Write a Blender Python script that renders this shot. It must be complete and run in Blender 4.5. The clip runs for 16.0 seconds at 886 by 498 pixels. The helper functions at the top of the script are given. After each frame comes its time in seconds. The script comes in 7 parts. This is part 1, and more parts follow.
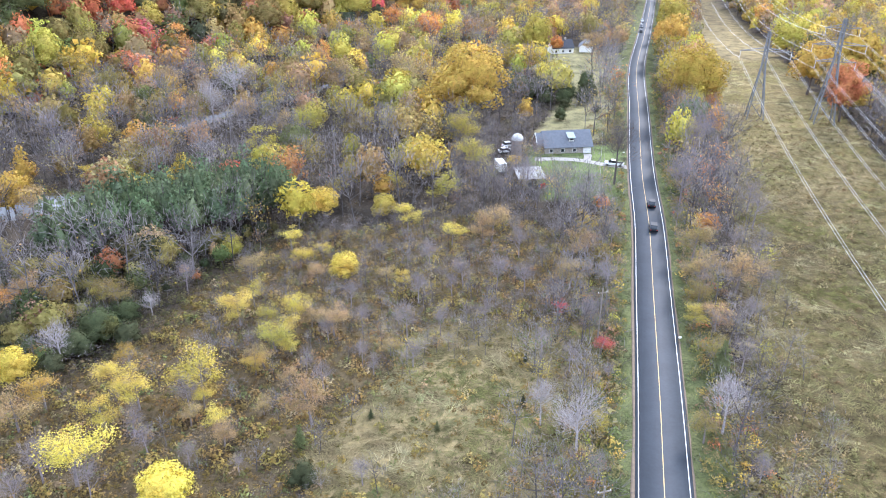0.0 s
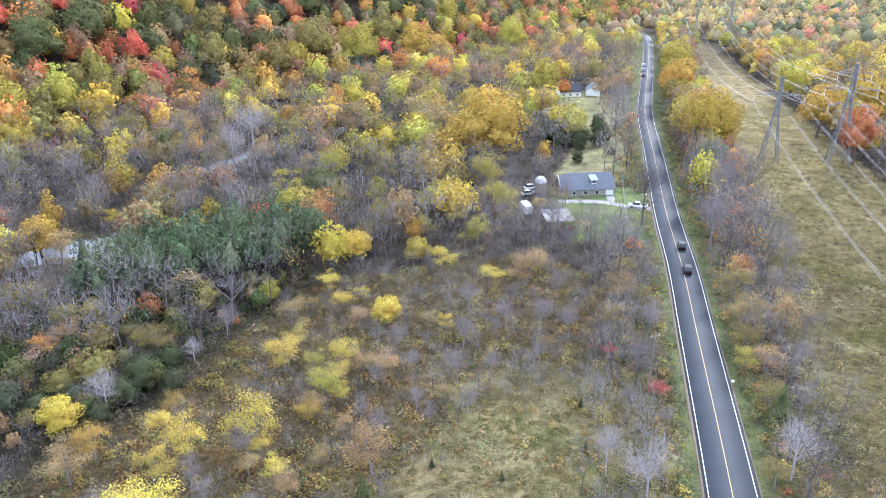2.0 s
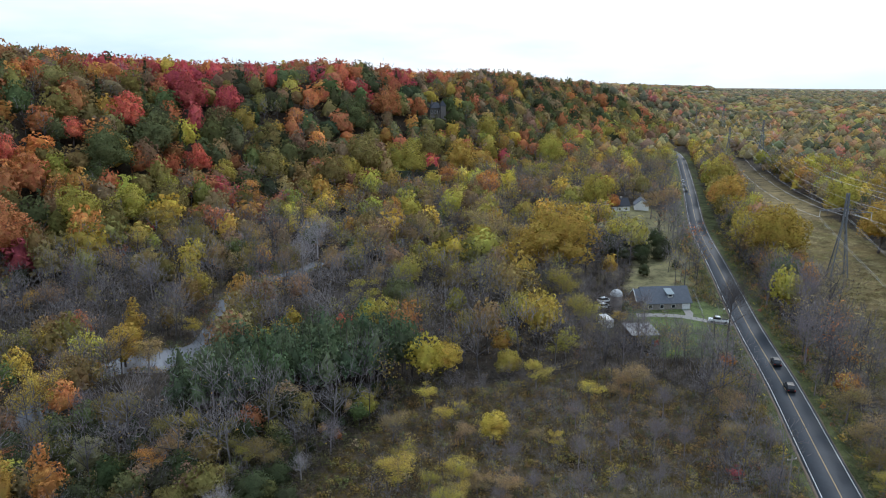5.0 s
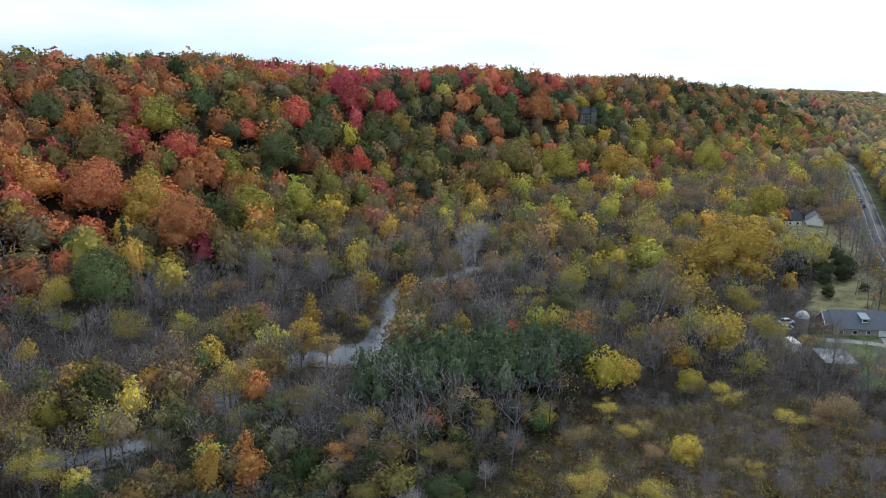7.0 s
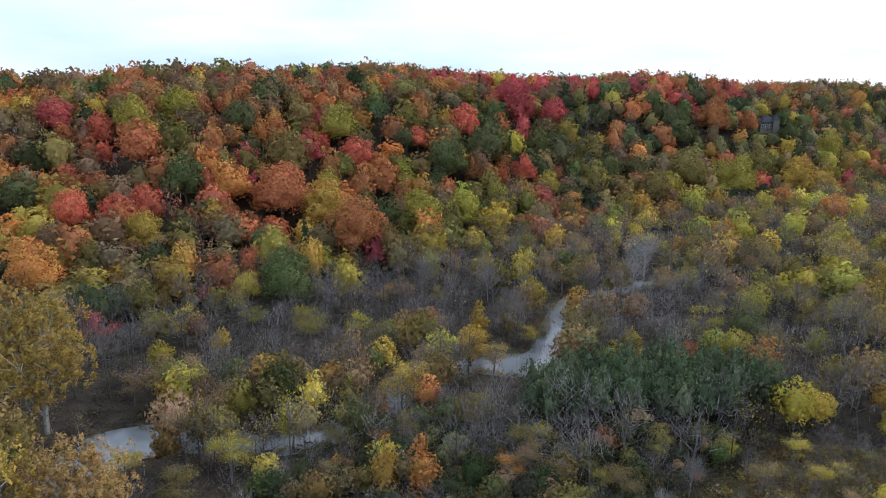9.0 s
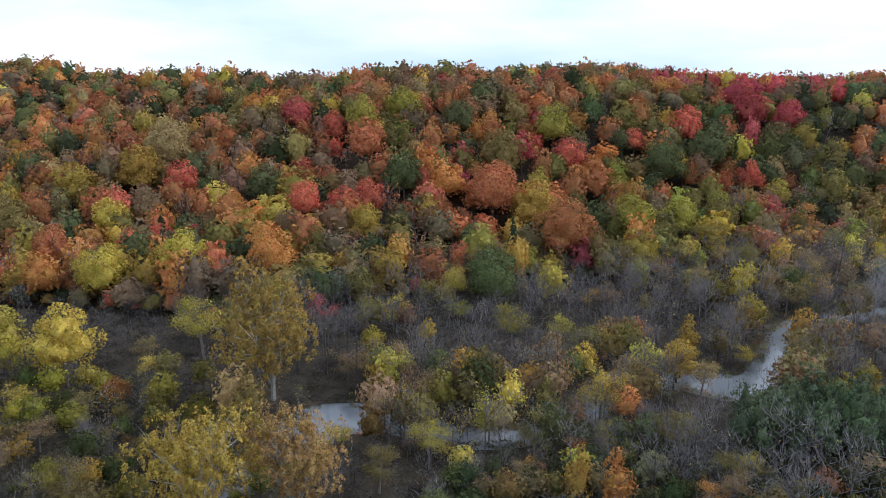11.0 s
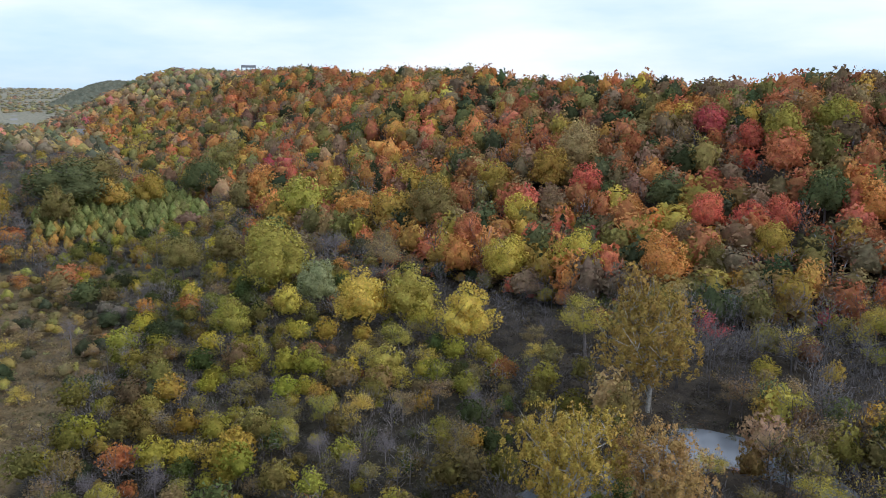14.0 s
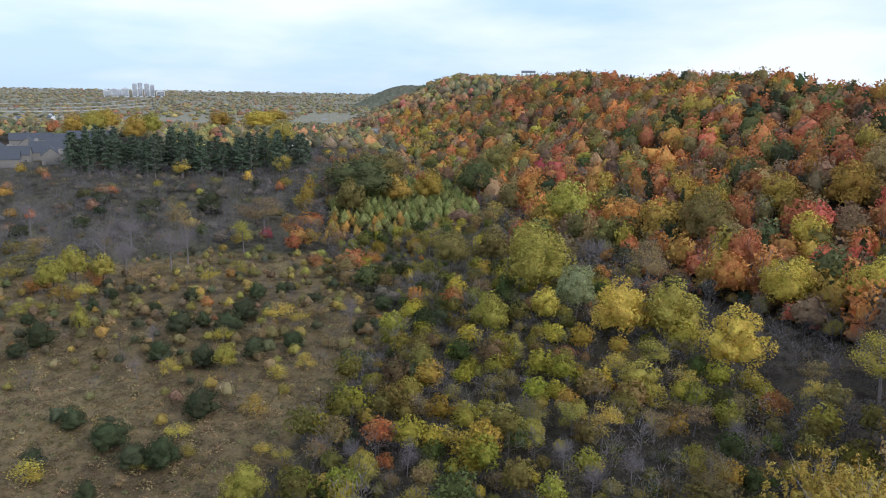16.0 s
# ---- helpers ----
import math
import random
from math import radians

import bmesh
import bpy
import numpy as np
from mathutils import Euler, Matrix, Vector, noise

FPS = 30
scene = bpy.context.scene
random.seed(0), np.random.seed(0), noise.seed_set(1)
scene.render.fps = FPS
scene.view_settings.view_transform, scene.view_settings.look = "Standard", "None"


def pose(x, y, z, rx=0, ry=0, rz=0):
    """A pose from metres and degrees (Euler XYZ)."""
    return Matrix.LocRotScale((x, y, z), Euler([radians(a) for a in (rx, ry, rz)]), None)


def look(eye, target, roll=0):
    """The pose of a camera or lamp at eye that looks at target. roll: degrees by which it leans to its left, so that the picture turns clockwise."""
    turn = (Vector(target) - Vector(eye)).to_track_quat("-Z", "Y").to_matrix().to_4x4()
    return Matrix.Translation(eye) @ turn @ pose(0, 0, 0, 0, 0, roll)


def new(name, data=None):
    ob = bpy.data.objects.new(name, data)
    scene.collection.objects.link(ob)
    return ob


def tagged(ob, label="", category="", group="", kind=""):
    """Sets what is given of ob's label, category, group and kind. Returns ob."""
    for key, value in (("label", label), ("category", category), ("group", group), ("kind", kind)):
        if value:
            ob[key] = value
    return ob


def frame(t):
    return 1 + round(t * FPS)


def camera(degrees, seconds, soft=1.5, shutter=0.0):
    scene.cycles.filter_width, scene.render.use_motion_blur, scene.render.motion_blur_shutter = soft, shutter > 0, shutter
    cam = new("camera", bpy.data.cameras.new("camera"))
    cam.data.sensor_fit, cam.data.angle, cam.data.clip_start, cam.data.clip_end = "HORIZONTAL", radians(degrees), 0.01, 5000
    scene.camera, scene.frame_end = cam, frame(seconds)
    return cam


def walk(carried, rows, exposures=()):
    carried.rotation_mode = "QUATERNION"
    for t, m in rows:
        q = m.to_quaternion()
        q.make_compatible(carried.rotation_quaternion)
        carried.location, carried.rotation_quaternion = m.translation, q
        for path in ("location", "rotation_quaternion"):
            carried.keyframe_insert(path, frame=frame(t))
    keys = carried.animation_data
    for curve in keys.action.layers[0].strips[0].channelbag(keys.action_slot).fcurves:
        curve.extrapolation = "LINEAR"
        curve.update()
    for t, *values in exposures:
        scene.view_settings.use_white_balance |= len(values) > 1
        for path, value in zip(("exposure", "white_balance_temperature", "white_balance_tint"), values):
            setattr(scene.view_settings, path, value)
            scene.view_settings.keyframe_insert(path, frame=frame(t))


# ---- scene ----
cam = camera(62.98, 16.0, 1.0)
PATH = [
    (0.0, 0.02, -0.09, 69.80, -0.99, -25.60, 0.01),
    (0.5, -2.40, 0.13, 69.82, -1.19, -25.63, -0.01),
    (1.0, -4.96, 0.41, 69.87, -1.37, -25.62, 0.02),
    (1.5, -7.66, 0.79, 69.96, -1.62, -24.62, 0.07),
    (2.0, -10.57, 1.13, 70.05, -1.93, -22.41, 0.18),
    (2.5, -13.47, 1.60, 70.14, -2.15, -20.25, 0.33),
    (3.0, -16.54, 1.92, 70.16, -2.38, -18.07, 0.50),
    (5.5, -31.84, 3.38, 69.61, 0.92, -13.45, 0.48),
    (6.0, -34.91, 3.88, 69.54, 3.95, -13.41, 0.47),
    (6.5, -37.84, 4.41, 69.51, 6.83, -13.37, 0.43),
    (7.0, -40.60, 4.86, 69.51, 9.68, -13.33, 0.39),
    (7.5, -42.79, 4.83, 69.59, 12.67, -13.26, 0.24),
    (8.0, -44.06, 4.60, 69.79, 15.71, -13.06, 0.10),
    (10.5, -45.62, 4.71, 70.58, 34.01, -12.95, 0.08),
    (11.0, -45.62, 5.02, 70.56, 38.74, -12.90, 0.01),
    (11.5, -45.74, 5.07, 70.52, 42.91, -12.86, -0.02),
    (12.0, -45.80, 5.09, 70.51, 47.59, -12.80, 0.10),
    (12.5, -46.08, 5.19, 70.42, 52.94, -12.71, 0.25),
    (13.0, -46.26, 5.26, 70.37, 58.53, -12.67, 0.37),
    (13.5, -46.51, 5.35, 70.29, 64.16, -12.58, 0.34),
    (14.0, -46.86, 5.49, 70.18, 69.83, -12.51, 0.52),
    (14.5, -47.16, 5.60, 70.09, 74.85, -12.45, 0.65),
    (15.0, -47.38, 5.67, 70.03, 79.65, -12.41, 0.71),
    (15.5, -47.65, 5.78, 69.95, 84.75, -12.37, 0.75),
    (16.0, -48.02, 5.91, 69.83, 90.94, -12.35, 0.86),
]
walk(cam, [(t, look((x, y, z), (x - math.sin(radians(yaw)) * math.cos(radians(pitch)), y + math.cos(radians(yaw)) * math.cos(radians(pitch)),
                                z + math.sin(radians(pitch))), roll)) for t, x, y, z, yaw, pitch, roll in PATH],
     [(0.0, 1.8, 5650, 18), (2.0, 1.72, 5550, 17), (3.2, 1.57, 5450, 16), (5.3, 0.09, 5750, 9), (8.0, 0.24, 5800, 9), (10.5, 0.2, 5750, 11), (13.0, 0.14, 5750, 11), (16.0, 0.07, 5700, 12)])

# ---- sky and sun ----
SUN_AZIMUTH, SUN_HEIGHT = -35.0, 33.0
world = bpy.data.worlds.new("overcast_sky")
scene.world = world
world.use_nodes = True
wn, wl = world.node_tree.nodes, world.node_tree.links
wn.clear()
sky = wn.new("ShaderNodeTexSky")
sky.sky_type, sky.sun_disc = "NISHITA", False
sky.sun_elevation, sky.sun_rotation = radians(SUN_HEIGHT), radians(-SUN_AZIMUTH)
coord = wn.new("ShaderNodeTexCoord")
stretch = wn.new("ShaderNodeMapping")
stretch.inputs["Scale"].default_value = (1.0, 1.0, 4.5)
clouds = wn.new("ShaderNodeTexNoise")
clouds.inputs["Scale"].default_value, clouds.inputs["Detail"].default_value = 1.7, 6.0
cover = wn.new("ShaderNodeValToRGB")
cover.color_ramp.elements[0].position, cover.color_ramp.elements[0].color = 0.40, (0.60, 0.75, 0.88, 1)
cover.color_ramp.elements[1].position, cover.color_ramp.elements[1].color = 0.60, (1, 1, 1, 1)
lift = wn.new("ShaderNodeVectorMath")
lift.operation = "SCALE"
lift.inputs["Scale"].default_value = 11.2
cloud_mix = wn.new("ShaderNodeMix")
cloud_mix.data_type = "RGBA"
cloud_mix.inputs["Factor"].default_value = 0.82
back = wn.new("ShaderNodeBackground")
back.inputs["Strength"].default_value = 0.1
wout = wn.new("ShaderNodeOutputWorld")
wl.new(coord.outputs["Generated"], stretch.inputs["Vector"])
wl.new(stretch.outputs["Vector"], clouds.inputs["Vector"])
wl.new(clouds.outputs["Fac"], cover.inputs["Fac"])
wl.new(cover.outputs["Color"], lift.inputs[0])
wl.new(lift.outputs["Vector"], cloud_mix.inputs["B"])
wl.new(sky.outputs["Color"], cloud_mix.inputs["A"])
wl.new(cloud_mix.outputs["Result"], back.inputs["Color"])
wl.new(back.outputs["Background"], wout.inputs["Surface"])
sun_data = bpy.data.lights.new("sun", "SUN")
sun_data.energy, sun_data.angle, sun_data.color = 1.5, radians(10), (1.0, 0.94, 0.85)
sun = new("sun", sun_data)
sun.matrix_world = look((-math.sin(radians(SUN_AZIMUTH)) * 300, math.cos(radians(SUN_AZIMUTH)) * 300, 300 * math.tan(radians(SUN_HEIGHT))), (0, 0, 0))

# ---- materials ----


def material(name, rough=0.9, spec=0.2):
    m = bpy.data.materials.new(name)
    m.use_nodes = True
    b = m.node_tree.nodes["Principled BSDF"]
    b.inputs["Roughness"].default_value = rough
    b.inputs["Specular IOR Level"].default_value = spec
    return m, m.node_tree.nodes, m.node_tree.links, b


def ramp(nodes, stops):
    r = nodes.new("ShaderNodeValToRGB")
    e = r.color_ramp.elements
    while len(e) < len(stops):
        e.new(0.5)
    for k, (p, c) in enumerate(stops):
        e[k].position, e[k].color = p, (*c, 1)
    return r


def place(nodes, links, scale, detail=4.0, rough=0.6):
    """Noise on world position, with a feature size of about 1 / scale metres."""
    g = nodes.new("ShaderNodeNewGeometry")
    n = nodes.new("ShaderNodeTexNoise")
    n.inputs["Scale"].default_value, n.inputs["Detail"].default_value, n.inputs["Roughness"].default_value = scale, detail, rough
    links.new(g.outputs["Position"], n.inputs["Vector"])
    return n


def plain(name, colour, rough=0.7, metal=0.0, vary=0.25, scale=1.5, spec=0.3):
    """A painted, wooden or metal surface with two scales of wear."""
    m, n, l, b = material(name, rough, spec)
    b.inputs["Metallic"].default_value = metal
    a, c = place(n, l, scale), place(n, l, scale * 9)
    mix = n.new("ShaderNodeMath")
    mix.operation = "MULTIPLY_ADD"
    l.new(a.outputs["Fac"], mix.inputs[0])
    mix.inputs[1].default_value = 0.6
    half = n.new("ShaderNodeMath")
    half.operation = "MULTIPLY"
    half.inputs[1].default_value = 0.4
    l.new(c.outputs["Fac"], half.inputs[0])
    l.new(half.outputs[0], mix.inputs[2])
    r = ramp(n, [(0.3, [v * (1 - vary) for v in colour]), (0.7, [min(1, v * (1 + vary)) for v in colour])])
    l.new(mix.outputs[0], r.inputs["Fac"])
    l.new(r.outputs["Color"], b.inputs["Base Color"])
    return m


def foliage(name, source, glow=0.28):
    """Leaves and twigs; source: 'attribute' takes the tint of the mesh, 'object' the object's own colour."""
    m = bpy.data.materials.new(name)
    m.use_nodes = True
    n, l = m.node_tree.nodes, m.node_tree.links
    n.clear()
    if source == "attribute":
        src = n.new("ShaderNodeAttribute")
        src.attribute_name = "tint"
    else:
        src = n.new("ShaderNodeObjectInfo")
    geo = n.new("ShaderNodeNewGeometry")
    vary = n.new("ShaderNodeHueSaturation")
    span = n.new("ShaderNodeMapRange")
    span.inputs["To Min"].default_value, span.inputs["To Max"].default_value = 0.74, 1.26
    l.new(geo.outputs["Random Per Island"], span.inputs["Value"])
    l.new(span.outputs["Result"], vary.inputs["Value"])
    big, clump = place(n, l, 0.35, 2), place(n, l, 0.75, 7, 0.72)
    hue = n.new("ShaderNodeMapRange")
    hue.inputs["From Min"].default_value, hue.inputs["From Max"].default_value = 0.3, 0.7
    hue.inputs["To Min"].default_value, hue.inputs["To Max"].default_value = 0.485, 0.515
    l.new(big.outputs["Fac"], hue.inputs["Value"])
    l.new(hue.outputs["Result"], vary.inputs["Hue"])
    l.new(src.outputs["Color"], vary.inputs["Color"])
    mottle = ramp(n, [(0.36, (0.74, 0.74, 0.75)), (0.5, (0.98, 0.98, 0.98)), (0.64, (1.22, 1.21, 1.18))])
    l.new(clump.outputs["Fac"], mottle.inputs["Fac"])
    tone = n.new("ShaderNodeMix")
    tone.data_type, tone.blend_type = "RGBA", "MULTIPLY"
    tone.inputs["Factor"].default_value = 1.0
    l.new(vary.outputs["Color"], tone.inputs["A"])
    l.new(mottle.outputs["Color"], tone.inputs["B"])
    d, t, mix, out = n.new("ShaderNodeBsdfDiffuse"), n.new("ShaderNodeBsdfTranslucent"), n.new("ShaderNodeMixShader"), n.new("ShaderNodeOutputMaterial")
    mix.inputs["Fac"].default_value = glow
    for leaf in (d, t):
        l.new(tone.outputs["Result"], leaf.inputs["Color"])
    l.new(d.outputs[0], mix.inputs[1])
    l.new(t.outputs[0], mix.inputs[2])
    l.new(mix.outputs[0], out.inputs["Surface"])
    return m


def ground_material():
    m, n, l, b = material("meadow_and_litter", 0.95, 0.1)
    src = n.new("ShaderNodeAttribute")
    src.attribute_name = "tint"
    fine, mid = place(n, l, 2.2, 8, 0.75), place(n, l, 0.16, 6, 0.65)
    add = n.new("ShaderNodeMath")
    add.operation = "ADD"
    l.new(fine.outputs["Fac"], add.inputs[0])
    l.new(mid.outputs["Fac"], add.inputs[1])
    r = ramp(n, [(0.4, (0.30, 0.28, 0.26)), (0.5, (1, 1, 1)), (0.6, (1.5, 1.42, 1.28))])
    half = n.new("ShaderNodeMath")
    half.operation = "MULTIPLY"
    half.inputs[1].default_value = 0.5
    l.new(add.outputs[0], half.inputs[0])
    l.new(half.outputs[0], r.inputs["Fac"])
    mul = n.new("ShaderNodeMix")
    mul.data_type, mul.blend_type = "RGBA", "MULTIPLY"
    mul.inputs["Factor"].default_value = 1.0
    l.new(src.outputs["Color"], mul.inputs["A"])
    l.new(r.outputs["Color"], mul.inputs["B"])
    l.new(mul.outputs["Result"], b.inputs["Base Color"])
    bump = n.new("ShaderNodeBump")
    bump.inputs["Strength"].default_value, bump.inputs["Distance"].default_value = 0.6, 0.4
    l.new(fine.outputs["Fac"], bump.inputs["Height"])
    l.new(bump.outputs["Normal"], b.inputs["Normal"])
    return m


def water_material():
    m, n, l, b = material("river_water", 0.10, 0.8)
    b.inputs["Base Color"].default_value = (0.24, 0.25, 0.27, 1)
    w = place(n, l, 0.9, 3)
    bump = n.new("ShaderNodeBump")
    bump.inputs["Strength"].default_value, bump.inputs["Distance"].default_value = 0.12, 0.12
    l.new(w.outputs["Fac"], bump.inputs["Height"])
    l.new(bump.outputs["Normal"], b.inputs["Normal"])
    return m


LEAF, TREE_LEAF = foliage("forest_leaves", "attribute"), foliage("tree_leaves", "object")
GROUND, WATER = ground_material(), water_material()
ASPHALT = plain("asphalt", (0.030, 0.037, 0.047), 0.72, vary=0.2, scale=0.25, spec=0.35)
GRAVEL = plain("gravel_shoulder", (0.155, 0.118, 0.085), 0.95, vary=0.3)
WHITE_LINE = plain("white_road_paint", (0.75, 0.75, 0.73), 0.7, vary=0.15)
YELLOW_LINE = plain("yellow_road_paint", (0.52, 0.37, 0.15), 0.7, vary=0.2)


def bark_material():
    m, n, l, b = material("bark", 0.9, 0.15)
    src, grain = n.new("ShaderNodeObjectInfo"), place(n, l, 2.5, 5, 0.7)
    r = ramp(n, [(0.3, (0.65, 0.65, 0.66)), (0.7, (1.3, 1.28, 1.25))])
    l.new(grain.outputs["Fac"], r.inputs["Fac"])
    mul = n.new("ShaderNodeMix")
    mul.data_type, mul.blend_type = "RGBA", "MULTIPLY"
    mul.inputs["Factor"].default_value = 1.0
    l.new(src.outputs["Color"], mul.inputs["A"])
    l.new(r.outputs["Color"], mul.inputs["B"])
    l.new(mul.outputs["Result"], b.inputs["Base Color"])
    return m


BARK = bark_material()

# ---- the lie of the land ----
TOE = [(-2800, -100), (-1700, -215), (-1300, -190), (-1000, -125), (-800, -62), (-616, -4), (-472, 30), (-380, 62), (-300, 92), (-240, 125), (-205, 180), (-165, 235), (-135, 285),
       (-100, 350), (-50, 420), (20, 490), (110, 620), (220, 790), (420, 1150), (800, 2200)]
CREST = [66, 86, 84, 75, 73, 69, 66, 62, 58, 55, 57, 67, 64, 60, 59, 57, 54, 49, 40, 24]
RIVER = [(-146, 50), (-149, 66), (-151, 80), (-154, 92), (-156, 103), (-149, 110), (-140, 112.5), (-131, 113), (-122, 119), (-117, 129), (-114.5, 140), (-115, 152), (-114, 165), (-106, 174), (-94, 174.5),
         (-87, 183), (-90, 202), (-94, 222), (-92, 240), (-80, 257), (-60, 286), (-46, 303), (-30, 350)]
RIVER_HALF = [3, 4, 5, 6.5, 7.5, 6.5, 4.5, 4, 4, 4, 4, 4, 6, 7.5, 8, 6, 4, 3.2, 3.4, 4, 4, 4, 4]
ROAD = [(13, 0), (22.3, 40), (30.0, 70), (35.7, 92), (44.7, 128), (52.2, 158), (61.3, 199), (76.5, 260), (96, 338), (126, 436), (160, 548), (184, 632), (194, 690), (190, 760), (168, 850)]


def along(points, x, y):
    """Signed distance (positive to the left of the line's way) and place along a polyline, for arrays of places."""
    p = np.array(points, float)
    best, side, where = np.full(x.shape, 1e9), np.zeros(x.shape), np.zeros(x.shape)
    for k in range(len(p) - 1):
        (ax, ay), d = p[k], p[k + 1] - p[k]
        u = np.clip(((x - ax) * d[0] + (y - ay) * d[1]) / (d @ d), 0, 1)
        far = np.hypot(x - ax - u * d[0], y - ay - u * d[1])
        near = far < best
        best = np.where(near, far, best)
        side = np.where(near, np.sign(d[0] * (y - ay) - d[1] * (x - ax)), side)
        where = np.where(near, k + u, where)
    return best * side, where


def bank(x, y):
    """Distance from the river's edge (negative on the water) and place along its way."""
    d, k = along(RIVER, x, y)
    return np.abs(d) - np.interp(k, range(len(RIVER_HALF)), RIVER_HALF), k


def ease(v):
    v = np.clip(v, 0, 1)
    return v * v * (3 - 2 * v)


def height(x, y):
    """The ground's height."""
    x, y = np.asarray(x, float), np.asarray(y, float)
    s, k = along(TOE, x, y)
    top = np.interp(k, range(len(CREST)), CREST)
    u = np.clip(s / np.interp(k, [8, 11, 13], [200, 165, 120]), 0, 1)
    hill = top * (0.45 * u + 0.55 * ease(u)) + 1.8 * ease(s / 60) * (np.sin(x / 23 + 1.3 * np.sin(y / 31)) + np.sin(y / 37 + x / 61)) * 0.8
    hill *= 1 - 0.3 * ease((s - 300) / 300)
    out = np.hypot(x, y)
    rise = 42 * ease((out - 2300) / 3600) * ease((-x - 200) / 800) - 14 * ease((out - 1500) / 4000) * ease((x - 0.15 * y) / 600)
    rise += 16 * ease((-x - 360) / 190) * ease((-y - 5 + np.clip(-x - 700, 0, 900) * 0.1) / 90) * ease((1500 + x) / 700)
    r = np.abs(along(ROAD, x, y)[0])
    lumps = (np.sin(x / 9.1 + np.sin(y / 13)) * np.sin(y / 11.3) * 0.35 + np.sin(x / 41 + y / 57) * 0.6) * ease((r - 8) / 15)
    house = 1.2 * np.exp(-((x - 38) ** 2 + (y - 205) ** 2) / 500) * ease((r - 6) / 14)
    w = bank(x, y)[0]
    return np.maximum(hill, 0) + rise + lumps * ease(w / 12) + house - 2.0 * (1 - ease((w + 1.2) / 4))


def inside(poly, x, y):
    """Whether places lie in a polygon."""
    hit = np.zeros(np.shape(x), bool)
    for (ax, ay), (bx, by) in zip(poly, poly[1:] + poly[:1]):
        hit ^= ((ay > y) != (by > y)) & (x < (bx - ax) * (y - ay) / (by - ay + 1e-9) + ax)
    return hit


CORRIDOR = [(30, 0), (42, 69), (63, 128), (88, 202), (133, 367), (190, 540), (226, 640), (236, 636), (218, 560), (196, 458), (178, 382), (157, 295), (146, 248), (136, 207), (114, 120), (90, 0)]
NEAR_FIELD = [(-60, -70), (-66, 90), (-52, 104), (-46, 128), (-34, 150), (-8, 160), (14, 166), (40, 150), (50, 168), (26, 60), (10, 0), (4, -70)]
FAR_FIELD = [(-60, -60), (-120, -24), (-165, -28), (-205, -22), (-266, -8), (-300, -30), (-350, -52), (-352, -92), (-310, -150), (-240, -190), (-150, -190), (-60, -120)]
SHRUBLAND = [(-60, -20), (-120, -24), (-165, -28), (-205, -22), (-266, -8), (-360, -50), (-420, 20), (-330, 50), (-265, 70), (-215, 78), (-160, 85), (-100, 70), (-60, 60)]
EVERGREENS = [(-80, 134), (-83, 146), (-77, 157), (-66, 166), (-52, 172), (-38, 171), (-30, 158), (-45, 148), (-66, 137)]
PLANTATION = [(-362, -58), (-440, -60), (-560, -44), (-560, 0), (-440, 22), (-395, 0)]
LAWN = [(31, 176), (48, 173), (55, 199), (60, 214), (54, 222), (31, 222), (28, 204)]
HOUSING = [(-505, -330), (-512, -282), (-550, -255), (-640, -240), (-720, -270), (-775, -345), (-720, -420), (-560, -385)]
CLEARING = [(34, 232), (58, 226), (86, 330), (96, 372), (70, 398), (36, 396), (44, 340), (58, 300)]


def zones(x, y):
    z = {"hill": along(TOE, x, y)[0] > 0, "road": np.abs(along(ROAD, x, y)[0]), "river": bank(x, y)[0] + 5.0}
    for name, poly in (("corridor", CORRIDOR), ("field", NEAR_FIELD), ("far_field", FAR_FIELD), ("shrubs", SHRUBLAND), ("evergreens", EVERGREENS),
                       ("plantation", PLANTATION), ("lawn", LAWN), ("clearing", CLEARING)):
        z[name] = inside(poly, x, y)
    return z


def mesh(name, verts, faces, mats, tint=None, smooth=False, which=None, soft=None):
    """A mesh object from arrays; faces all of one size."""
    me = bpy.data.meshes.new(name)
    verts, faces = np.asarray(verts, np.float32), np.asarray(faces, np.int32)
    me.vertices.add(len(verts))
    me.vertices.foreach_set("co", verts.ravel())
    me.loops.add(faces.size)
    me.loops.foreach_set("vertex_index", faces.ravel())
    me.polygons.add(len(faces))
    me.polygons.foreach_set("loop_start", np.arange(0, faces.size, faces.shape[1], dtype=np.int32))
    if smooth is not False:
        me.polygons.foreach_set("use_smooth", np.broadcast_to(smooth, len(faces)).astype(bool))
    if tint is not None:
        a = me.attributes.new("tint", "FLOAT_COLOR", "POINT")
        a.data.foreach_set("color", np.c_[tint, np.ones(len(tint))].astype(np.float32).ravel())
    if soft is not None:
        a = me.attributes.new("custom_normal", "FLOAT_VECTOR", "POINT")
        a.data.foreach_set("vector", np.asarray(soft, np.float32).ravel())
    for m in mats:
        me.materials.append(m)
    if which is not None:
        me.polygons.foreach_set("material_index", np.asarray(which, np.int32))
    me.update(calc_edges=True)
    return me


def spaced(lo, near_lo, near_hi, hi, step, grow=1.18):
    mid = list(np.arange(near_lo, near_hi + 1, step))
    out, d = [], step
    while near_hi + sum(out) < hi:
        d *= grow
        out.append(d)
    ups = list(np.cumsum(out) + near_hi)
    out, d = [], step
    while near_lo - sum(out) > lo:
        d *= grow
        out.append(d)
    return np.array(list(near_lo - np.cumsum(out))[::-1] + mid + ups)


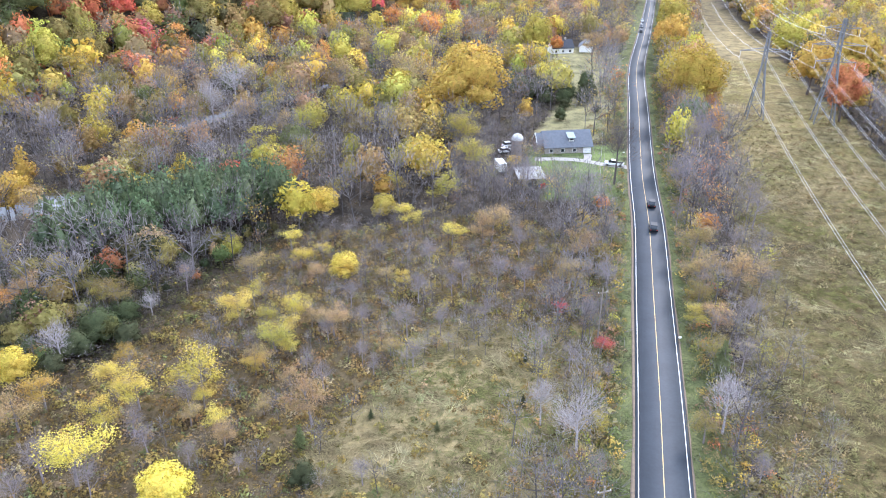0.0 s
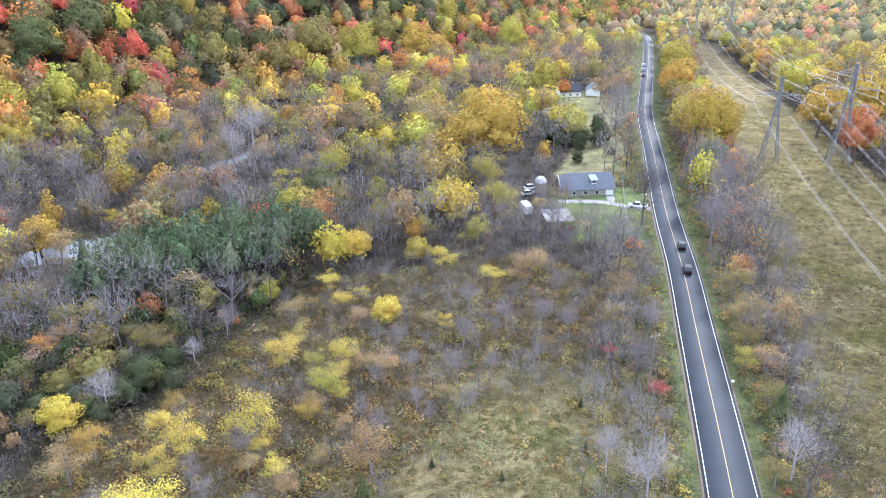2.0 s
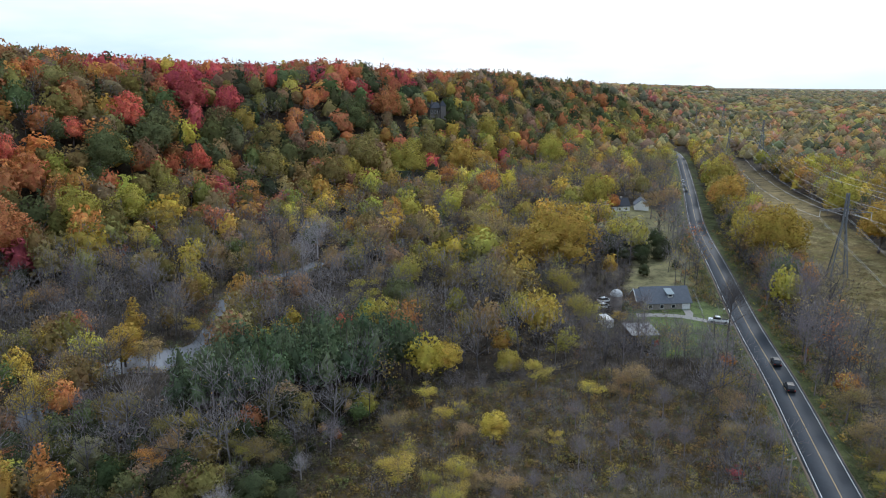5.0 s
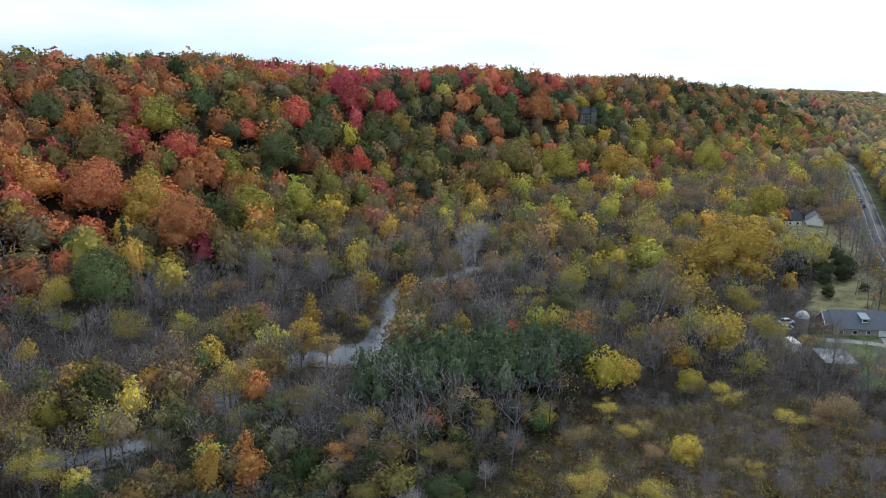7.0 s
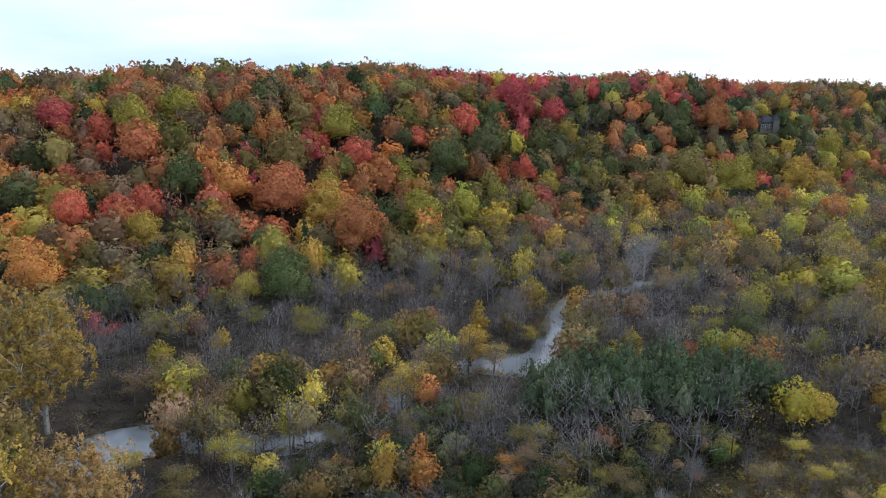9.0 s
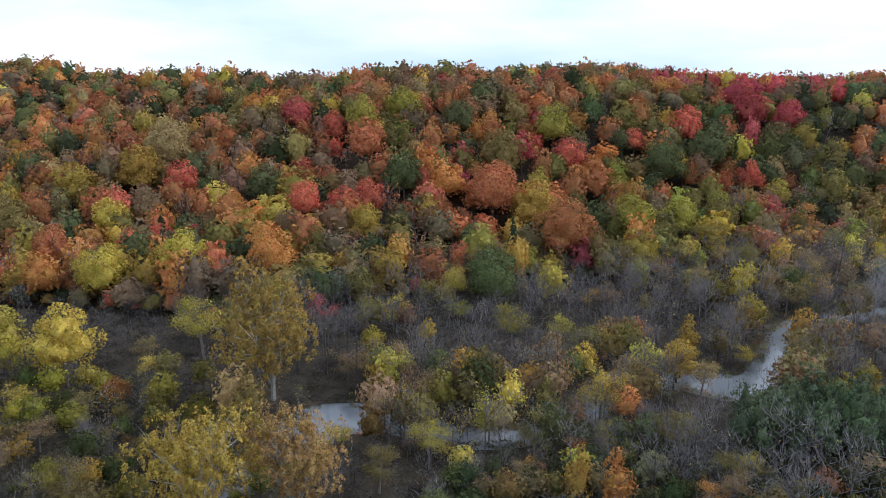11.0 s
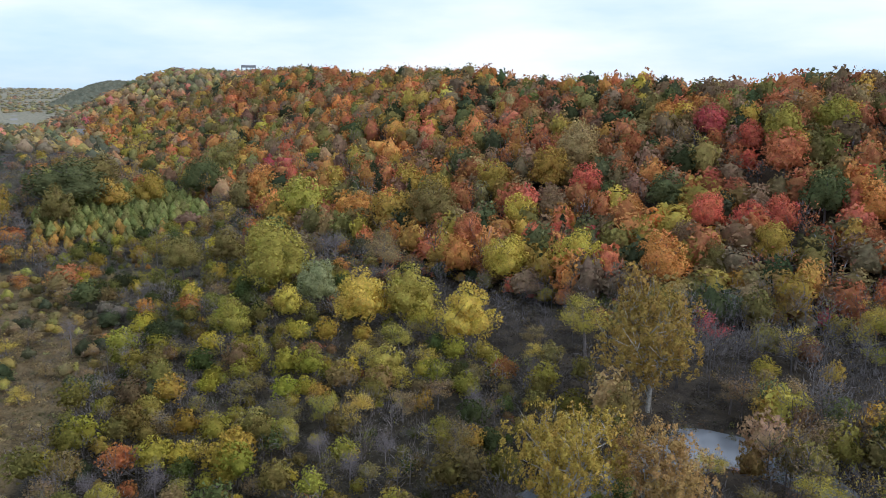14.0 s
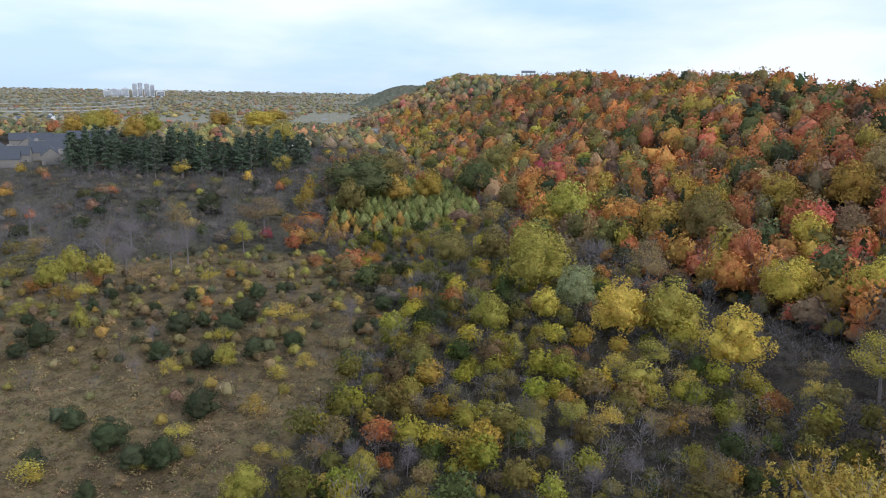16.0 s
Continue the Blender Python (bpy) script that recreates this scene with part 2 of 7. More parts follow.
def build_ground():
    gx, gy = spaced(-6000, -320, 150, 6000, 3), spaced(-6000, -150, 340, 6500, 3)
    x, y = np.meshgrid(gx, gy)
    z = height(x, y)
    r = np.abs(along(ROAD, x, y)[0])
    zone = zones(x, y)
    c = np.zeros(x.shape + (3,)) + (0.060, 0.049, 0.038)
    wave = 0.5 + 0.5 * np.sin(x / 17 + 2 * np.sin(y / 23)) * np.sin(y / 19 + 1.5 * np.sin(x / 29))
    grass = np.array((0.13, 0.105, 0.055)) + wave[..., None] * np.array((0.06, 0.05, 0.025))
    brush = np.array((0.070, 0.053, 0.031)) + wave[..., None] * np.array((0.03, 0.025, 0.012))
    c = np.where(zone["hill"][..., None], (0.07, 0.055, 0.04), c)
    c = np.where(zone["field"][..., None], brush, c)
    c = np.where((zone["field"] & (x > -12 + 6 * np.sin(y / 7)) & (y < 112) & (y > 20 + 8 * np.sin(x / 5)))[..., None], grass, c)
    # corridor grass brightens past y 130 and dims past 380: a sunlit stretch, painted
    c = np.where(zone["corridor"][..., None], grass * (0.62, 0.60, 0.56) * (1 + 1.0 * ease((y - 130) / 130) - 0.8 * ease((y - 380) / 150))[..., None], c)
    c = np.where(zone["far_field"][..., None], brush * (1.9, 1.8, 1.7), c)
    c = np.where(zone["shrubs"][..., None], (0.062, 0.053, 0.038), c)
    west = ~zone["hill"] & (x < -270) & (x > -640) & (y < 60) & ~zone["far_field"] & ~zone["plantation"]
    c = np.where(west[..., None], np.array((0.072, 0.064, 0.045)) + wave[..., None] * np.array((0.045, 0.045, 0.022)), c)
    c = np.where(zone["lawn"][..., None], (0.105, 0.135, 0.05), c)
    c = np.where(zone["clearing"][..., None], (0.19, 0.175, 0.09), c)
    c = np.where(((r < 10) & ~zone["lawn"])[..., None], (0.095, 0.105, 0.045), c)
    c = np.where((zone["river"] < 6.5)[..., None], (0.12, 0.105, 0.085), c)
    # far plain: distance haze is put into this pale ground tint
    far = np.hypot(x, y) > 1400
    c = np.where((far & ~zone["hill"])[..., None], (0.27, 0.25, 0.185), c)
    nx, ny = len(gx), len(gy)
    i = (np.arange(ny - 1)[:, None] * nx + np.arange(nx - 1)).ravel()
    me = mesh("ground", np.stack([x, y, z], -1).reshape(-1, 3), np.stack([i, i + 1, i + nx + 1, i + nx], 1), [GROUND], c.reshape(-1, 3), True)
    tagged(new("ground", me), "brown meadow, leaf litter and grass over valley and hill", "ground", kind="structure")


build_ground()


def smooth_line(points, step):
    """A Catmull-Rom line through points, at about even steps."""
    p = [np.array(q, float) for q in points]
    p = [2 * p[0] - p[1]] + p + [2 * p[-1] - p[-2]]
    out = []
    for a, b, c, d in zip(p, p[1:], p[2:], p[3:]):
        n = max(1, int(np.linalg.norm(c - b) / step))
        for u in np.arange(n) / n:
            out.append(0.5 * (2 * b + (c - a) * u + (2 * a - 5 * b + 4 * c - d) * u * u + (3 * b - a - 3 * c + d) * u**3))
    return np.array(out + [p[-2]])


def ribbon(name, line, lo, hi, z, mat, lift=0.0, jitter=0.0, thick=0.0):
    """A strip that runs along a line from lo to hi metres to its right."""
    d = np.gradient(line, axis=0)
    side = np.stack([d[:, 1], -d[:, 0]], 1) / np.linalg.norm(d, axis=1)[:, None]
    rng = np.random.default_rng(len(name))
    wob = (rng.random((len(line), 2)) - 0.5) * 2 * jitter
    a, b = line + side * (lo + wob[:, :1]), line + side * (hi + wob[:, 1:])
    za = (z if z is not None else height(line[:, 0], line[:, 1])) + lift + 0 * line[:, 0]
    v = np.concatenate([np.c_[a, za], np.c_[b, za]])
    n = len(line)
    i = np.arange(n - 1)
    f = np.stack([i, i + n, i + n + 1, i + 1], 1)
    if thick:
        v = np.concatenate([v, v - (0, 0, thick)])
        f = np.concatenate([f, np.stack([i + 2 * n, i, i + 1, i + 2 * n + 1], 1), np.stack([i + n, i + 3 * n, i + 3 * n + 1, i + n + 1], 1)])
    return new(name, mesh(name, v, f, [mat], smooth=True))


def build_road():
    line = smooth_line(ROAD, 4)
    road = tagged(ribbon("road", line, -3.75, 3.75, None, ASPHALT, 0.10, thick=0.5), "dark grey asphalt two-lane country road with painted lines", "road", kind="structure")
    for name, lo, hi, mat in (("edge_line", -3.34, -3.235, WHITE_LINE), ("edge_line", 3.235, 3.34, WHITE_LINE), ("centre_line", -0.055, 0.055, YELLOW_LINE)):
        ribbon(name, line, lo, hi, None, mat, 0.106).parent = road
    tagged(ribbon("shoulder", line, -4.25, -3.72, None, GRAVEL, 0.06, 0.12, 0.3), "brown gravel shoulder beside the road", "shoulder", kind="structure")
    tagged(ribbon("shoulder", line, 3.72, 4.05, None, GRAVEL, 0.06, 0.12, 0.3), "brown gravel shoulder beside the road", "shoulder", kind="structure")


build_road()


def build_river():
    """Water with an uneven width between its banks."""
    line = smooth_line(RIVER, 3)
    half = np.interp(along(RIVER, line[:, 0], line[:, 1])[1], range(len(RIVER_HALF)), RIVER_HALF) + 1.2
    d = np.gradient(line, axis=0)
    side = np.stack([d[:, 1], -d[:, 0]], 1) / np.linalg.norm(d, axis=1)[:, None]
    cols = [np.c_[line + side * (half * u)[:, None], np.full(len(line), -1.0)] for u in (-1, -0.5, 0, 0.5, 1)]
    n = len(line)
    i = np.arange(n - 1)
    f = np.concatenate([np.stack([i + k * n, i + (k + 1) * n, i + (k + 1) * n + 1, i + k * n + 1], 1) for k in range(4)])
    tagged(new("river", mesh("river", np.concatenate(cols), f, [WATER], smooth=True)), "pale sky-reflecting shallow river between bare trees", "river", kind="structure")


build_river()

# ---- trees ----


def unit(v):
    return v / (np.linalg.norm(v, axis=-1, keepdims=True) + 1e-9)


def icosphere(level):
    bm = bmesh.new()
    bmesh.ops.create_icosphere(bm, subdivisions=level, radius=1)
    v = np.array([q.co[:] for q in bm.verts])
    f = np.array([[q.index for q in t.verts] for t in bm.faces])
    bm.free()
    return v, f


ICO = {k: icosphere(k) for k in (1, 2, 3)}


def leaf_tris(centres, out, size, rng, flat=0.55):
    """One ragged triangle a clump, at the centres, facing more or less outwards."""
    n = len(centres)
    nor = unit(out + flat * rng.normal(size=(n, 3)))
    a = unit(np.cross(nor, rng.normal(size=(n, 3))))
    b = np.cross(nor, a)
    s = size * rng.uniform(0.6, 1.35, (n, 1))
    v = []
    for ang in (0, 2.1, 4.2):
        w = ang + rng.uniform(-0.5, 0.5, (n, 1))
        v.append(centres + s * (np.cos(w) * a + np.sin(w) * b) * rng.uniform(0.7, 1.2, (n, 1)))
    return np.stack(v, 1).reshape(-1, 3)


def stick(a, b, ra, rb, sides=4):
    """A tapered stick as triangles."""
    a, b = np.array(a, float), np.array(b, float)
    d = unit(b - a)
    u = unit(np.cross(d, (0.3, 0.5, 0.81)))
    w = np.cross(d, u)
    ang = np.arange(sides) * 2 * np.pi / sides
    ring = np.cos(ang)[:, None] * u + np.sin(ang)[:, None] * w
    lo, hi = a + ring * ra, b + ring * rb
    out = []
    for k in range(sides):
        j = (k + 1) % sides
        out += [lo[k], lo[j], hi[j], lo[k], hi[j], hi[k]]
    return np.array(out)


def slivers(starts, ends, width, rng, lying=False):
    """Twigs or blades: long thin triangles."""
    d = unit(ends - starts)
    u = unit(np.cross(d, (0, 0, 1.0) if lying else rng.normal(size=d.shape))) * width
    return np.stack([starts - u, starts + u, ends], 1).reshape(-1, 3)


def tube(points, radii, sides=5):
    """One tapered trunk through points, as triangles."""
    return np.concatenate([stick(a, b, ra, rb, sides) for a, b, ra, rb in zip(points, points[1:], radii, radii[1:])])


def skeleton_of(kind, rng, sides=4, fine=True):
    """Trunk, limbs and limbs' tips of a tree of height 1 and crown radius about 0.35."""
    wood, tips = [], []
    lean = rng.normal(size=2) * 0.02
    fork = rng.uniform(0.22, 0.36)
    base, mid, top = np.array((0, 0, -0.04)), np.array((*lean, fork)), np.array((*(lean * 3), 0.88))
    slim = 1.0 if fine else 0.6
    trunk = tube([base, mid, top], [0.022 * slim, 0.016 * slim, 0.003], sides)
    n = 11 if kind == "bare" else 7
    for k in range(n):
        u = rng.uniform(0.0, 0.75)
        a = mid + (top - mid) * u
        ang = 2.4 * k + rng.uniform(-0.4, 0.4)
        reach = rng.uniform(0.22, 0.35) * (1 - 0.55 * u)
        b = a + np.array((math.cos(ang) * reach, math.sin(ang) * reach, reach * rng.uniform(0.5, 1.15)))
        b[2] = min(b[2], 0.97)
        if fine or k % 2 == 0:
            wood.append(stick(a, b, 0.008 * (1 - 0.4 * u), 0.002, 3))
        tips += [b, a + (b - a) * 0.6]
        for _ in range(2):
            c = a + (b - a) * rng.uniform(0.35, 0.8)
            e = c + rng.normal(size=3) * 0.08 + (0, 0, 0.07)
            if fine:
                wood.append(stick(c, e, 0.004, 0.001, 3))
            tips.append(e)
    tips.append(top)
    return trunk, np.concatenate(wood), np.array(tips)


def twigs_of(tips, n, rng, length=0.11, width=0.0022):
    c = tips[rng.integers(0, len(tips), n)] + rng.normal(size=(n, 3)) * 0.07
    way = unit(c - (0, 0, 0.35) + rng.normal(size=(n, 3)) * 0.25 + (0, 0, 0.1))
    return slivers(c, c + way * length * rng.uniform(0.5, 1.3, (n, 1)), width, rng)


def crown_lobes(kind, rng):
    """Centres and radii of the masses of leaves in a crown."""
    if kind == "tall":
        n = rng.integers(6, 9)
        z = np.linspace(0.28, 0.88, n)
        ang = rng.uniform(0, 6.28, n)
        r = 0.09 * (1.1 - z) + 0.03
        return np.c_[np.cos(ang) * r, np.sin(ang) * r, z], 0.19 * (1.12 - z) + 0.035
    if kind == "mound":
        n = rng.integers(4, 7)
        ang = rng.uniform(0, 6.28, n)
        r = np.sqrt(rng.random(n)) * 0.3
        return np.r_[np.c_[np.cos(ang) * r, np.sin(ang) * r, 0.35 + 0.25 * rng.random(n)], [(0, 0, 0.35)]], np.r_[rng.uniform(0.16, 0.3, n), 0.4]
    if kind == "bush":
        n = rng.integers(6, 9)
        ang = rng.uniform(0, 6.28, n)
        r = np.sqrt(rng.random(n)) * 0.26
        return np.r_[np.c_[np.cos(ang) * r, np.sin(ang) * r, 0.25 + (0.5 - r) * rng.random(n)], [(0, 0, 0.42), (0, 0, 0.68)]], np.r_[rng.uniform(0.14, 0.24, n), 0.32, 0.22]
    n = rng.integers(4, 7)
    ang = rng.uniform(0, 6.28, n)
    r = np.sqrt(rng.random(n)) * 0.34
    return np.c_[np.cos(ang) * r, np.sin(ang) * r, 0.3 + 0.35 * rng.random(n)], rng.uniform(0.2, 0.32, n)


class Form:
    """A plant of height 1 as triangles: corners, their normals, faces, and what each corner is (0 wood, 1 leaf, 2 twig)."""

    def __init__(self):
        self.v, self.f, self.flag, self.nor, self.n = [], [], [], [], 0

    def put(self, v, f, flag, nor):
        self.v.append(v)
        self.f.append(f + self.n)
        self.flag.append(np.full(len(v), flag))
        self.nor.append(nor)
        self.n += len(v)
        return self

    def soup(self, v, flag, out=None, crisp=0.35):
        """Loose triangles; leaves take the normals of the mass that they belong to."""
        q = v.reshape(-1, 3, 3)
        nor = unit(np.cross(q[:, 1] - q[:, 0], q[:, 2] - q[:, 0]) + 1e-12)
        if out is not None:
            back = (nor * out).sum(1) < 0
            q = q.copy()
            q[back] = q[back][:, ::-1]
            v = q.reshape(-1, 3)
            nor[back] *= -1
            nor = unit(crisp * nor + out)
        return self.put(v, np.arange(len(v)).reshape(-1, 3), flag, np.repeat(nor, 3, axis=0))

    def hull(self, c, r, level, size, rng, flag=1):
        """A lumpy mass of leaves round the lobes."""
        o = (c * r[:, None] ** 2).sum(0) / (r**2).sum()
        dirs, faces = unit(ICO[level][0]), ICO[level][1]
        reach = np.max([np.maximum(0, (dirs @ (ci - o)) + np.sqrt(np.maximum(0, ri**2 - ((ci - o) ** 2).sum() + (dirs @ (ci - o)) ** 2))) for ci, ri in zip(c, r)], axis=0)
        reach = np.maximum(reach, 0.1) * size * rng.uniform(0.82, 1.16, len(dirs))
        return self.put(o + dirs * reach[:, None], faces, flag, dirs)

    def done(self):
        return np.concatenate(self.v), np.concatenate(self.f), np.concatenate(self.flag), np.concatenate(self.nor)


def dome_lobes(rng, wide=0.36, base=0.24, lumps=15):
    """Centres and radii of the lobes of a full crown, and its middle."""
    mid = base + (1 - base) * 0.40
    zz = np.linspace(0.97, -0.5, lumps) + rng.uniform(-0.08, 0.08, lumps)
    ang = 2.4 * np.arange(lumps) + rng.uniform(-0.5, 0.5, lumps) + rng.uniform(0, 6.28)
    flat = np.sqrt(np.clip(1 - zz**2, 0, 1))
    r = rng.uniform(0.095, 0.165, lumps) * wide / 0.36
    far = rng.uniform(0.52, 0.80, lumps)
    c = np.c_[np.cos(ang) * flat * wide * far * rng.uniform(0.88, 1.12), np.sin(ang) * flat * wide * far * rng.uniform(0.88, 1.12), zz * np.where(zz > 0, 0.97 - mid, mid - base) * 0.80]
    return np.r_[c, [(0, 0, 0)]], np.r_[r, 0.62 * wide], np.array((0, 0, mid))


def reach_of(dirs, c, r):
    """How far the outermost lobe reaches along each direction from the crown's middle."""
    b = dirs @ c.T
    q = r**2 - (c**2).sum(1) + b**2
    return np.where(q > 0, b + np.sqrt(np.maximum(q, 0)), 0).max(1)


def dome(form, rng, leaves, size, level=3, wide=0.36, base=0.24, share=0.76, lumps=15):
    """A full crown: a rugged inner mass and a shell of leaves on its lobes, some standing off."""
    c, r, mid = dome_lobes(rng, wide, base, lumps)
    dirs, faces = unit(ICO[level][0]), ICO[level][1]
    v = dirs * (reach_of(dirs, c, r) * share * rng.uniform(0.78, 1.14, len(dirs)))[:, None]
    nor = np.zeros_like(v)
    fn = np.cross(v[faces[:, 1]] - v[faces[:, 0]], v[faces[:, 2]] - v[faces[:, 0]])
    for k in range(3):
        np.add.at(nor, faces[:, k], fn)
    form.put(v + mid, faces, 1, unit(nor))
    d = unit(rng.normal(size=(leaves, 3)) + (0, 0, 0.3))
    d[:, 2] = np.where(d[:, 2] < -0.6, -d[:, 2], d[:, 2])
    p = d * (reach_of(d, c, r) * (share + (1.0 - share) * rng.random(leaves) ** 0.6))[:, None]
    near = np.argmin(np.linalg.norm(p[:, None] - c[None, :-1], axis=2) - r[None, :-1], axis=1)
    out = unit(0.75 * unit(p - c[near]) + 0.45 * d)
    form.soup(leaf_tris(p + mid, out, size, rng, 0.75), 1, out, 0.7)
    return form


def crown(form, kind, n, size, rng, core=1, share=0.66):
    """Leaves on lobes and through them, round a dark inner mass."""
    c, r = crown_lobes(kind, rng)
    k = rng.choice(len(c), n, p=r**2 / (r**2).sum())
    d = unit(rng.normal(size=(n, 3)) + (0, 0, 0.3))
    p = c[k] + d * r[k][:, None] * (1.07 - 0.42 * rng.random((n, 1)) ** 1.4)
    form.soup(leaf_tris(p, d, size, rng, 0.42), 1, d)
    return form.hull(c, r, core, share, rng) if core else form


def herb(rng, leaves, size, stems, high=0.5):
    """A low plant of height 1 and width 1: loose leaves and upright stems, with gaps."""
    n = leaves
    ang, r = rng.uniform(0, 6.28, n), np.sqrt(rng.random(n)) * 0.5
    lobe = 0.75 + 0.25 * np.sin(ang * rng.integers(2, 5) + rng.uniform(0, 6))
    p = np.c_[np.cos(ang) * r * lobe, np.sin(ang) * r * lobe, (1 - 1.6 * r) * rng.uniform(high, 1.0, n)]
    out = unit(np.c_[p[:, :2] * 1.6, np.full(n, 0.5)])
    form = Form().soup(leaf_tris(p, out, size, rng, 0.5), 1, out)
    if stems:
        a = rng.normal(size=(stems, 3)) * (0.22, 0.22, 0)
        way = unit(a * (1.6, 1.6, 0) + rng.normal(size=(stems, 3)) * 0.25 + (0, 0, 0.8))
        form.soup(slivers(a, a + way * rng.uniform(0.6, 1.15, (stems, 1)), 0.016, rng), 2)
    return form.done()


def conifer_leaves(n, size, rng, fat=0.2):
    """Whorls of drooping boughs up a cone."""
    z = 1 - rng.random(n) ** 0.5 * 0.93
    ang = rng.uniform(0, 6.28, n)
    r = fat * (1.03 - z) * (0.75 + 0.35 * np.sin(ang * 5 + z * 40)) * rng.uniform(0.55, 1.1, n)
    p = np.c_[np.cos(ang) * r, np.sin(ang) * r, z]
    out = unit(np.c_[np.cos(ang), np.sin(ang), np.full(n, 0.6)])
    return leaf_tris(p, out, size, rng, 0.5), out


def template(kind, rng, leaves, size, twigs=0, core=1, wood=True, share=0.76, level=3):
    """A plant of height 1 for the woods."""
    form = Form()
    if kind == "conifer":
        v, out = conifer_leaves(leaves, size, rng, 0.26)
        form.soup(v, 1, out)
        return form.hull(np.array([(0, 0, 0.2 + 0.16 * k) for k in range(5)]), 0.2 - 0.036 * np.arange(5), 1, 0.6, rng).done()
    if kind == "pine":
        trunk, w, tips = skeleton_of("leafy", rng, 3, False)
        form.soup(trunk, 0)
        return dome(form, rng, leaves, size, 2, wide=0.215, base=0.12, share=0.66, lumps=13).done()
    if wood or twigs:
        trunk, w, tips = skeleton_of("bare" if kind == "bare" else "leafy", rng, 3, False)
        if wood:
            form.soup(np.concatenate([trunk, w]) if kind == "bare" else trunk, 0)
        if twigs:
            form.soup(twigs_of(tips, twigs, rng, 0.14, 0.0040 * math.sqrt(150 / twigs)), 2)
        if kind == "bare" and leaves:
            c = tips[rng.integers(0, len(tips), leaves)] + rng.normal(size=(leaves, 3)) * 0.05
            form.soup(leaf_tris(c, unit(rng.normal(size=c.shape) + (0, 0, 0.6)), size, rng), 1, unit(c - (0, 0, 0.5)))
    if kind == "round":
        dome(form, rng, leaves, size, level, base=0.24 if wood else 0.10, share=share)
    elif kind != "bare":
        crown(form, kind, leaves, size, rng, core, share)
    return form.done()


def scatter(poly_box, step, seed, keep):
    """Jittered places on a grid, of which keep(x, y) says which stay."""
    rng = np.random.default_rng(seed)
    x0, y0, x1, y1 = poly_box
    x, y = np.meshgrid(np.arange(x0, x1, step, dtype=float), np.arange(y0, y1, step * 0.87))
    x[1::2] += step / 2
    x, y = (x + rng.uniform(-0.42, 0.42, x.shape) * step).ravel(), (y + rng.uniform(-0.42, 0.42, y.shape) * step).ravel()
    k = keep(x, y)
    return x[k], y[k], rng


class Wood:
    """Collects plants as triangles for one object of many plants."""

    def __init__(self):
        self.v, self.c, self.f, self.s, self.n = [], [], [], [], 0

    def add(self, forms, x, y, z, tall, wide, leaf, wood, rng):
        """Plants of these forms at places, each with its height, width, leaf and bark colour."""
        which = rng.integers(0, len(forms), len(x))
        turn = rng.uniform(0, 6.28, len(x))
        for k, (tri, face, flag, nor) in enumerate(forms):
            m = which == k
            if not m.any():
                continue
            c, s = np.cos(turn[m])[:, None], np.sin(turn[m])[:, None]
            px = (tri[:, 0] * c - tri[:, 1] * s) * wide[m][:, None] + x[m][:, None]
            py = (tri[:, 0] * s + tri[:, 1] * c) * wide[m][:, None] + y[m][:, None]
            pz = tri[:, 2] * tall[m][:, None] + z[m][:, None]
            self.v.append(np.stack([px, py, pz], -1).reshape(-1, 3).astype(np.float32))
            f = flag[None, :, None]
            col = np.where(f == 1, leaf[m][:, None, :], wood[m][:, None, :] * np.where(f == 2, 1.0, 0.7))
            self.c.append(col.reshape(-1, 3).astype(np.float32))
            n = int(m.sum())
            self.f.append((face[None] + self.n + len(tri) * np.arange(n)[:, None, None]).reshape(-1, 3))
            self.s.append(np.stack([nor[:, 0] * c - nor[:, 1] * s, nor[:, 0] * s + nor[:, 1] * c, np.broadcast_to(nor[:, 2], (n, len(nor)))], -1).reshape(-1, 3).astype(np.float32))
            self.n += n * len(tri)

    def done(self, name, label, category):
        me = mesh(name, np.concatenate(self.v), np.concatenate(self.f), [LEAF], np.concatenate(self.c), True, soft=np.concatenate(self.s))
        return tagged(new(name, me), label, category, kind="stuff")


# leaf colours
CRIMSON, SCARLET, RUST, ORANGE = (0.46, 0.105, 0.10), (0.62, 0.175, 0.11), (0.48, 0.20, 0.09), (0.56, 0.265, 0.085)
GOLD, YELLOW, LEMON, OLIVE = (0.44, 0.30, 0.072), (0.575, 0.45, 0.092), (0.395, 0.335, 0.078), (0.245, 0.198, 0.072)
GREEN, DEEP, TAN, BROWN = (0.135, 0.148, 0.064), (0.074, 0.084, 0.043), (0.37, 0.262, 0.125), (0.27, 0.18, 0.105)
SAGE = (0.15, 0.172, 0.112)
GREY_BARK = (0.15, 0.13, 0.125)
PALETTE = np.array([CRIMSON, SCARLET, RUST, ORANGE, GOLD, YELLOW, LEMON, OLIVE, GREEN, DEEP, TAN, BROWN])


def pick(weights, n, rng):
    """Leaf colours drawn by weight from the palette, each a little off."""
    w = np.array(weights, float)
    w = w / w.sum(-1, keepdims=True)
    if w.ndim == 1:
        k = rng.choice(len(w), n, p=w)
    else:
        k = (rng.random((n, 1)) > np.cumsum(w, 1)).sum(1).clip(0, w.shape[1] - 1)
    c = PALETTE[k] * rng.uniform(0.75, 1.25, (n, 1)) * rng.uniform(0.88, 1.12, (n, 3))
    return c, k


def patches(x, y, size, seed):
    """A slow field from 0 to 1."""
    p = seed * 1.7
    return 0.5 + 0.25 * (np.sin(x / size + p + 1.9 * np.sin(y / size / 1.3 + p)) + np.sin(y / size * 1.2 - p + 1.6 * np.sin(x / size / 1.7)))


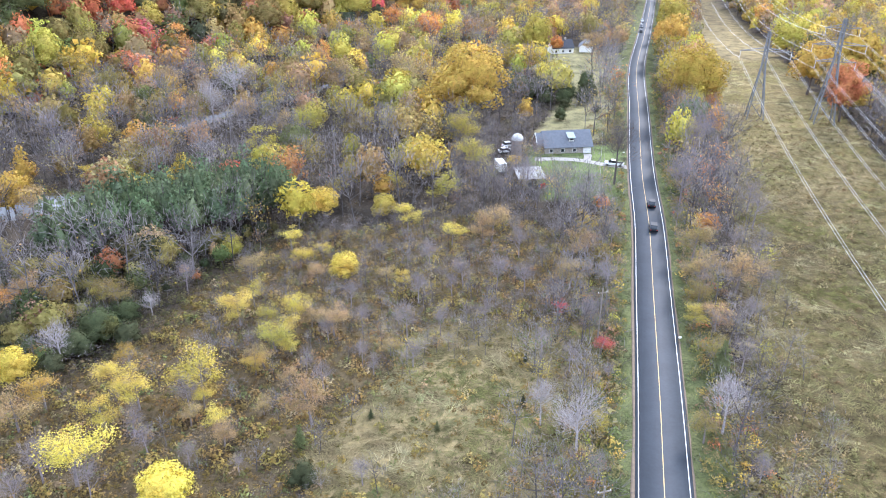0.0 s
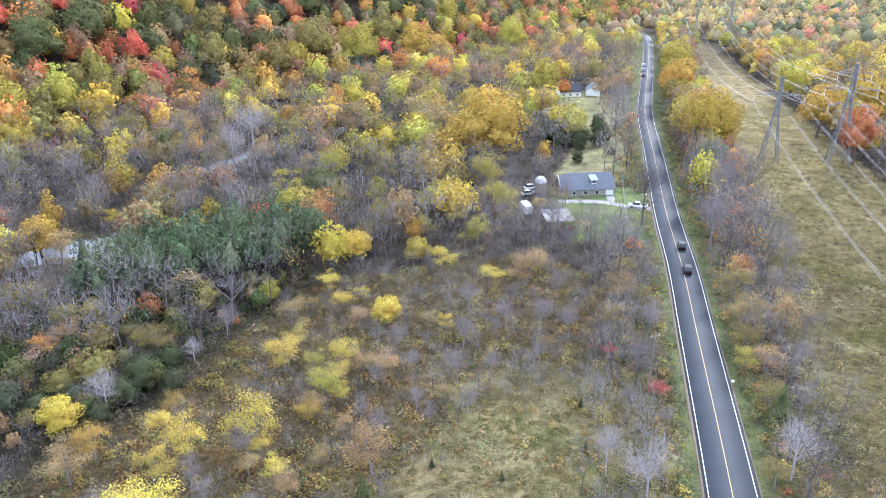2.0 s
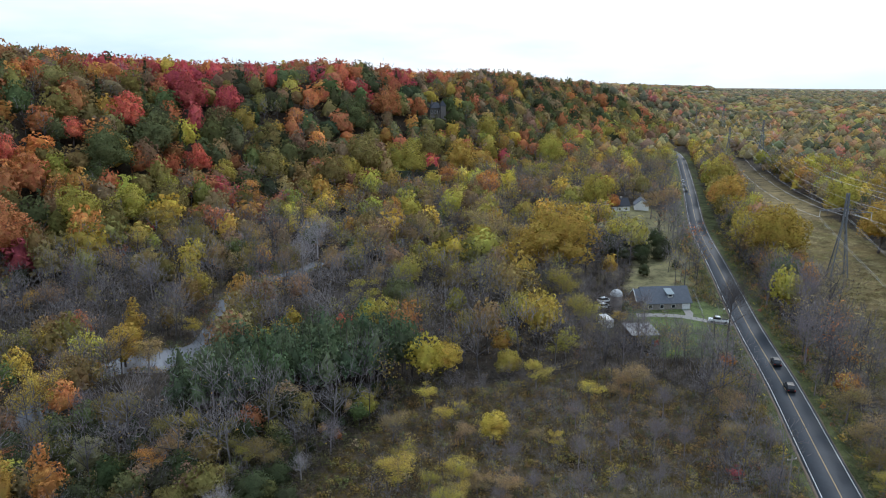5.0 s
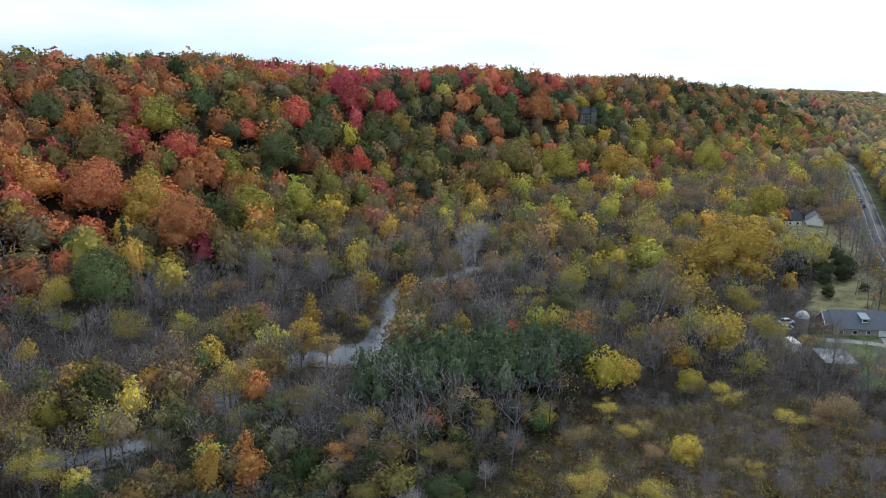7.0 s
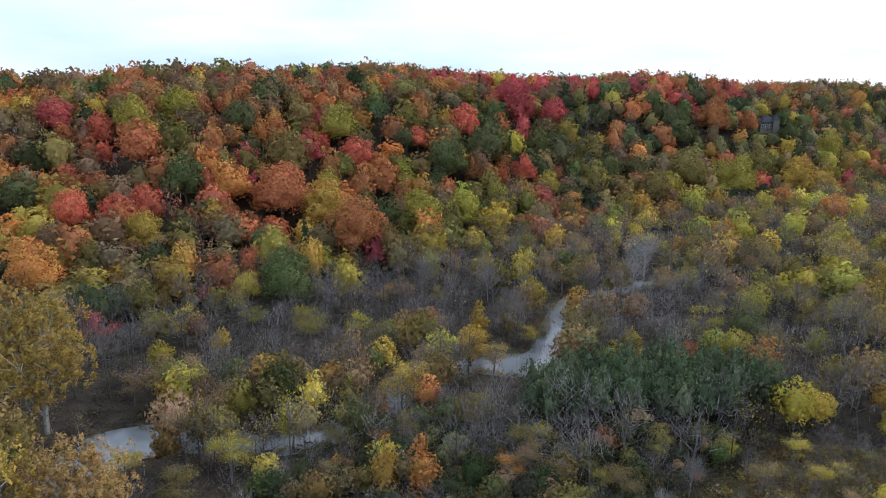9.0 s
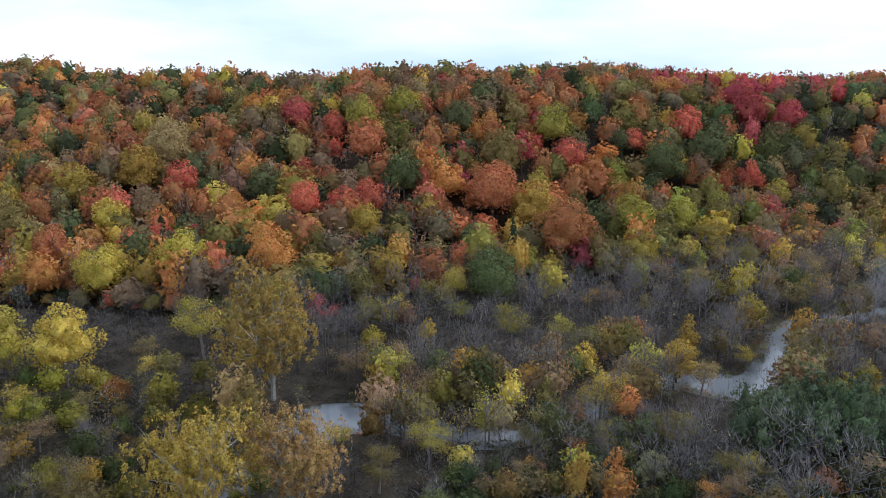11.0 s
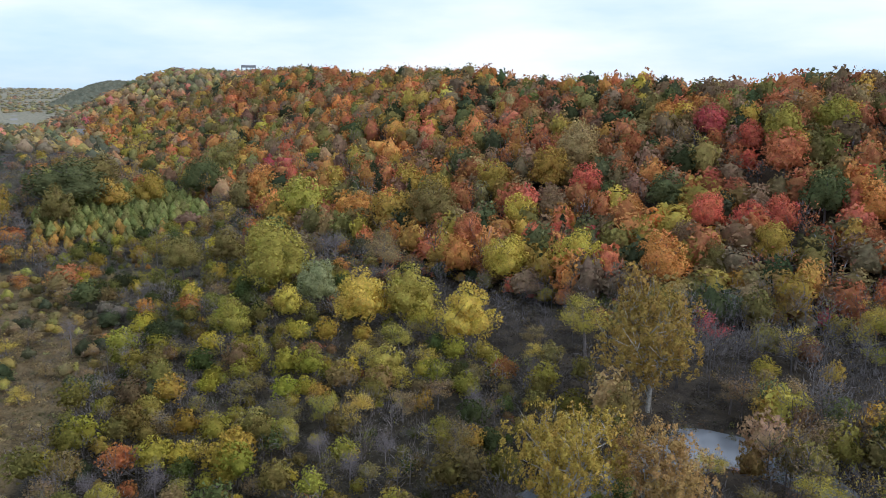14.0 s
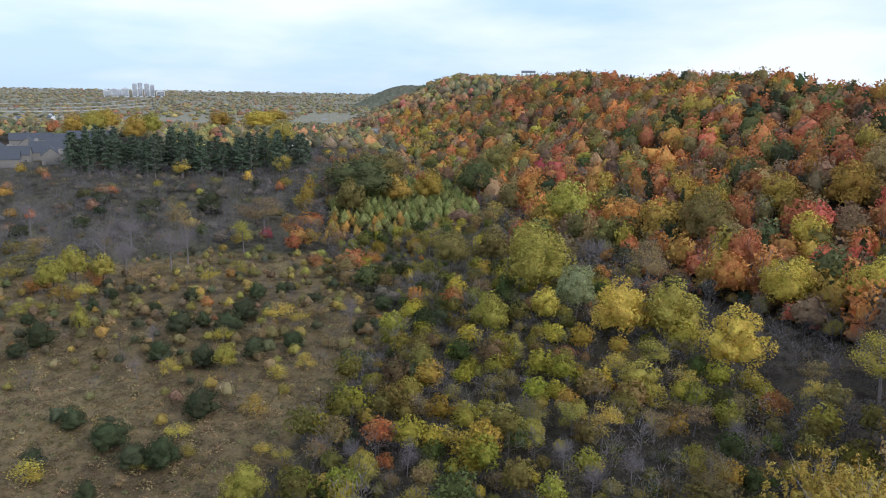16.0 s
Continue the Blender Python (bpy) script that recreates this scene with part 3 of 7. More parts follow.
def bark_of(n, rng, tone=GREY_BARK):
    return np.array(tone) * rng.uniform(0.7, 1.3, (n, 1)) * np.ones(3)
def part(name, bm, material, parent, label=""):
    """Links a bmesh as one mesh object under a thing or a part."""
    me = bpy.data.meshes.new(name)
    bm.normal_update()
    bm.to_mesh(me)
    bm.free()
    me.materials.append(material)
    ob = new(name, me)
    ob.parent = parent
    return tagged(ob, label)


# ---- single trees ----
TREES = []  # places of the single trees: x, y, half width


def thing_tree(name, kind, rng, leaves, size, twigs, fat=0.2):
    """Trunk, branches and crown of one tree of height 1 and crown width 1, as three meshes."""
    leafy = Form()
    if kind in ("conifer", "juniper"):
        trunk = stick((0, 0, -0.05), (0, 0, 0.92), 0.03, 0.004, 6)
        if kind == "juniper":
            dome(leafy, rng, leaves, size, 3, wide=0.40, base=-0.12, share=0.80, lumps=17)
        else:
            v, out = conifer_leaves(leaves, size, rng, fat)
            leafy.soup(v, 1, out)
            z = 0.16 + 0.16 * np.arange(5)
            leafy.hull(np.c_[0 * z, 0 * z, z], 0.7 * fat * (1 - z), 1, 0.8, rng)
        wood = []
        for k in range(14):
            z, ang = 0.12 + 0.055 * k, 2.4 * k
            reach = fat * (1.0 - z) * 0.9
            wood.append(stick((0, 0, z), (math.cos(ang) * reach, math.sin(ang) * reach, z - 0.02), 0.008, 0.002, 3))
        wood = np.concatenate(wood)
    elif kind == "pine":
        trunk = tube([(0, 0, -0.04), (0.01, 0, 0.45), (0, 0.01, 0.97)], [0.016, 0.011, 0.003], 6)
        wood, c, out = [], [], []
        for k in range(38):
            z = 0.12 + 0.85 * (k + rng.random()) / 38
            ang, reach = 2.4 * k + rng.uniform(-0.5, 0.5), rng.uniform(0.6, 1.15) * (0.03 + 0.21 * min(1.0, 1.5 * (1 - z)) * (0.4 + 0.6 * min(1.0, (z - 0.1) / 0.25)))
            way = np.array((math.cos(ang), math.sin(ang), rng.uniform(-0.12, 0.3)))
            wood.append(stick((0, 0, z), way * reach + (0, 0, z), 0.005, 0.0015, 3))
            m = leaves // 38
            u = rng.uniform(0.25, 1.08, (m, 1))
            c.append(way * reach * u + (0, 0, z) + rng.normal(size=(m, 3)) * (0.022, 0.022, 0.012))
            out.append(unit(way * 0.5 + (0, 0, 0.8) + rng.normal(size=(m, 3)) * 0.4))
        c, out, wood = np.concatenate(c), np.concatenate(out), np.concatenate(wood)
        leafy.soup(leaf_tris(c, out, size, rng, 0.5), 1, out)
    else:
        trunk, wood, tips = skeleton_of("bare" if kind in ("bare", "sycamore") else "leafy", rng, 5)
        if kind == "sycamore":
            wood, tips = [], []
            for k in range(8):
                ang, lean = 2.4 * k + rng.uniform(-0.4, 0.4), rng.uniform(0.12, 0.42)
                way = np.array((math.cos(ang), math.sin(ang), 0))
                pts = [np.array((0, 0, 0.12 + 0.02 * k))]
                for u in (0.3, 0.6, 0.85, 1.0):
                    pts.append(way * lean * u ** 0.8 + (0, 0, 0.14 + 0.02 * k + (0.80 - 0.55 * lean) * u) + rng.normal(size=3) * 0.045)
                wood.append(tube(pts, [0.011, 0.009, 0.007, 0.005, 0.002], 5))
                for a, b in zip(pts[1:], pts[2:]):
                    for _ in range(3):
                        e = a + (b - a) * rng.random() + rng.normal(size=3) * 0.085 + (0, 0, 0.06) + way * 0.03
                        wood.append(stick(a, e, 0.006, 0.0015, 3))
                        tips.append(e)
                tips.append(pts[-1])
            wood, tips = np.concatenate(wood), np.array(tips)
        if twigs:
            wood = np.concatenate([wood, twigs_of(tips, twigs, rng, 0.13, 0.0018)])
        if kind in ("round", "tall"):
            if kind == "round":
                dome(leafy, rng, leaves, size, 3, base=0.16, share=0.70)
            else:
                crown(leafy, kind, leaves, size, rng)
        elif kind == "shrubby":
            c, r = crown_lobes("bush", rng)
            k = rng.choice(len(c), leaves, p=r**2 / (r**2).sum())
            d = unit(rng.normal(size=(leaves, 3)) + (0, 0, 0.35))
            p = c[k] + d * r[k][:, None] * rng.uniform(0.35, 1.12, (leaves, 1))
            leafy.soup(leaf_tris(np.c_[p[:, :2], np.maximum(p[:, 2], 0.03)], d, size, rng, 0.45), 1, d)
        elif kind == "sycamore":
            c = tips[rng.integers(0, len(tips), 700)] + rng.normal(size=(700, 3)) * (0.085, 0.085, 0.06)
            k = rng.integers(0, len(c), leaves)
            out = unit(c - (0, 0, 0.45))
            d = unit(rng.normal(size=(leaves, 3)) + out[k])
            leafy.soup(leaf_tris(c[k] + d * (0.034, 0.034, 0.05) * rng.uniform(0.3, 1.2, (leaves, 1)), d, size, rng, 0.5), 1, unit(d + out[k]), 0.5)
        else:
            low = tips[tips[:, 2] > (0.34 if kind == "sparse" else 0.3)]
            low = low[rng.random(len(low)) < 0.75]
            c = low[rng.integers(0, len(low), leaves)] + rng.normal(size=(leaves, 3)) * (0.06, 0.06, 0.045)
            leafy.soup(leaf_tris(c, unit(rng.normal(size=c.shape) * 0.8 + (0, 0, 0.7)), size, rng), 1, unit(c - (0, 0, 0.45)))
    tri, faces, _, nor = leafy.done()
    span = max(np.ptp(tri[:, 0]), np.ptp(tri[:, 1])) if kind != "bare" else max(np.ptp(wood[:, 0]), np.ptp(wood[:, 1]))
    top = max(tri[:, 2].max(), wood[:, 2].max())
    fit = np.array((1 / span, 1 / span, 1 / top))
    bark = BARK
    soft = unit(nor / fit)
    return name, [("trunk", mesh("trunk", trunk * fit, np.arange(len(trunk)).reshape(-1, 3), [bark])), ("branchwood", mesh("branchwood", wood * fit, np.arange(len(wood)).reshape(-1, 3), [bark])),
                  ("crown", mesh("crown", tri * fit, faces, [TREE_LEAF], smooth=True, soft=soft))]


T = np.random.default_rng(33)
FORMS = {
    "r": [thing_tree("tree", "round", T, 3600, 0.0165, 0) for _ in range(7)],
    "s": [thing_tree("tree", "sparse", T, 4200, 0.0108, 420) for _ in range(6)],
    "b": [thing_tree("bare_tree", "bare", T, 40, 0.008, 1500) for _ in range(5)],
    "c": [thing_tree("conifer", "conifer", T, 1300, 0.028, 0, 0.3) for _ in range(4)],
    "t": [thing_tree("poplar", "tall", T, 1300, 0.022, 0) for _ in range(3)],
    "p": [thing_tree("pine", "pine", T, 1900, 0.021, 0) for _ in range(5)],
    "u": [thing_tree("juniper", "juniper", T, 2300, 0.019, 0) for _ in range(5)],
    "h": [thing_tree("shrub", "shrubby", T, 1300, 0.021, 200) for _ in range(5)],
    "R": [thing_tree("tree", "round", T, 1700, 0.0245, 0) for _ in range(8)],
    "S": [thing_tree("tree", "sparse", T, 2000, 0.0165, 200) for _ in range(6)],
    "B": [thing_tree("bare_tree", "bare", T, 20, 0.01, 700) for _ in range(5)],
    "w": [thing_tree("sycamore", "sycamore", T, 15000, 0.0128, 300) for _ in range(3)],
}
LEAVES = {"Y": (YELLOW, "yellow"), "G": (GOLD, "golden"), "L": (LEMON, "yellow-green"), "T": (TAN, "pale tan"), "O": (ORANGE, "orange"), "S": (SCARLET, "scarlet"),
          "C": (CRIMSON, "crimson"), "R": (RUST, "rust-brown"), "V": (OLIVE, "olive"), "E": (GREEN, "green"), "D": (DEEP, "dark green"), "N": (BROWN, "brown"),
          "A": ((0.285, 0.28, 0.145), "pale grey-green"), "Q": ((0.42, 0.285, 0.08), "olive-gold"), "M": ((0.46, 0.305, 0.115), "golden-brown"), "B": (TAN, "grey"), "P": (TAN, "pale grey"), "K": (BROWN, "dark grey")}
SHAPES = {"r": "tree with a full {} crown", "s": "slender tree with thin {} leaves", "b": "leafless {} tree with fine twigs", "c": "cone-shaped {} evergreen",
          "t": "narrow upright {} tree", "p": "tall {} pine with pale trunk", "u": "low bushy {} juniper", "h": "bushy shrub with {} leaves", "w": "large sycamore, pale limbs and {} leaves"}


BARKS = {"B": (0.235, 0.205, 0.21), "P": (0.36, 0.33, 0.33), "K": (0.11, 0.095, 0.09), "T": (0.25, 0.215, 0.21), "s": (0.20, 0.175, 0.17), "h": (0.20, 0.175, 0.17), "w": (0.42, 0.40, 0.37), "p": (0.30, 0.27, 0.25)}


def stands(x, y):
    z = {k: bool(v) if v.dtype == bool else float(v) for k, v in zones(np.array(float(x)), np.array(float(y))).items()}
    if z["hill"]:
        return "on the wooded hillside"
    for k, words in (("field", "in the brown meadow"), ("far_field", "in the rough pasture"), ("lawn", "on the lawn"), ("clearing", "in the grassy clearing"), ("corridor", "in the power-line corridor")):
        if z[k]:
            return words
    return "beside the road" if z["road"] < 22 else "on the river bank" if z["river"] < 18 else "in the valley thicket"


def plant(colour, shape, rows):
    """Single trees of one colour and shape; rows of x, y, height and crown width."""
    leaf, word = LEAVES[colour]
    for x, y, tall, wide in rows:
        k = len(TREES)
        form = shape.upper() if shape in "rsb" and math.hypot(x + 30, y) > (165 if wide < 11 else 300) and wide < 21 else shape
        if shape == "s" and wide < 9:
            tall, wide = tall * 1.1, wide * 1.3
        name, pieces = FORMS[form][k % len(FORMS[form])]
        tree = tagged(new(name), SHAPES[shape].format(word) + " " + stands(x, y), "shrub" if shape == "h" else "tree", SHAPES[shape].format(word) + "s")
        tree.matrix_world = pose(x, y, float(height(x, y)), 0, 0, (k * 137) % 360) @ Matrix.Diagonal((wide * 1.18, wide * 1.18, tall * 1.04, 1))
        for nm, me in pieces:
            o = new(nm, me) if nm == "trunk" else tagged(new(nm, me), kind="stuff")
            o.parent = tree
            if nm != "crown":
                tone = BARKS.get(colour if shape == "b" else shape, (0.13, 0.11, 0.10))
                o.color = (*tone, 1)
                continue
            v = 0.86 + 0.28 * ((k * 0.618) % 1)
            o.color = (leaf[0] * v, leaf[1] * (0.93 + 0.14 * ((k * 0.37) % 1)) * v, leaf[2] * v, 1)
        TREES.append((x, y, wide / 2))


plant("Y", "r", [(-888.3, -397.8, 28.0, 26.1), (-971.2, -243.1, 28.0, 42.8), (-256.3, 33.3, 13.2, 9.7), (-236.7, 51.0, 20.9, 15.4), (-269.7, 111.0, 19.6, 14.4),
    (-227.4, 65.5, 12.1, 8.9), (-214.7, 74.1, 20.6, 15.1), (-66.3, 95.8, 6.9, 6.2), (-33.2, 68.2, 7.7, 7.0), (-314.1, 137.9, 19.6, 14.4), (-251.5, 129.4,
    23.9, 17.6), (-26.1, 161.6, 8.2, 7.4), (-17.3, 128.4, 6.8, 6.2)])
plant("G", "s", [(-72.5, 119.9, 5.3, 4.2), (-58.9, 89.7, 6.4, 5.1), (-50.2, 100.7, 4.2, 3.3), (-28.7, 97.8, 4.6, 3.6), (-63.2, 179.8, 6.5, 5.2), (34.9, 150.5, 7.1,
    5.7), (-145.3, 201.9, 8.4, 6.7), (-20.1, 183.9, 8.5, 6.8), (23.0, 196.7, 5.2, 4.2), (-96.4, 271.9, 13.2, 10.6), (1.7, 263.2, 18.0, 14.4), (-111.1,
    343.5, 14.7, 11.7)])
plant("V", "r", [(-498.2, -38.9, 28.0, 24.7), (-418.3, -48.5, 23.8, 17.5), (-556.0, 34.6, 28.0, 24.5), (-330.6, 20.6, 18.4, 13.5), (-320.6, 4.9, 17.8, 13.1), (-334.7,
    107.6, 28.0, 21.9), (-100.3, 104.0, 6.5, 4.8), (-70.4, 105.5, 6.3, 5.7), (-65.8, 112.0, 5.5, 5.0), (-237.9, 171.9, 16.5, 12.2), (-188.1, 148.0, 11.1,
    8.2), (-90.9, 131.9, 9.6, 7.1), (-54.6, 134.5, 7.7, 7.0), (-226.2, 271.2, 25.9, 19.0), (-140.1, 305.3, 20.3, 15.0), (-113.1, 375.6, 24.0, 17.6),
    (-85.3, 391.0, 24.5, 18.0), (-70.4, 428.3, 28.0, 22.7), (-32.3, 475.2, 23.8, 17.5)])
plant("V", "s", [(-212.9, 50.6, 11.6, 9.3), (-186.7, 23.0, 8.4, 6.7), (-161.4, 50.0, 12.1, 9.7), (-127.3, 88.6, 8.7, 6.9), (-111.9, 116.0, 11.5, 9.2), (-58.4, 118.2,
    7.8, 6.3), (38.7, 80.6, 5.0, 4.0), (46.0, 99.2, 5.8, 4.6), (50.3, 117.6, 6.6, 5.3), (-77.0, 125.7, 8.2, 6.6), (-66.2, 123.2, 8.1, 6.5), (-100.4,
    219.4, 8.8, 7.0), (-33.5, 194.2, 11.1, 8.9), (-21.2, 217.6, 15.2, 12.2), (-138.9, 282.4, 19.0, 15.2), (-119.6, 269.8, 16.5, 13.2), (-68.7, 287.5, 8.4,
    6.7), (-8.5, 258.3, 12.7, 10.2)])
plant("B", "b", [(-365.1, -185.9, 20.0, 15.2), (-344.1, -130.5, 19.2, 14.2), (-319.3, -130.5, 20.0, 15.3), (-300.7, -134.1, 16.6, 12.3), (-328.7, -101.1, 18.2, 13.5),
    (-319.6, -104.3, 17.7, 13.1), (-302.8, -114.4, 16.7, 12.4), (-234.6, -76.1, 8.3, 6.2), (-212.5, -71.1, 7.4, 5.5), (-253.3, -24.7, 11.3, 8.4), (-230.3,
    -9.3, 8.1, 6.0), (-169.5, -12.5, 7.0, 5.2), (-168.7, -2.1, 8.3, 6.2), (-170.5, 26.9, 8.4, 6.2), (-167.6, 38.7, 8.2, 6.1), (-162.7, 30.7, 7.9, 5.9),
    (-325.2, 62.3, 17.9, 13.2), (-180.2, 61.5, 9.0, 6.7), (-113.1, 98.3, 9.0, 6.6), (-52.6, 69.3, 7.6, 5.6), (-51.8, 74.1, 8.9, 6.6), (-44.1, 70.9, 7.7,
    5.7), (-42.8, 82.6, 6.5, 4.8), (-39.5, 78.8, 6.3, 4.6)])
plant("B", "b", [(-36.6, 88.5, 6.8, 5.0), (-33.2, 76.6, 5.1, 3.8), (-26.0, 74.8, 4.1, 3.0), (-20.5, 98.0, 6.2, 4.6), (-18.0, 106.8, 5.8, 4.3), (-17.2, 93.6, 5.9, 4.4),
    (-15.2, 118.5, 7.1, 5.3), (-12.3, 109.3, 6.7, 4.9), (-9.5, 97.0, 4.9, 3.6), (-9.3, 72.6, 5.0, 3.7), (-4.4, 108.0, 7.9, 5.9), (-3.2, 99.1, 6.2, 4.6),
    (1.5, 108.9, 6.7, 4.9), (9.7, 113.0, 6.9, 5.1), (18.4, 102.2, 6.4, 4.7), (22.0, 73.7, 5.1, 3.7), (22.4, 98.0, 7.4, 5.5), (27.5, 110.2, 8.1, 6.0),
    (28.4, 95.4, 4.9, 3.6), (43.0, 71.8, 6.0, 4.4), (50.8, 97.6, 7.4, 5.5), (58.0, 112.9, 6.9, 5.1), (-115.8, 178.4, 12.4, 9.2), (-97.2, 135.5, 11.0, 8.2)])
plant("B", "b", [(-48.1, 125.4, 8.9, 6.6), (-2.6, 120.6, 7.2, 5.3), (-0.4, 135.2, 7.9, 5.9), (3.9, 123.2, 5.9, 4.4), (6.2, 126.4, 9.0, 6.7), (12.9, 126.9, 9.0, 6.7),
    (17.9, 169.4, 9.5, 7.1), (18.4, 125.8, 7.5, 5.5), (18.9, 140.6, 8.2, 6.1), (23.4, 174.5, 11.7, 8.7), (26.7, 170.9, 7.7, 5.7), (32.1, 173.2, 7.8, 5.8),
    (34.6, 125.8, 7.5, 5.6), (38.2, 170.9, 7.7, 5.7), (40.3, 146.2, 8.5, 6.3), (40.8, 177.4, 9.9, 7.4), (56.7, 152.3, 8.8, 6.5), (63.2, 169.9, 16.2,
    12.0), (64.5, 138.7, 9.7, 7.2), (64.9, 124.7, 9.0, 6.6), (68.5, 136.6, 9.6, 7.1), (74.3, 169.4, 14.5, 10.7), (76.3, 156.0, 10.7, 7.9), (78.8, 165.7,
    12.0, 8.9)])
plant("B", "b", [(-140.8, 220.4, 15.3, 11.3), (-117.1, 220.8, 14.9, 11.0), (-103.7, 201.8, 13.6, 10.1), (10.8, 181.7, 10.1, 7.5), (21.3, 181.8, 10.1, 7.5), (25.0,
    181.9, 12.1, 9.0), (32.4, 202.0, 11.1, 8.2), (35.8, 182.7, 9.0, 6.6), (72.2, 190.4, 12.6, 9.4), (73.9, 194.5, 20.0, 15.0), (74.1, 215.9, 16.4, 12.1),
    (81.2, 195.8, 13.0, 9.6), (83.7, 185.1, 10.3, 7.7)])
plant("G", "r", [(-749.3, -364.5, 26.7, 19.7), (-1455.7, -346.2, 28.0, 54.4), (-975.7, -294.8, 28.0, 28.7), (-708.4, -286.1, 27.9, 20.5), (-476.3, -9.8, 24.7, 18.1),
    (-461.1, -28.7, 22.1, 16.2), (-386.0, 112.0, 21.5, 15.8), (-357.0, 115.7, 23.0, 16.9), (-347.5, 92.0, 25.3, 18.6), (-351.7, 141.8, 22.9, 16.8),
    (-334.8, 161.5, 25.5, 18.7), (-104.6, 170.0, 11.6, 10.5), (-233.6, 192.8, 19.9, 14.6), (-194.9, 248.2, 26.6, 19.6), (12.4, 240.9, 28.0, 25.9), (93.5,
    252.9, 25.5, 18.8), (150.3, 284.8, 21.1, 15.5), (169.4, 288.7, 27.3, 20.1), (113.7, 347.6, 23.1, 17.0), (-12.7, 463.7, 27.7, 20.3)])
plant("Y", "s", [(-523.6, -151.4, 14.9, 11.9), (-498.9, -166.6, 16.8, 13.5), (-503.7, -103.8, 17.0, 13.6), (-227.9, 22.5, 7.1, 5.7), (-215.7, 45.4, 8.6, 6.9), (-197.1,
    50.7, 6.8, 5.5), (-182.3, 36.1, 8.7, 6.9), (-209.2, 60.4, 8.3, 6.7), (-205.6, 104.8, 19.1, 15.3), (-202.0, 87.2, 7.9, 6.3), (-143.1, 92.3, 7.2, 5.8),
    (-124.9, 99.8, 11.6, 9.3), (-48.8, 92.1, 6.5, 5.2), (-47.5, 84.4, 6.1, 4.9), (-47.0, 73.3, 10.0, 8.0), (-44.3, 88.8, 6.3, 5.1), (-35.5, 91.3, 9.1,
    7.3), (-34.8, 113.0, 7.6, 6.1), (-34.6, 89.3, 4.3, 3.4), (-31.4, 84.2, 4.6, 3.7), (-25.0, 107.6, 4.9, 3.9), (-24.8, 112.9, 6.3, 5.1), (-23.9, 103.6,
    3.6, 2.9), (-182.5, 153.8, 13.0, 10.4)])
plant("Y", "s", [(-179.6, 175.5, 15.3, 12.2), (-108.1, 135.6, 15.0, 12.0), (-81.4, 178.8, 6.6, 5.3), (-30.6, 143.6, 5.5, 4.4), (-27.6, 136.2, 5.3, 4.2), (-23.2, 140.1,
    3.9, 3.1), (-5.5, 155.6, 6.9, 5.5), (-5.5, 126.3, 4.2, 3.3), (4.6, 146.7, 6.3, 5.0), (-186.7, 187.5, 14.4, 11.5), (-94.0, 190.4, 6.2, 5.0), (-70.7,
    184.1, 5.7, 4.5), (-133.7, 282.9, 12.3, 9.8), (-58.3, 264.1, 10.3, 8.3)])
plant("L", "s", [(-350.0, -84.7, 15.1, 12.1), (-349.7, -4.9, 15.0, 12.0), (-219.0, 56.9, 11.6, 9.3), (-186.6, 30.8, 8.1, 6.5), (-198.1, 69.3, 5.7, 4.5), (-123.0,
    116.2, 13.0, 10.4), (-33.6, 119.6, 5.3, 4.3), (-29.6, 111.3, 5.0, 4.0), (-26.7, 104.4, 7.1, 5.7), (24.1, 83.2, 3.5, 2.8), (47.2, 111.0, 5.1, 4.1),
    (-171.6, 169.3, 9.9, 7.9), (-146.6, 161.3, 14.7, 11.7), (-137.2, 167.8, 13.1, 10.5), (-75.1, 175.8, 7.2, 5.8), (-71.0, 124.5, 4.9, 3.9), (-62.2,
    120.3, 4.8, 3.8), (-23.7, 175.7, 7.3, 5.8), (-9.9, 175.9, 7.3, 5.8), (3.8, 170.2, 8.9, 7.1), (-126.5, 239.5, 11.8, 9.4), (-50.3, 207.1, 12.5, 10.0),
    (-38.5, 218.3, 15.8, 12.6), (-23.9, 206.3, 6.3, 5.0)])
plant("L", "s", [(-8.8, 191.1, 11.2, 9.0), (8.9, 211.3, 15.9, 12.7), (12.9, 192.0, 14.6, 11.7), (-154.4, 288.1, 20.0, 17.5), (-29.6, 289.6, 11.3, 9.0), (94.0, 287.8,
    14.0, 11.2), (-143.1, 316.5, 20.0, 16.7), (-84.1, 343.4, 13.1, 10.5), (34.9, 447.0, 20.0, 19.1), (59.9, 456.2, 20.0, 19.2)])
plant("L", "r", [(-811.9, -376.3, 28.0, 26.1), (-775.2, -298.2, 28.0, 22.6), (-658.7, -140.2, 28.0, 23.7), (-295.0, -129.1, 14.7, 10.8), (-281.5, -129.8, 13.4, 9.9),
    (-297.1, -119.8, 12.1, 8.9), (-216.4, -50.2, 7.6, 5.6), (-198.3, -3.5, 7.2, 5.3), (-164.2, -9.8, 7.3, 5.4), (-155.8, -28.3, 9.4, 6.9), (-309.5, 34.2,
    22.7, 16.7), (-280.4, 33.7, 28.0, 21.4), (-243.6, 16.6, 15.2, 11.1), (-199.4, 47.7, 12.4, 9.1), (-177.7, 21.6, 7.5, 5.5), (-393.6, 61.2, 28.0, 20.7),
    (-235.2, 64.5, 21.7, 16.0), (-101.9, 127.2, 6.8, 5.0), (-75.9, 131.8, 5.7, 5.1), (-69.2, 166.9, 9.9, 7.3), (-42.7, 140.2, 5.0, 4.6), (-11.3, 161.6,
    6.9, 6.3), (-179.3, 217.2, 16.9, 12.4), (-46.7, 194.2, 8.7, 7.9)])
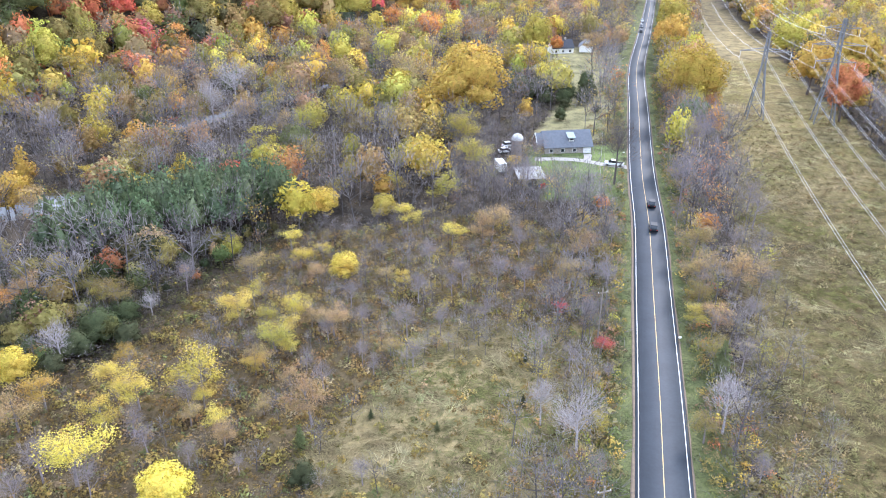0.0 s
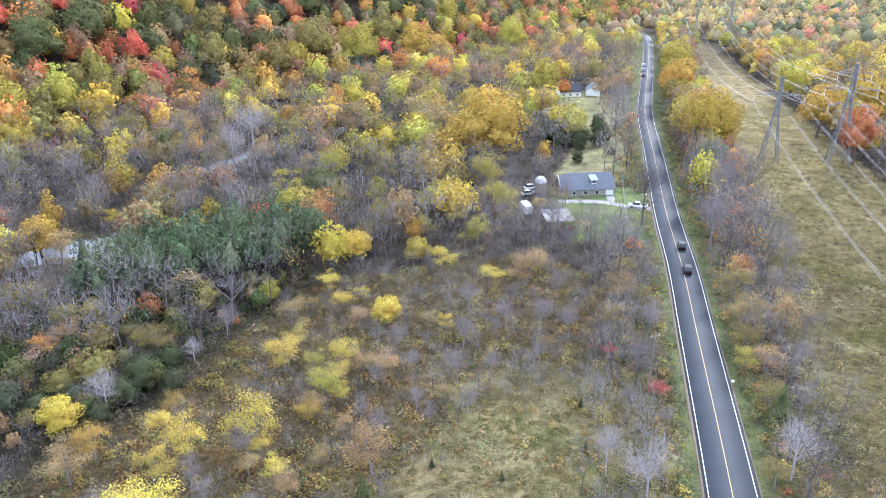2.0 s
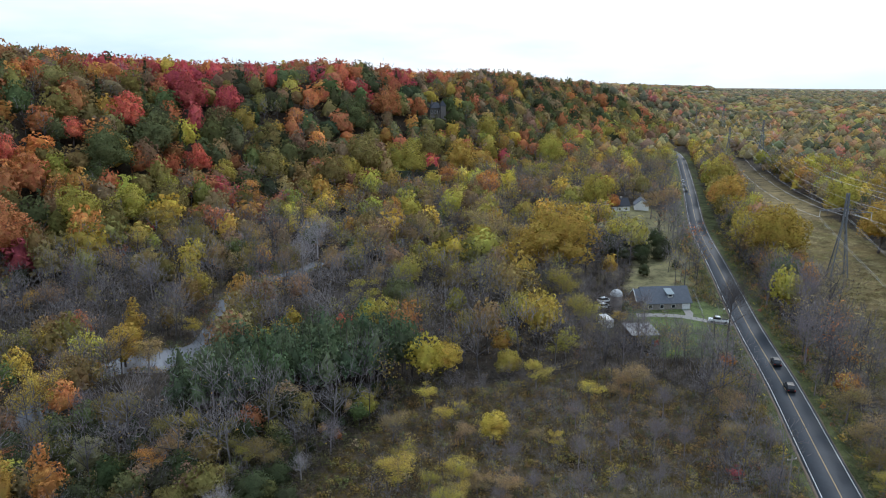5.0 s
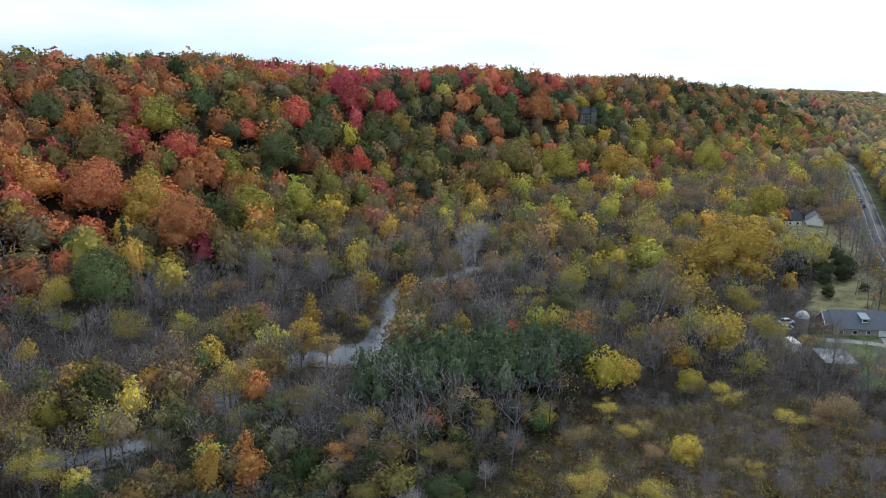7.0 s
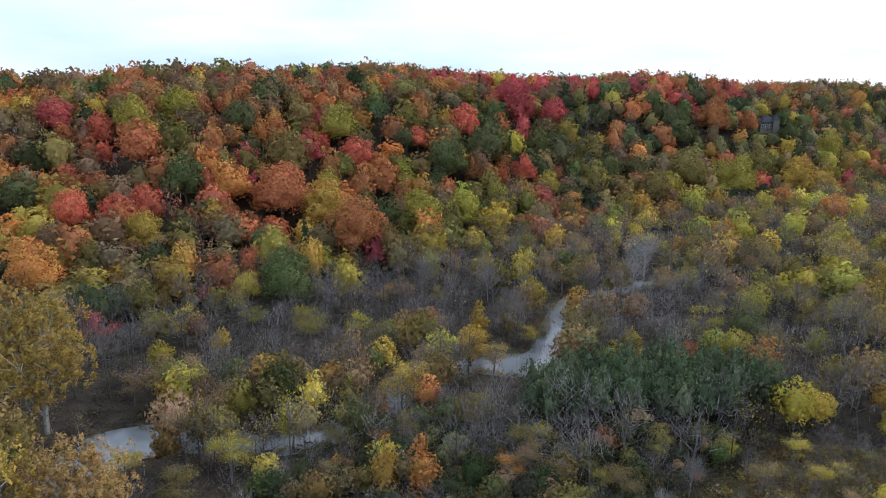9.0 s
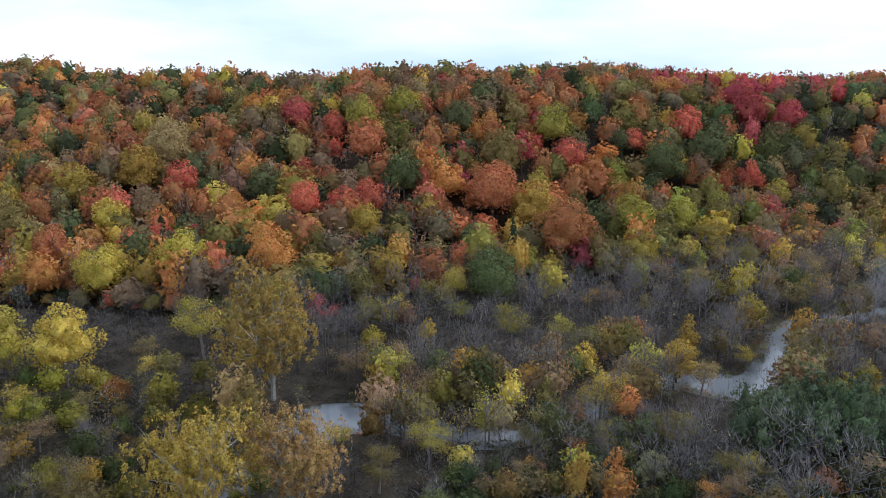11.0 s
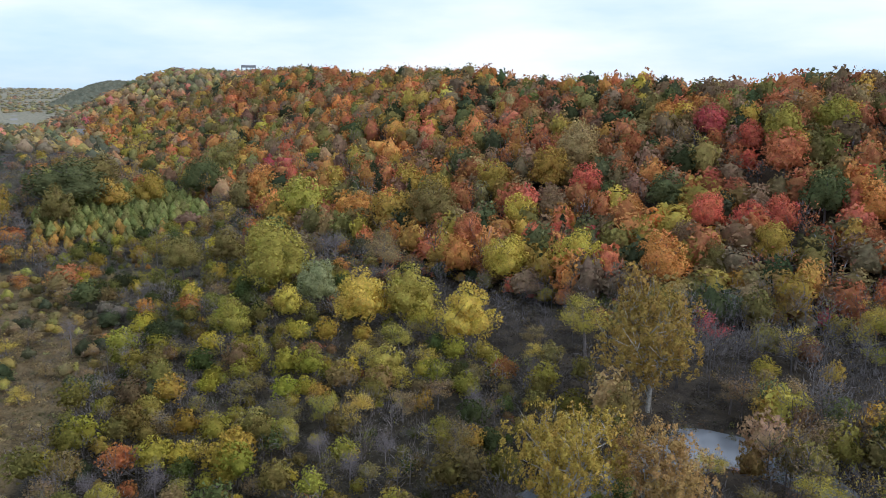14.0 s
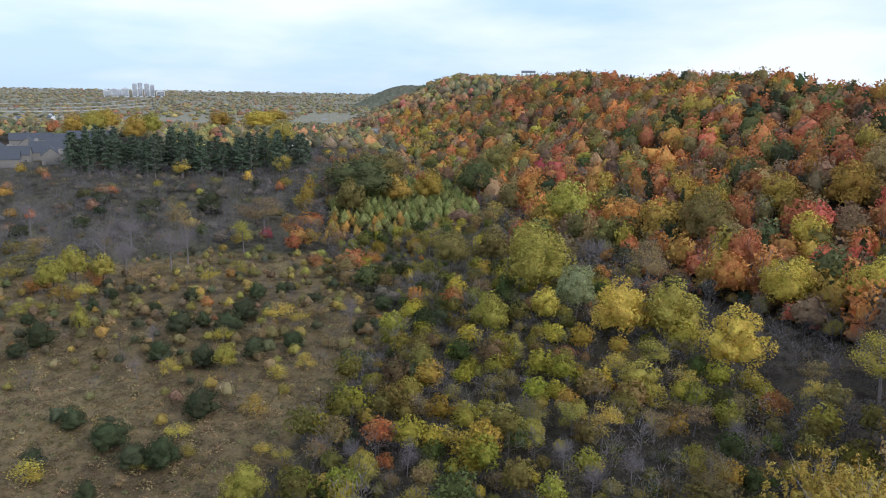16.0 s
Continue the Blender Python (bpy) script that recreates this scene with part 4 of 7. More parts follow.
plant("L", "r", [(-42.0, 185.3, 12.4, 9.1), (-3.6, 198.0, 10.6, 9.7), (-0.4, 188.7, 6.8, 6.2), (-289.8, 249.4, 25.2, 18.5), (-284.0, 271.6, 23.4, 17.2), (-208.7,
    276.2, 16.3, 12.0), (-163.1, 272.0, 23.7, 17.4), (-152.2, 294.9, 18.8, 13.9), (-227.5, 321.1, 17.0, 12.5), (-221.7, 307.5, 24.3, 17.9), (-131.3,
    355.5, 16.2, 11.9), (51.2, 357.0, 22.1, 16.3), (172.9, 353.9, 22.1, 16.2), (135.9, 415.9, 25.5, 18.8), (-45.3, 438.8, 28.0, 22.9), (55.5, 532.7, 28.0,
    22.5), (9.5, 542.5, 26.5, 19.5)])
plant("O", "t", [(-90.1, 105.8, 12.7, 6.1), (-46.6, 325.7, 15.8, 7.5)])
plant("O", "s", [(-371.9, -69.8, 14.8, 11.9), (-78.0, 116.7, 6.5, 5.2), (-181.5, 290.1, 18.4, 14.7), (93.6, 241.3, 14.4, 11.5), (-116.8, 343.6, 20.0, 16.1), (-22.7,
    428.5, 20.0, 16.0)])
plant("O", "r", [(-471.5, 51.6, 23.6, 17.3), (-374.4, 83.5, 20.0, 14.7), (-285.1, 172.3, 15.0, 11.0), (-238.5, 151.9, 22.1, 16.3), (42.5, 167.0, 4.6, 4.2), (62.8,
    150.5, 6.5, 5.9), (-354.2, 236.0, 18.4, 13.6), (-246.9, 281.8, 16.9, 12.4), (-233.9, 240.7, 23.8, 17.5), (-90.8, 256.7, 8.8, 6.5), (-197.2, 300.5,
    15.9, 11.7), (-0.3, 393.6, 18.2, 13.4), (63.6, 372.2, 9.3, 6.8)])
plant("T", "s", [(-385.5, -84.7, 20.0, 25.5), (-371.9, -119.5, 19.4, 15.5), (-187.5, 56.2, 7.3, 5.8), (-183.8, 47.0, 7.1, 5.7), (-313.0, 78.8, 18.5, 14.8), (-298.1,
    86.1, 12.6, 10.1), (-295.3, 73.9, 19.3, 15.5), (-211.9, 92.0, 8.4, 6.7), (-140.2, 114.4, 14.6, 11.7), (-107.3, 104.9, 6.1, 4.9), (-74.9, 119.2, 7.9,
    6.3), (-60.5, 84.8, 7.6, 6.1), (-35.4, 84.9, 3.9, 3.1), (-29.4, 80.5, 4.4, 3.5), (-27.7, 99.7, 5.1, 4.1), (-25.4, 87.8, 3.4, 2.7), (-22.9, 95.1, 3.4,
    2.7), (-21.5, 110.9, 5.0, 4.0), (-17.9, 85.6, 7.7, 6.2), (-17.2, 108.3, 6.1, 4.9), (-7.1, 102.7, 4.0, 3.2), (50.7, 109.8, 6.3, 5.0), (-159.0, 129.4,
    10.3, 8.2), (-158.9, 121.5, 10.6, 8.4)])
plant("T", "s", [(-108.8, 153.7, 10.1, 8.0), (-96.1, 162.4, 9.5, 7.6), (-36.9, 130.6, 6.4, 5.1), (-22.7, 128.0, 5.1, 4.0), (-8.9, 127.3, 4.2, 3.4), (11.5, 147.5, 6.3,
    5.1), (13.4, 148.1, 9.5, 7.6), (27.4, 126.3, 7.0, 5.6), (33.0, 137.9, 8.2, 6.6), (53.1, 125.8, 8.9, 7.1), (56.1, 138.8, 9.0, 7.2), (59.9, 124.0, 10.2,
    8.1), (-47.1, 225.7, 11.2, 9.0), (-138.5, 244.5, 10.8, 8.6), (-99.7, 283.0, 16.4, 13.1), (-97.4, 241.9, 12.2, 9.8), (-63.4, 242.1, 11.9, 9.5), (-35.0,
    282.3, 18.5, 14.8), (-7.0, 285.0, 20.0, 19.8), (-50.4, 315.9, 18.0, 14.4), (-6.9, 325.1, 17.8, 14.3), (26.4, 349.2, 10.0, 8.0), (77.8, 352.7, 16.8,
    13.5), (-31.3, 372.0, 17.6, 14.1)])
plant("T", "s", [(-17.8, 383.7, 14.5, 11.6), (-9.5, 456.7, 20.0, 16.7)])
plant("A", "r", [(-264.3, 43.7, 18.1, 13.0), (-88.8, 116.8, 8.4, 6.2)])
plant("E", "r", [(-179.4, 197.9, 19.6, 14.4), (-168.4, 181.6, 21.0, 14.0), (-38.7, 202.1, 12.5, 11.4)])
plant("P", "b", [(-61.6, 101.4, 9.0, 6.7), (-52.0, 116.9, 6.3, 4.7), (15.8, 84.3, 8.8, 6.5), (20.1, 78.7, 13.4, 10.0), (42.1, 82.5, 11.3, 8.4), (-74.0, 273.5, 20.0,
    17.1), (-73.8, 242.4, 19.4, 14.4)])
plant("D", "u", [(-469.1, -156.7, 6.0, 6.0), (-458.4, -163.6, 5.2, 5.4), (-425.1, -124.4, 13.0, 14.0), (-389.6, -176.0, 8.0, 10.0), (-402.0, -150.0, 6.5, 9.0), (-440.0, -190.0, 7.0, 9.0), (-372.0, -196.0, 6.5, 8.5)])
plant("D", "c", [(-420.8, 102.9, 18.2, 14.6),
    (-394.3, 98.5, 21.2, 13.7), (-9.2, 86.5, 1.8, 1.2), (13.7, 88.6, 2.0, 1.3), (15.6, 100.7, 1.8, 1.1)])
plant("D", "u", [(-67.3, 102.5, 5.2, 5.6), (-62.2, 98.6, 4.6, 5.0), (-60.4, 104.4, 5.0, 6.2), (-58.2, 109.0, 6.4, 6.6), (-53.1, 107.6, 4.6, 4.6), (-72.5, 101.0, 5.0, 6.4), (-56.0, 115.0, 5.4, 5.6), (-17.1, 72.7, 4.4, 3.9)])
plant("D", "u", [(35.9, 290.8, 8.0, 8.5), (41.0, 283.0, 8.6, 9.0), (46.1, 252.2, 5.0, 4.6), (51.0, 272.9, 7.5, 6.6), (62.0, 280.8, 7.6, 6.8), (44.1, 288.9, 7.0, 6.6), (65.0, 302.6, 6.4, 6.0), (49.1, 292.6, 6.5, 6.4), (54.1, 281.7, 6.8, 7.0), (58.5, 275.4, 6.4, 6.2), (44.5, 275.0, 5.2, 5.4), (63.0, 290.0, 7.0, 6.6),
                 (50.5, 268.0, 4.2, 4.2), (33.0, 300.5, 8.4, 8.6), (61.0, 262.0, 3.4, 3.6)])
plant("T", "b", [(-11.5, 99.5, 5.5, 4.1)])
plant("E", "c", [(-18.6, 80.3, 3.9, 2.5), (0.6, 83.1, 1.9, 1.2), (46.6, 96.0, 7.3, 4.7), (-151.2, 280.3, 16.7, 10.8)])
plant("K", "b", [(50.2, 185.9, 20.0, 15.9)])
plant("C", "s", [(23.6, 115.5, 3.4, 2.7), (28.8, 103.4, 4.1, 3.3), (-200.0, 139.9, 13.3, 10.6)])
plant("R", "r", [(-781.2, -401.8, 20.2, 14.9), (-317.2, 116.2, 17.2, 12.6), (-306.1, 111.4, 19.5, 14.3), (-312.8, 186.3, 18.4, 13.6), (-274.8, 235.4, 24.0, 17.6),
    (-224.4, 226.2, 16.6, 12.2), (-173.2, 236.5, 28.0, 21.2), (-212.2, 245.0, 28.0, 21.8), (142.7, 244.9, 21.0, 15.5), (-62.1, 501.9, 28.0, 22.3)])
plant("E", "r", [(-462.7, -48.4, 28.0, 38.4), (-505.9, 19.5, 28.0, 26.5), (-388.5, 140.9, 20.3, 14.9), (-282.6, 186.0, 20.3, 14.9), (-246.0, 229.2, 23.1, 17.0),
    (-258.9, 283.2, 20.4, 15.0), (-173.0, 322.0, 28.0, 21.2), (-171.8, 311.5, 17.6, 12.9), (-162.6, 348.7, 26.8, 19.7), (-81.3, 471.4, 28.0, 21.3)])
plant("C", "r", [(-319.7, 235.8, 20.1, 14.8), (-224.0, 284.8, 20.1, 14.8), (-160.3, 400.8, 25.8, 19.0), (-144.2, 415.3, 22.0, 16.2)])
plant("S", "r", [(-315.4, 170.2, 21.4, 15.7), (-290.6, 132.3, 15.3, 11.3), (-288.9, 142.0, 13.8, 10.1), (-299.0, 239.2, 18.7, 13.7), (-260.7, 187.7, 18.7, 13.7),
    (-249.0, 196.2, 18.1, 13.3), (-246.3, 208.2, 18.9, 13.9), (-219.7, 256.4, 18.6, 13.7), (-206.4, 297.4, 20.6, 15.2), (-192.8, 334.9, 15.1, 11.1),
    (-178.1, 358.7, 23.7, 17.4), (-143.5, 353.5, 19.3, 14.2)])
plant("N", "s", [(-166.1, 118.2, 9.0, 7.2), (-141.6, 204.7, 13.3, 10.7)])
plant("G", "t", [(-421.3, -71.1, 22.0, 10.6), (-96.0, 104.2, 12.4, 5.9), (-106.0, 181.0, 14.8, 7.0)])
plant("V", "t", [(-118.6, 131.1, 11.1, 5.3)])
plant("R", "s", [(-103.4, 116.4, 6.6, 5.3)])
plant("Q", "w", [(-172.2, 100.7, 32.0, 26.6)])
plant("G", "w", [(-135.8, 59.3, 24.5, 19.6)])
plant("M", "w", [(-131.2, 72.7, 23.2, 18.5)])
plant("N", "r", [(-309.8, 151.4, 19.2, 14.1), (-277.2, 156.7, 14.9, 10.9), (-251.0, 172.0, 17.1, 12.6)])
plant("T", "r", [(-340.4, 179.7, 28.0, 22.1)])
plant("L", "h", [(-294.8, -153.7, 9.0, 12.1), (-263.1, -125.6, 5.9, 6.4), (-259.0, -128.4, 6.4, 7.0), (-314.7, -76.9, 7.9, 8.6), (-322.5, -10.4, 8.1, 8.8), (-311.7,
    -26.8, 7.8, 8.5), (-311.7, -3.4, 8.6, 9.3), (-198.4, -6.7, 5.3, 5.8), (-174.3, -44.6, 3.4, 3.7), (-172.6, -25.9, 4.1, 4.5), (-258.8, 14.1, 8.5, 9.3),
    (-241.8, 0.9, 5.9, 6.4), (-238.0, 22.8, 5.7, 6.2), (-237.6, 11.9, 5.7, 6.2), (-236.7, 6.4, 6.6, 7.1), (-220.4, 0.1, 5.3, 5.7), (-218.6, 11.4, 6.5,
    7.1), (-203.2, 5.9, 4.8, 5.2), (-197.1, 33.4, 3.9, 4.2), (-192.6, 8.4, 6.7, 7.3), (-168.0, 19.5, 4.7, 5.1), (-167.5, 2.1, 5.2, 5.6), (-162.7, 8.2,
    4.5, 4.9)])
plant("V", "h", [(-310.9, -157.1, 9.0, 12.8), (-216.1, 28.1, 6.4, 7.0), (-209.4, 19.3, 6.2, 6.7), (-204.5, 15.0, 7.2, 7.8), (-203.4, 31.8, 6.0, 6.5)])
plant("T", "h", [(-341.2, -168.0, 9.0, 14.2), (-311.7, -106.0, 7.9, 8.5), (-301.0, -107.8, 9.0, 10.3), (-298.0, -90.3, 6.7, 7.3), (-325.7, -19.6, 6.2, 6.7), (-302.7,
    -31.9, 7.6, 8.2), (-263.9, -36.9, 7.5, 8.1), (-246.3, -46.6, 6.0, 6.5), (-241.2, -49.4, 5.9, 6.4), (-236.5, -28.5, 5.1, 5.6), (-229.3, -18.3, 4.1,
    4.5), (-201.8, -24.4, 3.1, 3.4), (-191.4, -1.2, 7.3, 8.0), (-173.4, -19.6, 5.9, 6.4), (-167.3, -40.7, 3.2, 3.5), (-164.4, -4.8, 3.7, 4.0), (-162.3,
    -52.3, 3.1, 3.4), (-313.1, 26.4, 9.0, 10.7), (-290.1, 15.0, 9.0, 11.7), (-164.7, 14.2, 4.6, 5.0), (-164.4, 24.2, 3.7, 4.0)])
plant("N", "h", [(-181.0, -6.3, 6.2, 6.8)])
plant("Y", "h", [(-300.8, -83.0, 7.5, 8.2), (-280.6, -118.3, 7.0, 7.6), (-215.0, -63.9, 5.9, 6.4), (-163.3, -69.4, 5.7, 6.2), (-260.7, -47.6, 9.0, 10.4), (-257.5,
    -40.8, 5.7, 6.2), (-240.5, -58.7, 5.9, 6.4), (-220.8, -31.5, 5.8, 6.3), (-212.9, -36.8, 5.3, 5.8), (-181.2, -49.0, 5.2, 5.7), (-174.6, -30.2, 3.8,
    4.1), (-167.9, -51.3, 3.0, 3.3), (-161.9, -16.4, 5.1, 5.5), (-223.2, 46.9, 5.3, 5.8), (-189.6, 14.4, 4.8, 5.2), (-179.3, 5.0, 6.5, 7.1), (-158.1, 0.5,
    5.3, 5.7)])
plant("O", "h", [(-302.2, -126.1, 7.6, 8.3), (-295.4, -120.6, 5.6, 6.1), (-282.4, -136.5, 8.8, 9.6), (-333.6, -27.2, 8.4, 9.2), (-327.0, -48.9, 7.4, 8.1), (-326.8,
    -38.8, 8.3, 9.0)])
plant("D", "u", [(-421.3, -154.8, 9.0, 14.9), (-252.2, -121.1, 4.2, 4.4), (-283.7, -60.9, 6.2, 6.5), (-281.7, -82.4, 4.7, 5.0), (-280.4, -108.8, 4.0, 4.2), (-267.5,
    -109.0, 3.8, 4.0), (-265.8, -88.4, 4.8, 5.0), (-254.5, -69.2, 4.8, 5.1), (-247.7, -73.4, 7.2, 7.6), (-234.4, -107.1, 7.6, 8.1), (-225.0, -70.1, 5.9,
    6.2), (-224.8, -108.0, 5.1, 5.3), (-184.7, -72.0, 5.1, 5.4), (-176.4, -60.4, 6.3, 6.6), (-168.4, -70.9, 4.2, 4.4), (-290.6, -53.9, 4.5, 4.7), (-278.9,
    -39.8, 4.6, 4.9), (-277.7, -6.8, 3.9, 4.1), (-274.1, -16.7, 5.6, 5.9), (-260.8, -58.1, 7.6, 8.0), (-258.6, -10.8, 4.3, 4.5), (-254.8, -17.3, 3.9,
    4.1), (-250.4, -21.0, 5.0, 5.3), (-247.3, -59.2, 7.5, 7.9)])
plant("D", "u", [(-234.5, -37.5, 5.6, 5.9), (-228.0, -46.5, 6.0, 6.3), (-223.6, -21.2, 4.1, 4.4), (-220.1, -57.2, 6.5, 6.9), (-209.6, -3.6, 5.9, 6.2), (-192.8, -17.8,
    6.5, 6.8), (-191.5, -48.0, 7.1, 7.5), (-178.4, -15.0, 4.8, 5.1), (-169.3, -47.5, 6.5, 6.9), (-168.9, -52.7, 4.9, 5.2), (-157.8, -56.0, 3.5, 3.6),
    (-293.8, 2.3, 5.3, 5.6), (-255.6, 1.3, 6.8, 7.1)])
plant("L", "t", [(-246.1, -102.3, 9.6, 4.6)])
plant("G", "h", [(-273.3, -121.5, 8.5, 9.2), (-192.9, -36.8, 6.5, 7.1), (-250.2, 25.4, 4.9, 5.3)])
plant("R", "h", [(-229.0, 35.5, 6.0, 6.5)])
plant("Y", "t", [(-530.6, -121.4, 20.6, 9.8)])


# open reaches of the river, where only grass grows on the banks
OPEN_BANKS = [[(-168, 111), (-158, 119), (-142, 104), (-133, 88), (-141, 80), (-154, 94)], [(-107, 180), (-97, 184), (-80, 176), (-83, 164), (-84, 150), (-85, 138), (-94, 136), (-101, 158)],
              [(-98, 225), (-88, 225), (-82, 185), (-96, 185)], [(-97, 234), (-90, 246), (-74, 264), (-69, 256), (-84, 236)]]


THIN_BANKS = [[(-122, 122), (-118, 152), (-110, 152), (-104, 124), (-110, 110)], [(-140, 117), (-122, 121), (-110, 112), (-114, 100), (-134, 104)]]


def clear(x, y, share=0.9):
    """Whether places stand free of the single trees and the open river banks."""
    t = np.array(TREES)
    ok = ~np.any([inside(q, x, y) for q in OPEN_BANKS], axis=0)
    ok &= ~np.any([inside(q, x, y) for q in THIN_BANKS], axis=0) | (np.sin(x * 12.9 + y * 78.2) * 4375.8 % 1 < 0.5)
    for a, b, r in t:
        ok &= (x - a) ** 2 + (y - b) ** 2 > (share * r + 0.6) ** 2
    return ok


# ---- woods ----
F = np.random.default_rng(21)
FAR_ROUND = [template("round", F, 300, 0.047, wood=False, level=2) for _ in range(12)]
FAR_LITE = [template("round", F, 130, 0.054, wood=False, level=2, share=0.86) for _ in range(10)]
FAR_CONIFER = [template("conifer", F, 150, 0.05) for _ in range(3)]
FAR_SPARSE = [template("bare", F, 130, 0.020, twigs=40) for _ in range(6)]
FAR_BARE = [template("bare", F, 8, 0.022, twigs=95) for _ in range(6)]
MID_ROUND = [template("round", F, 520, 0.035, level=2, share=0.62) for _ in range(8)]
MID_SPARSE = [template("bare", F, 230, 0.0155, twigs=80) for _ in range(7)]
MID_BARE = [template("bare", F, 12, 0.014, twigs=140) for _ in range(8)]
PINE = [template("pine", F, 460, 0.026) for _ in range(7)]
POPLAR = [template("tall", F, 170, 0.034, wood=False, share=0.85) for _ in range(5)]
BUSH = [template("mound", F, 36, 0.06, twigs=28, core=0, wood=False) for _ in range(8)]
WEED = [herb(F, 30, 0.105, 3, 0.3) for _ in range(10)]
GOLDENROD = [herb(F, 21, 0.105, 3, 0.3) for _ in range(10)]
SHRUB = [herb(F, 90, 0.058, 6, 0.3) for _ in range(8)]
LOW = [herb(F, 30, 0.085, 4) for _ in range(8)]
TINY = [template("round", F, 24, 0.085, wood=False, level=1, share=0.9) for _ in range(6)]


def tuft(rng, n=17):
    """Blades of dry grass, bent over and lying one way."""
    a = rng.normal(size=(n, 3)) * (0.45, 0.45, 0)
    turn = rng.uniform(-0.7, 0.7, (n, 1))
    way = unit(np.c_[np.cos(turn), np.sin(turn), rng.uniform(0.1, 0.7, (n, 1))])
    end = a + way * (1.0, 1.0, 0.6) * rng.uniform(0.9, 1.6, (n, 1))
    return Form().soup(slivers(a, end, 0.05, rng, True), 1, np.tile((0, 0, 1.0), (n, 1))).done()


TUFT = [tuft(F) for _ in range(8)]
HAZE = (0.205, 0.186, 0.186)


def hill_forest():
    """The autumn forest on the escarpment."""
    w = Wood()

    def keep(x, y):
        s, d = along(TOE, x, y)[0], np.hypot(x + 43, y - 5)
        return (s > -5) & (s < 212) & (d < 900)

    x, y, rng = scatter((-950, -140, 330, 900), 9.7, 3, keep)
    k = clear(x, y, 0.8) & ~inside([(-40, 562), (-18, 562), (-20, 524), (-37, 524)], x, y)
    x, y = x[k], y[k]
    s = along(TOE, x, y)[0]
    n = len(x)
    a, b, c0 = patches(x, y, 34, 1), patches(x, y, 23, 2), patches(x, y, 15, 9)
    up = np.clip(s / 180, 0, 1)
    way = np.degrees(np.arctan2(-(x + 45), y - 5))

    def span(v, lo, hi, soft):
        return ease((v - lo) / soft) * ease((hi - v) / soft)

    east, middle, west = ease((26 - way) / 8), span(way, 22, 66, 10), ease((way - 58) / 12)
    top, mid, foot = ease((up - 0.45) / 0.25), span(up, 0.1, 0.62, 0.16), ease((0.3 - up) / 0.2)
    crimson = east * top * ease((way + 2) / 5)
    dark = east * mid * (0.5 + b)
    pale = east * foot
    fire = middle * mid * (0.3 + 1.2 * a)
    zero = 0 * a
    wt = np.stack([2.4 * crimson * (0.5 + a) + 0.14 * fire + 0.05, 0.5 * crimson + 0.75 * fire + 0.35 * west * mid * a, 0.9 + 0.7 * top + 0.6 * crimson + 0.8 * fire, 0.15 + 0.75 * fire + 0.75 * west + 0.15 * c0,
                   0.12 + 0.5 * (middle + west) * foot + 0.25 * top * c0 + 0.3 * pale + 0.35 * west, 0.05 + 0.25 * foot * c0, 0.1 * foot + 0.8 * pale + 0.12 * mid, (0.45 + 0.7 * b) * (1 - 0.7 * crimson) + 0.7 * dark + 0.5 * pale + 0.3 * top * (1 - east),
                   0.22 + 1.1 * dark + 0.35 * b * mid, 0.22 + 1.0 * dark + 0.4 * top * b * (1 - crimson), 0.12 + 0.3 * pale + 0.5 * west, 0.75 + 0.25 * top + zero], 1)
    c, k = pick(wt, n, rng)
    tall = rng.uniform(13, 21.5, n)
    wide = rng.uniform(13, 22, n) * (0.75 + 0.016 * tall)
    z = height(x, y)
    con = (k == 9) & (rng.random(n) < 0.2) & (s < 130)
    thin = (rng.random(n) < 0.14) & ~con & (s < 130)
    full = ~con & ~thin
    bark = bark_of(n, rng, HAZE)
    d = np.hypot(x + 43, y - 5)
    for m, forms in ((full & (d < 420), FAR_ROUND), (full & (d >= 420), FAR_LITE)):
        w.add(forms, x[m], y[m], z[m], tall[m], wide[m], c[m], bark[m], rng)
    w.add(FAR_SPARSE, x[thin], y[thin], z[thin], tall[thin], wide[thin], c[thin], bark[thin], rng)
    w.add(FAR_CONIFER, x[con], y[con], z[con], tall[con] * 1.15, tall[con] * 1.0, c[con], bark[con], rng)
    # undergrowth and small trees at the forest's foot
    x, y, rng = scatter((-620, -60, 120, 620), 6.0, 31, lambda x, y: (along(TOE, x, y)[0] > -6) & (along(TOE, x, y)[0] < 26) & (np.hypot(x + 43, y - 5) < 520))
    n = len(x)
    c, k = pick([0.1, 0.15, 0.5, 0.3, 0.4, 0.15, 0.2, 0.5, 0.3, 0.3, 0.2, 0.5], n, rng)
    tall = rng.uniform(4, 9, n)
    w.add(FAR_LITE, x, y, height(x, y), tall, tall * 1.3, c * 0.85, bark_of(n, rng, HAZE), rng)
    w.done("hill_forest", "dense autumn forest in rust, red, gold and dark green on the hillside", "forest")


hill_forest()


def open_ground(z):
    return z["corridor"] | z["field"] | z["far_field"] | z["shrubs"] | z["evergreens"] | z["plantation"] | z["lawn"] | z["clearing"]


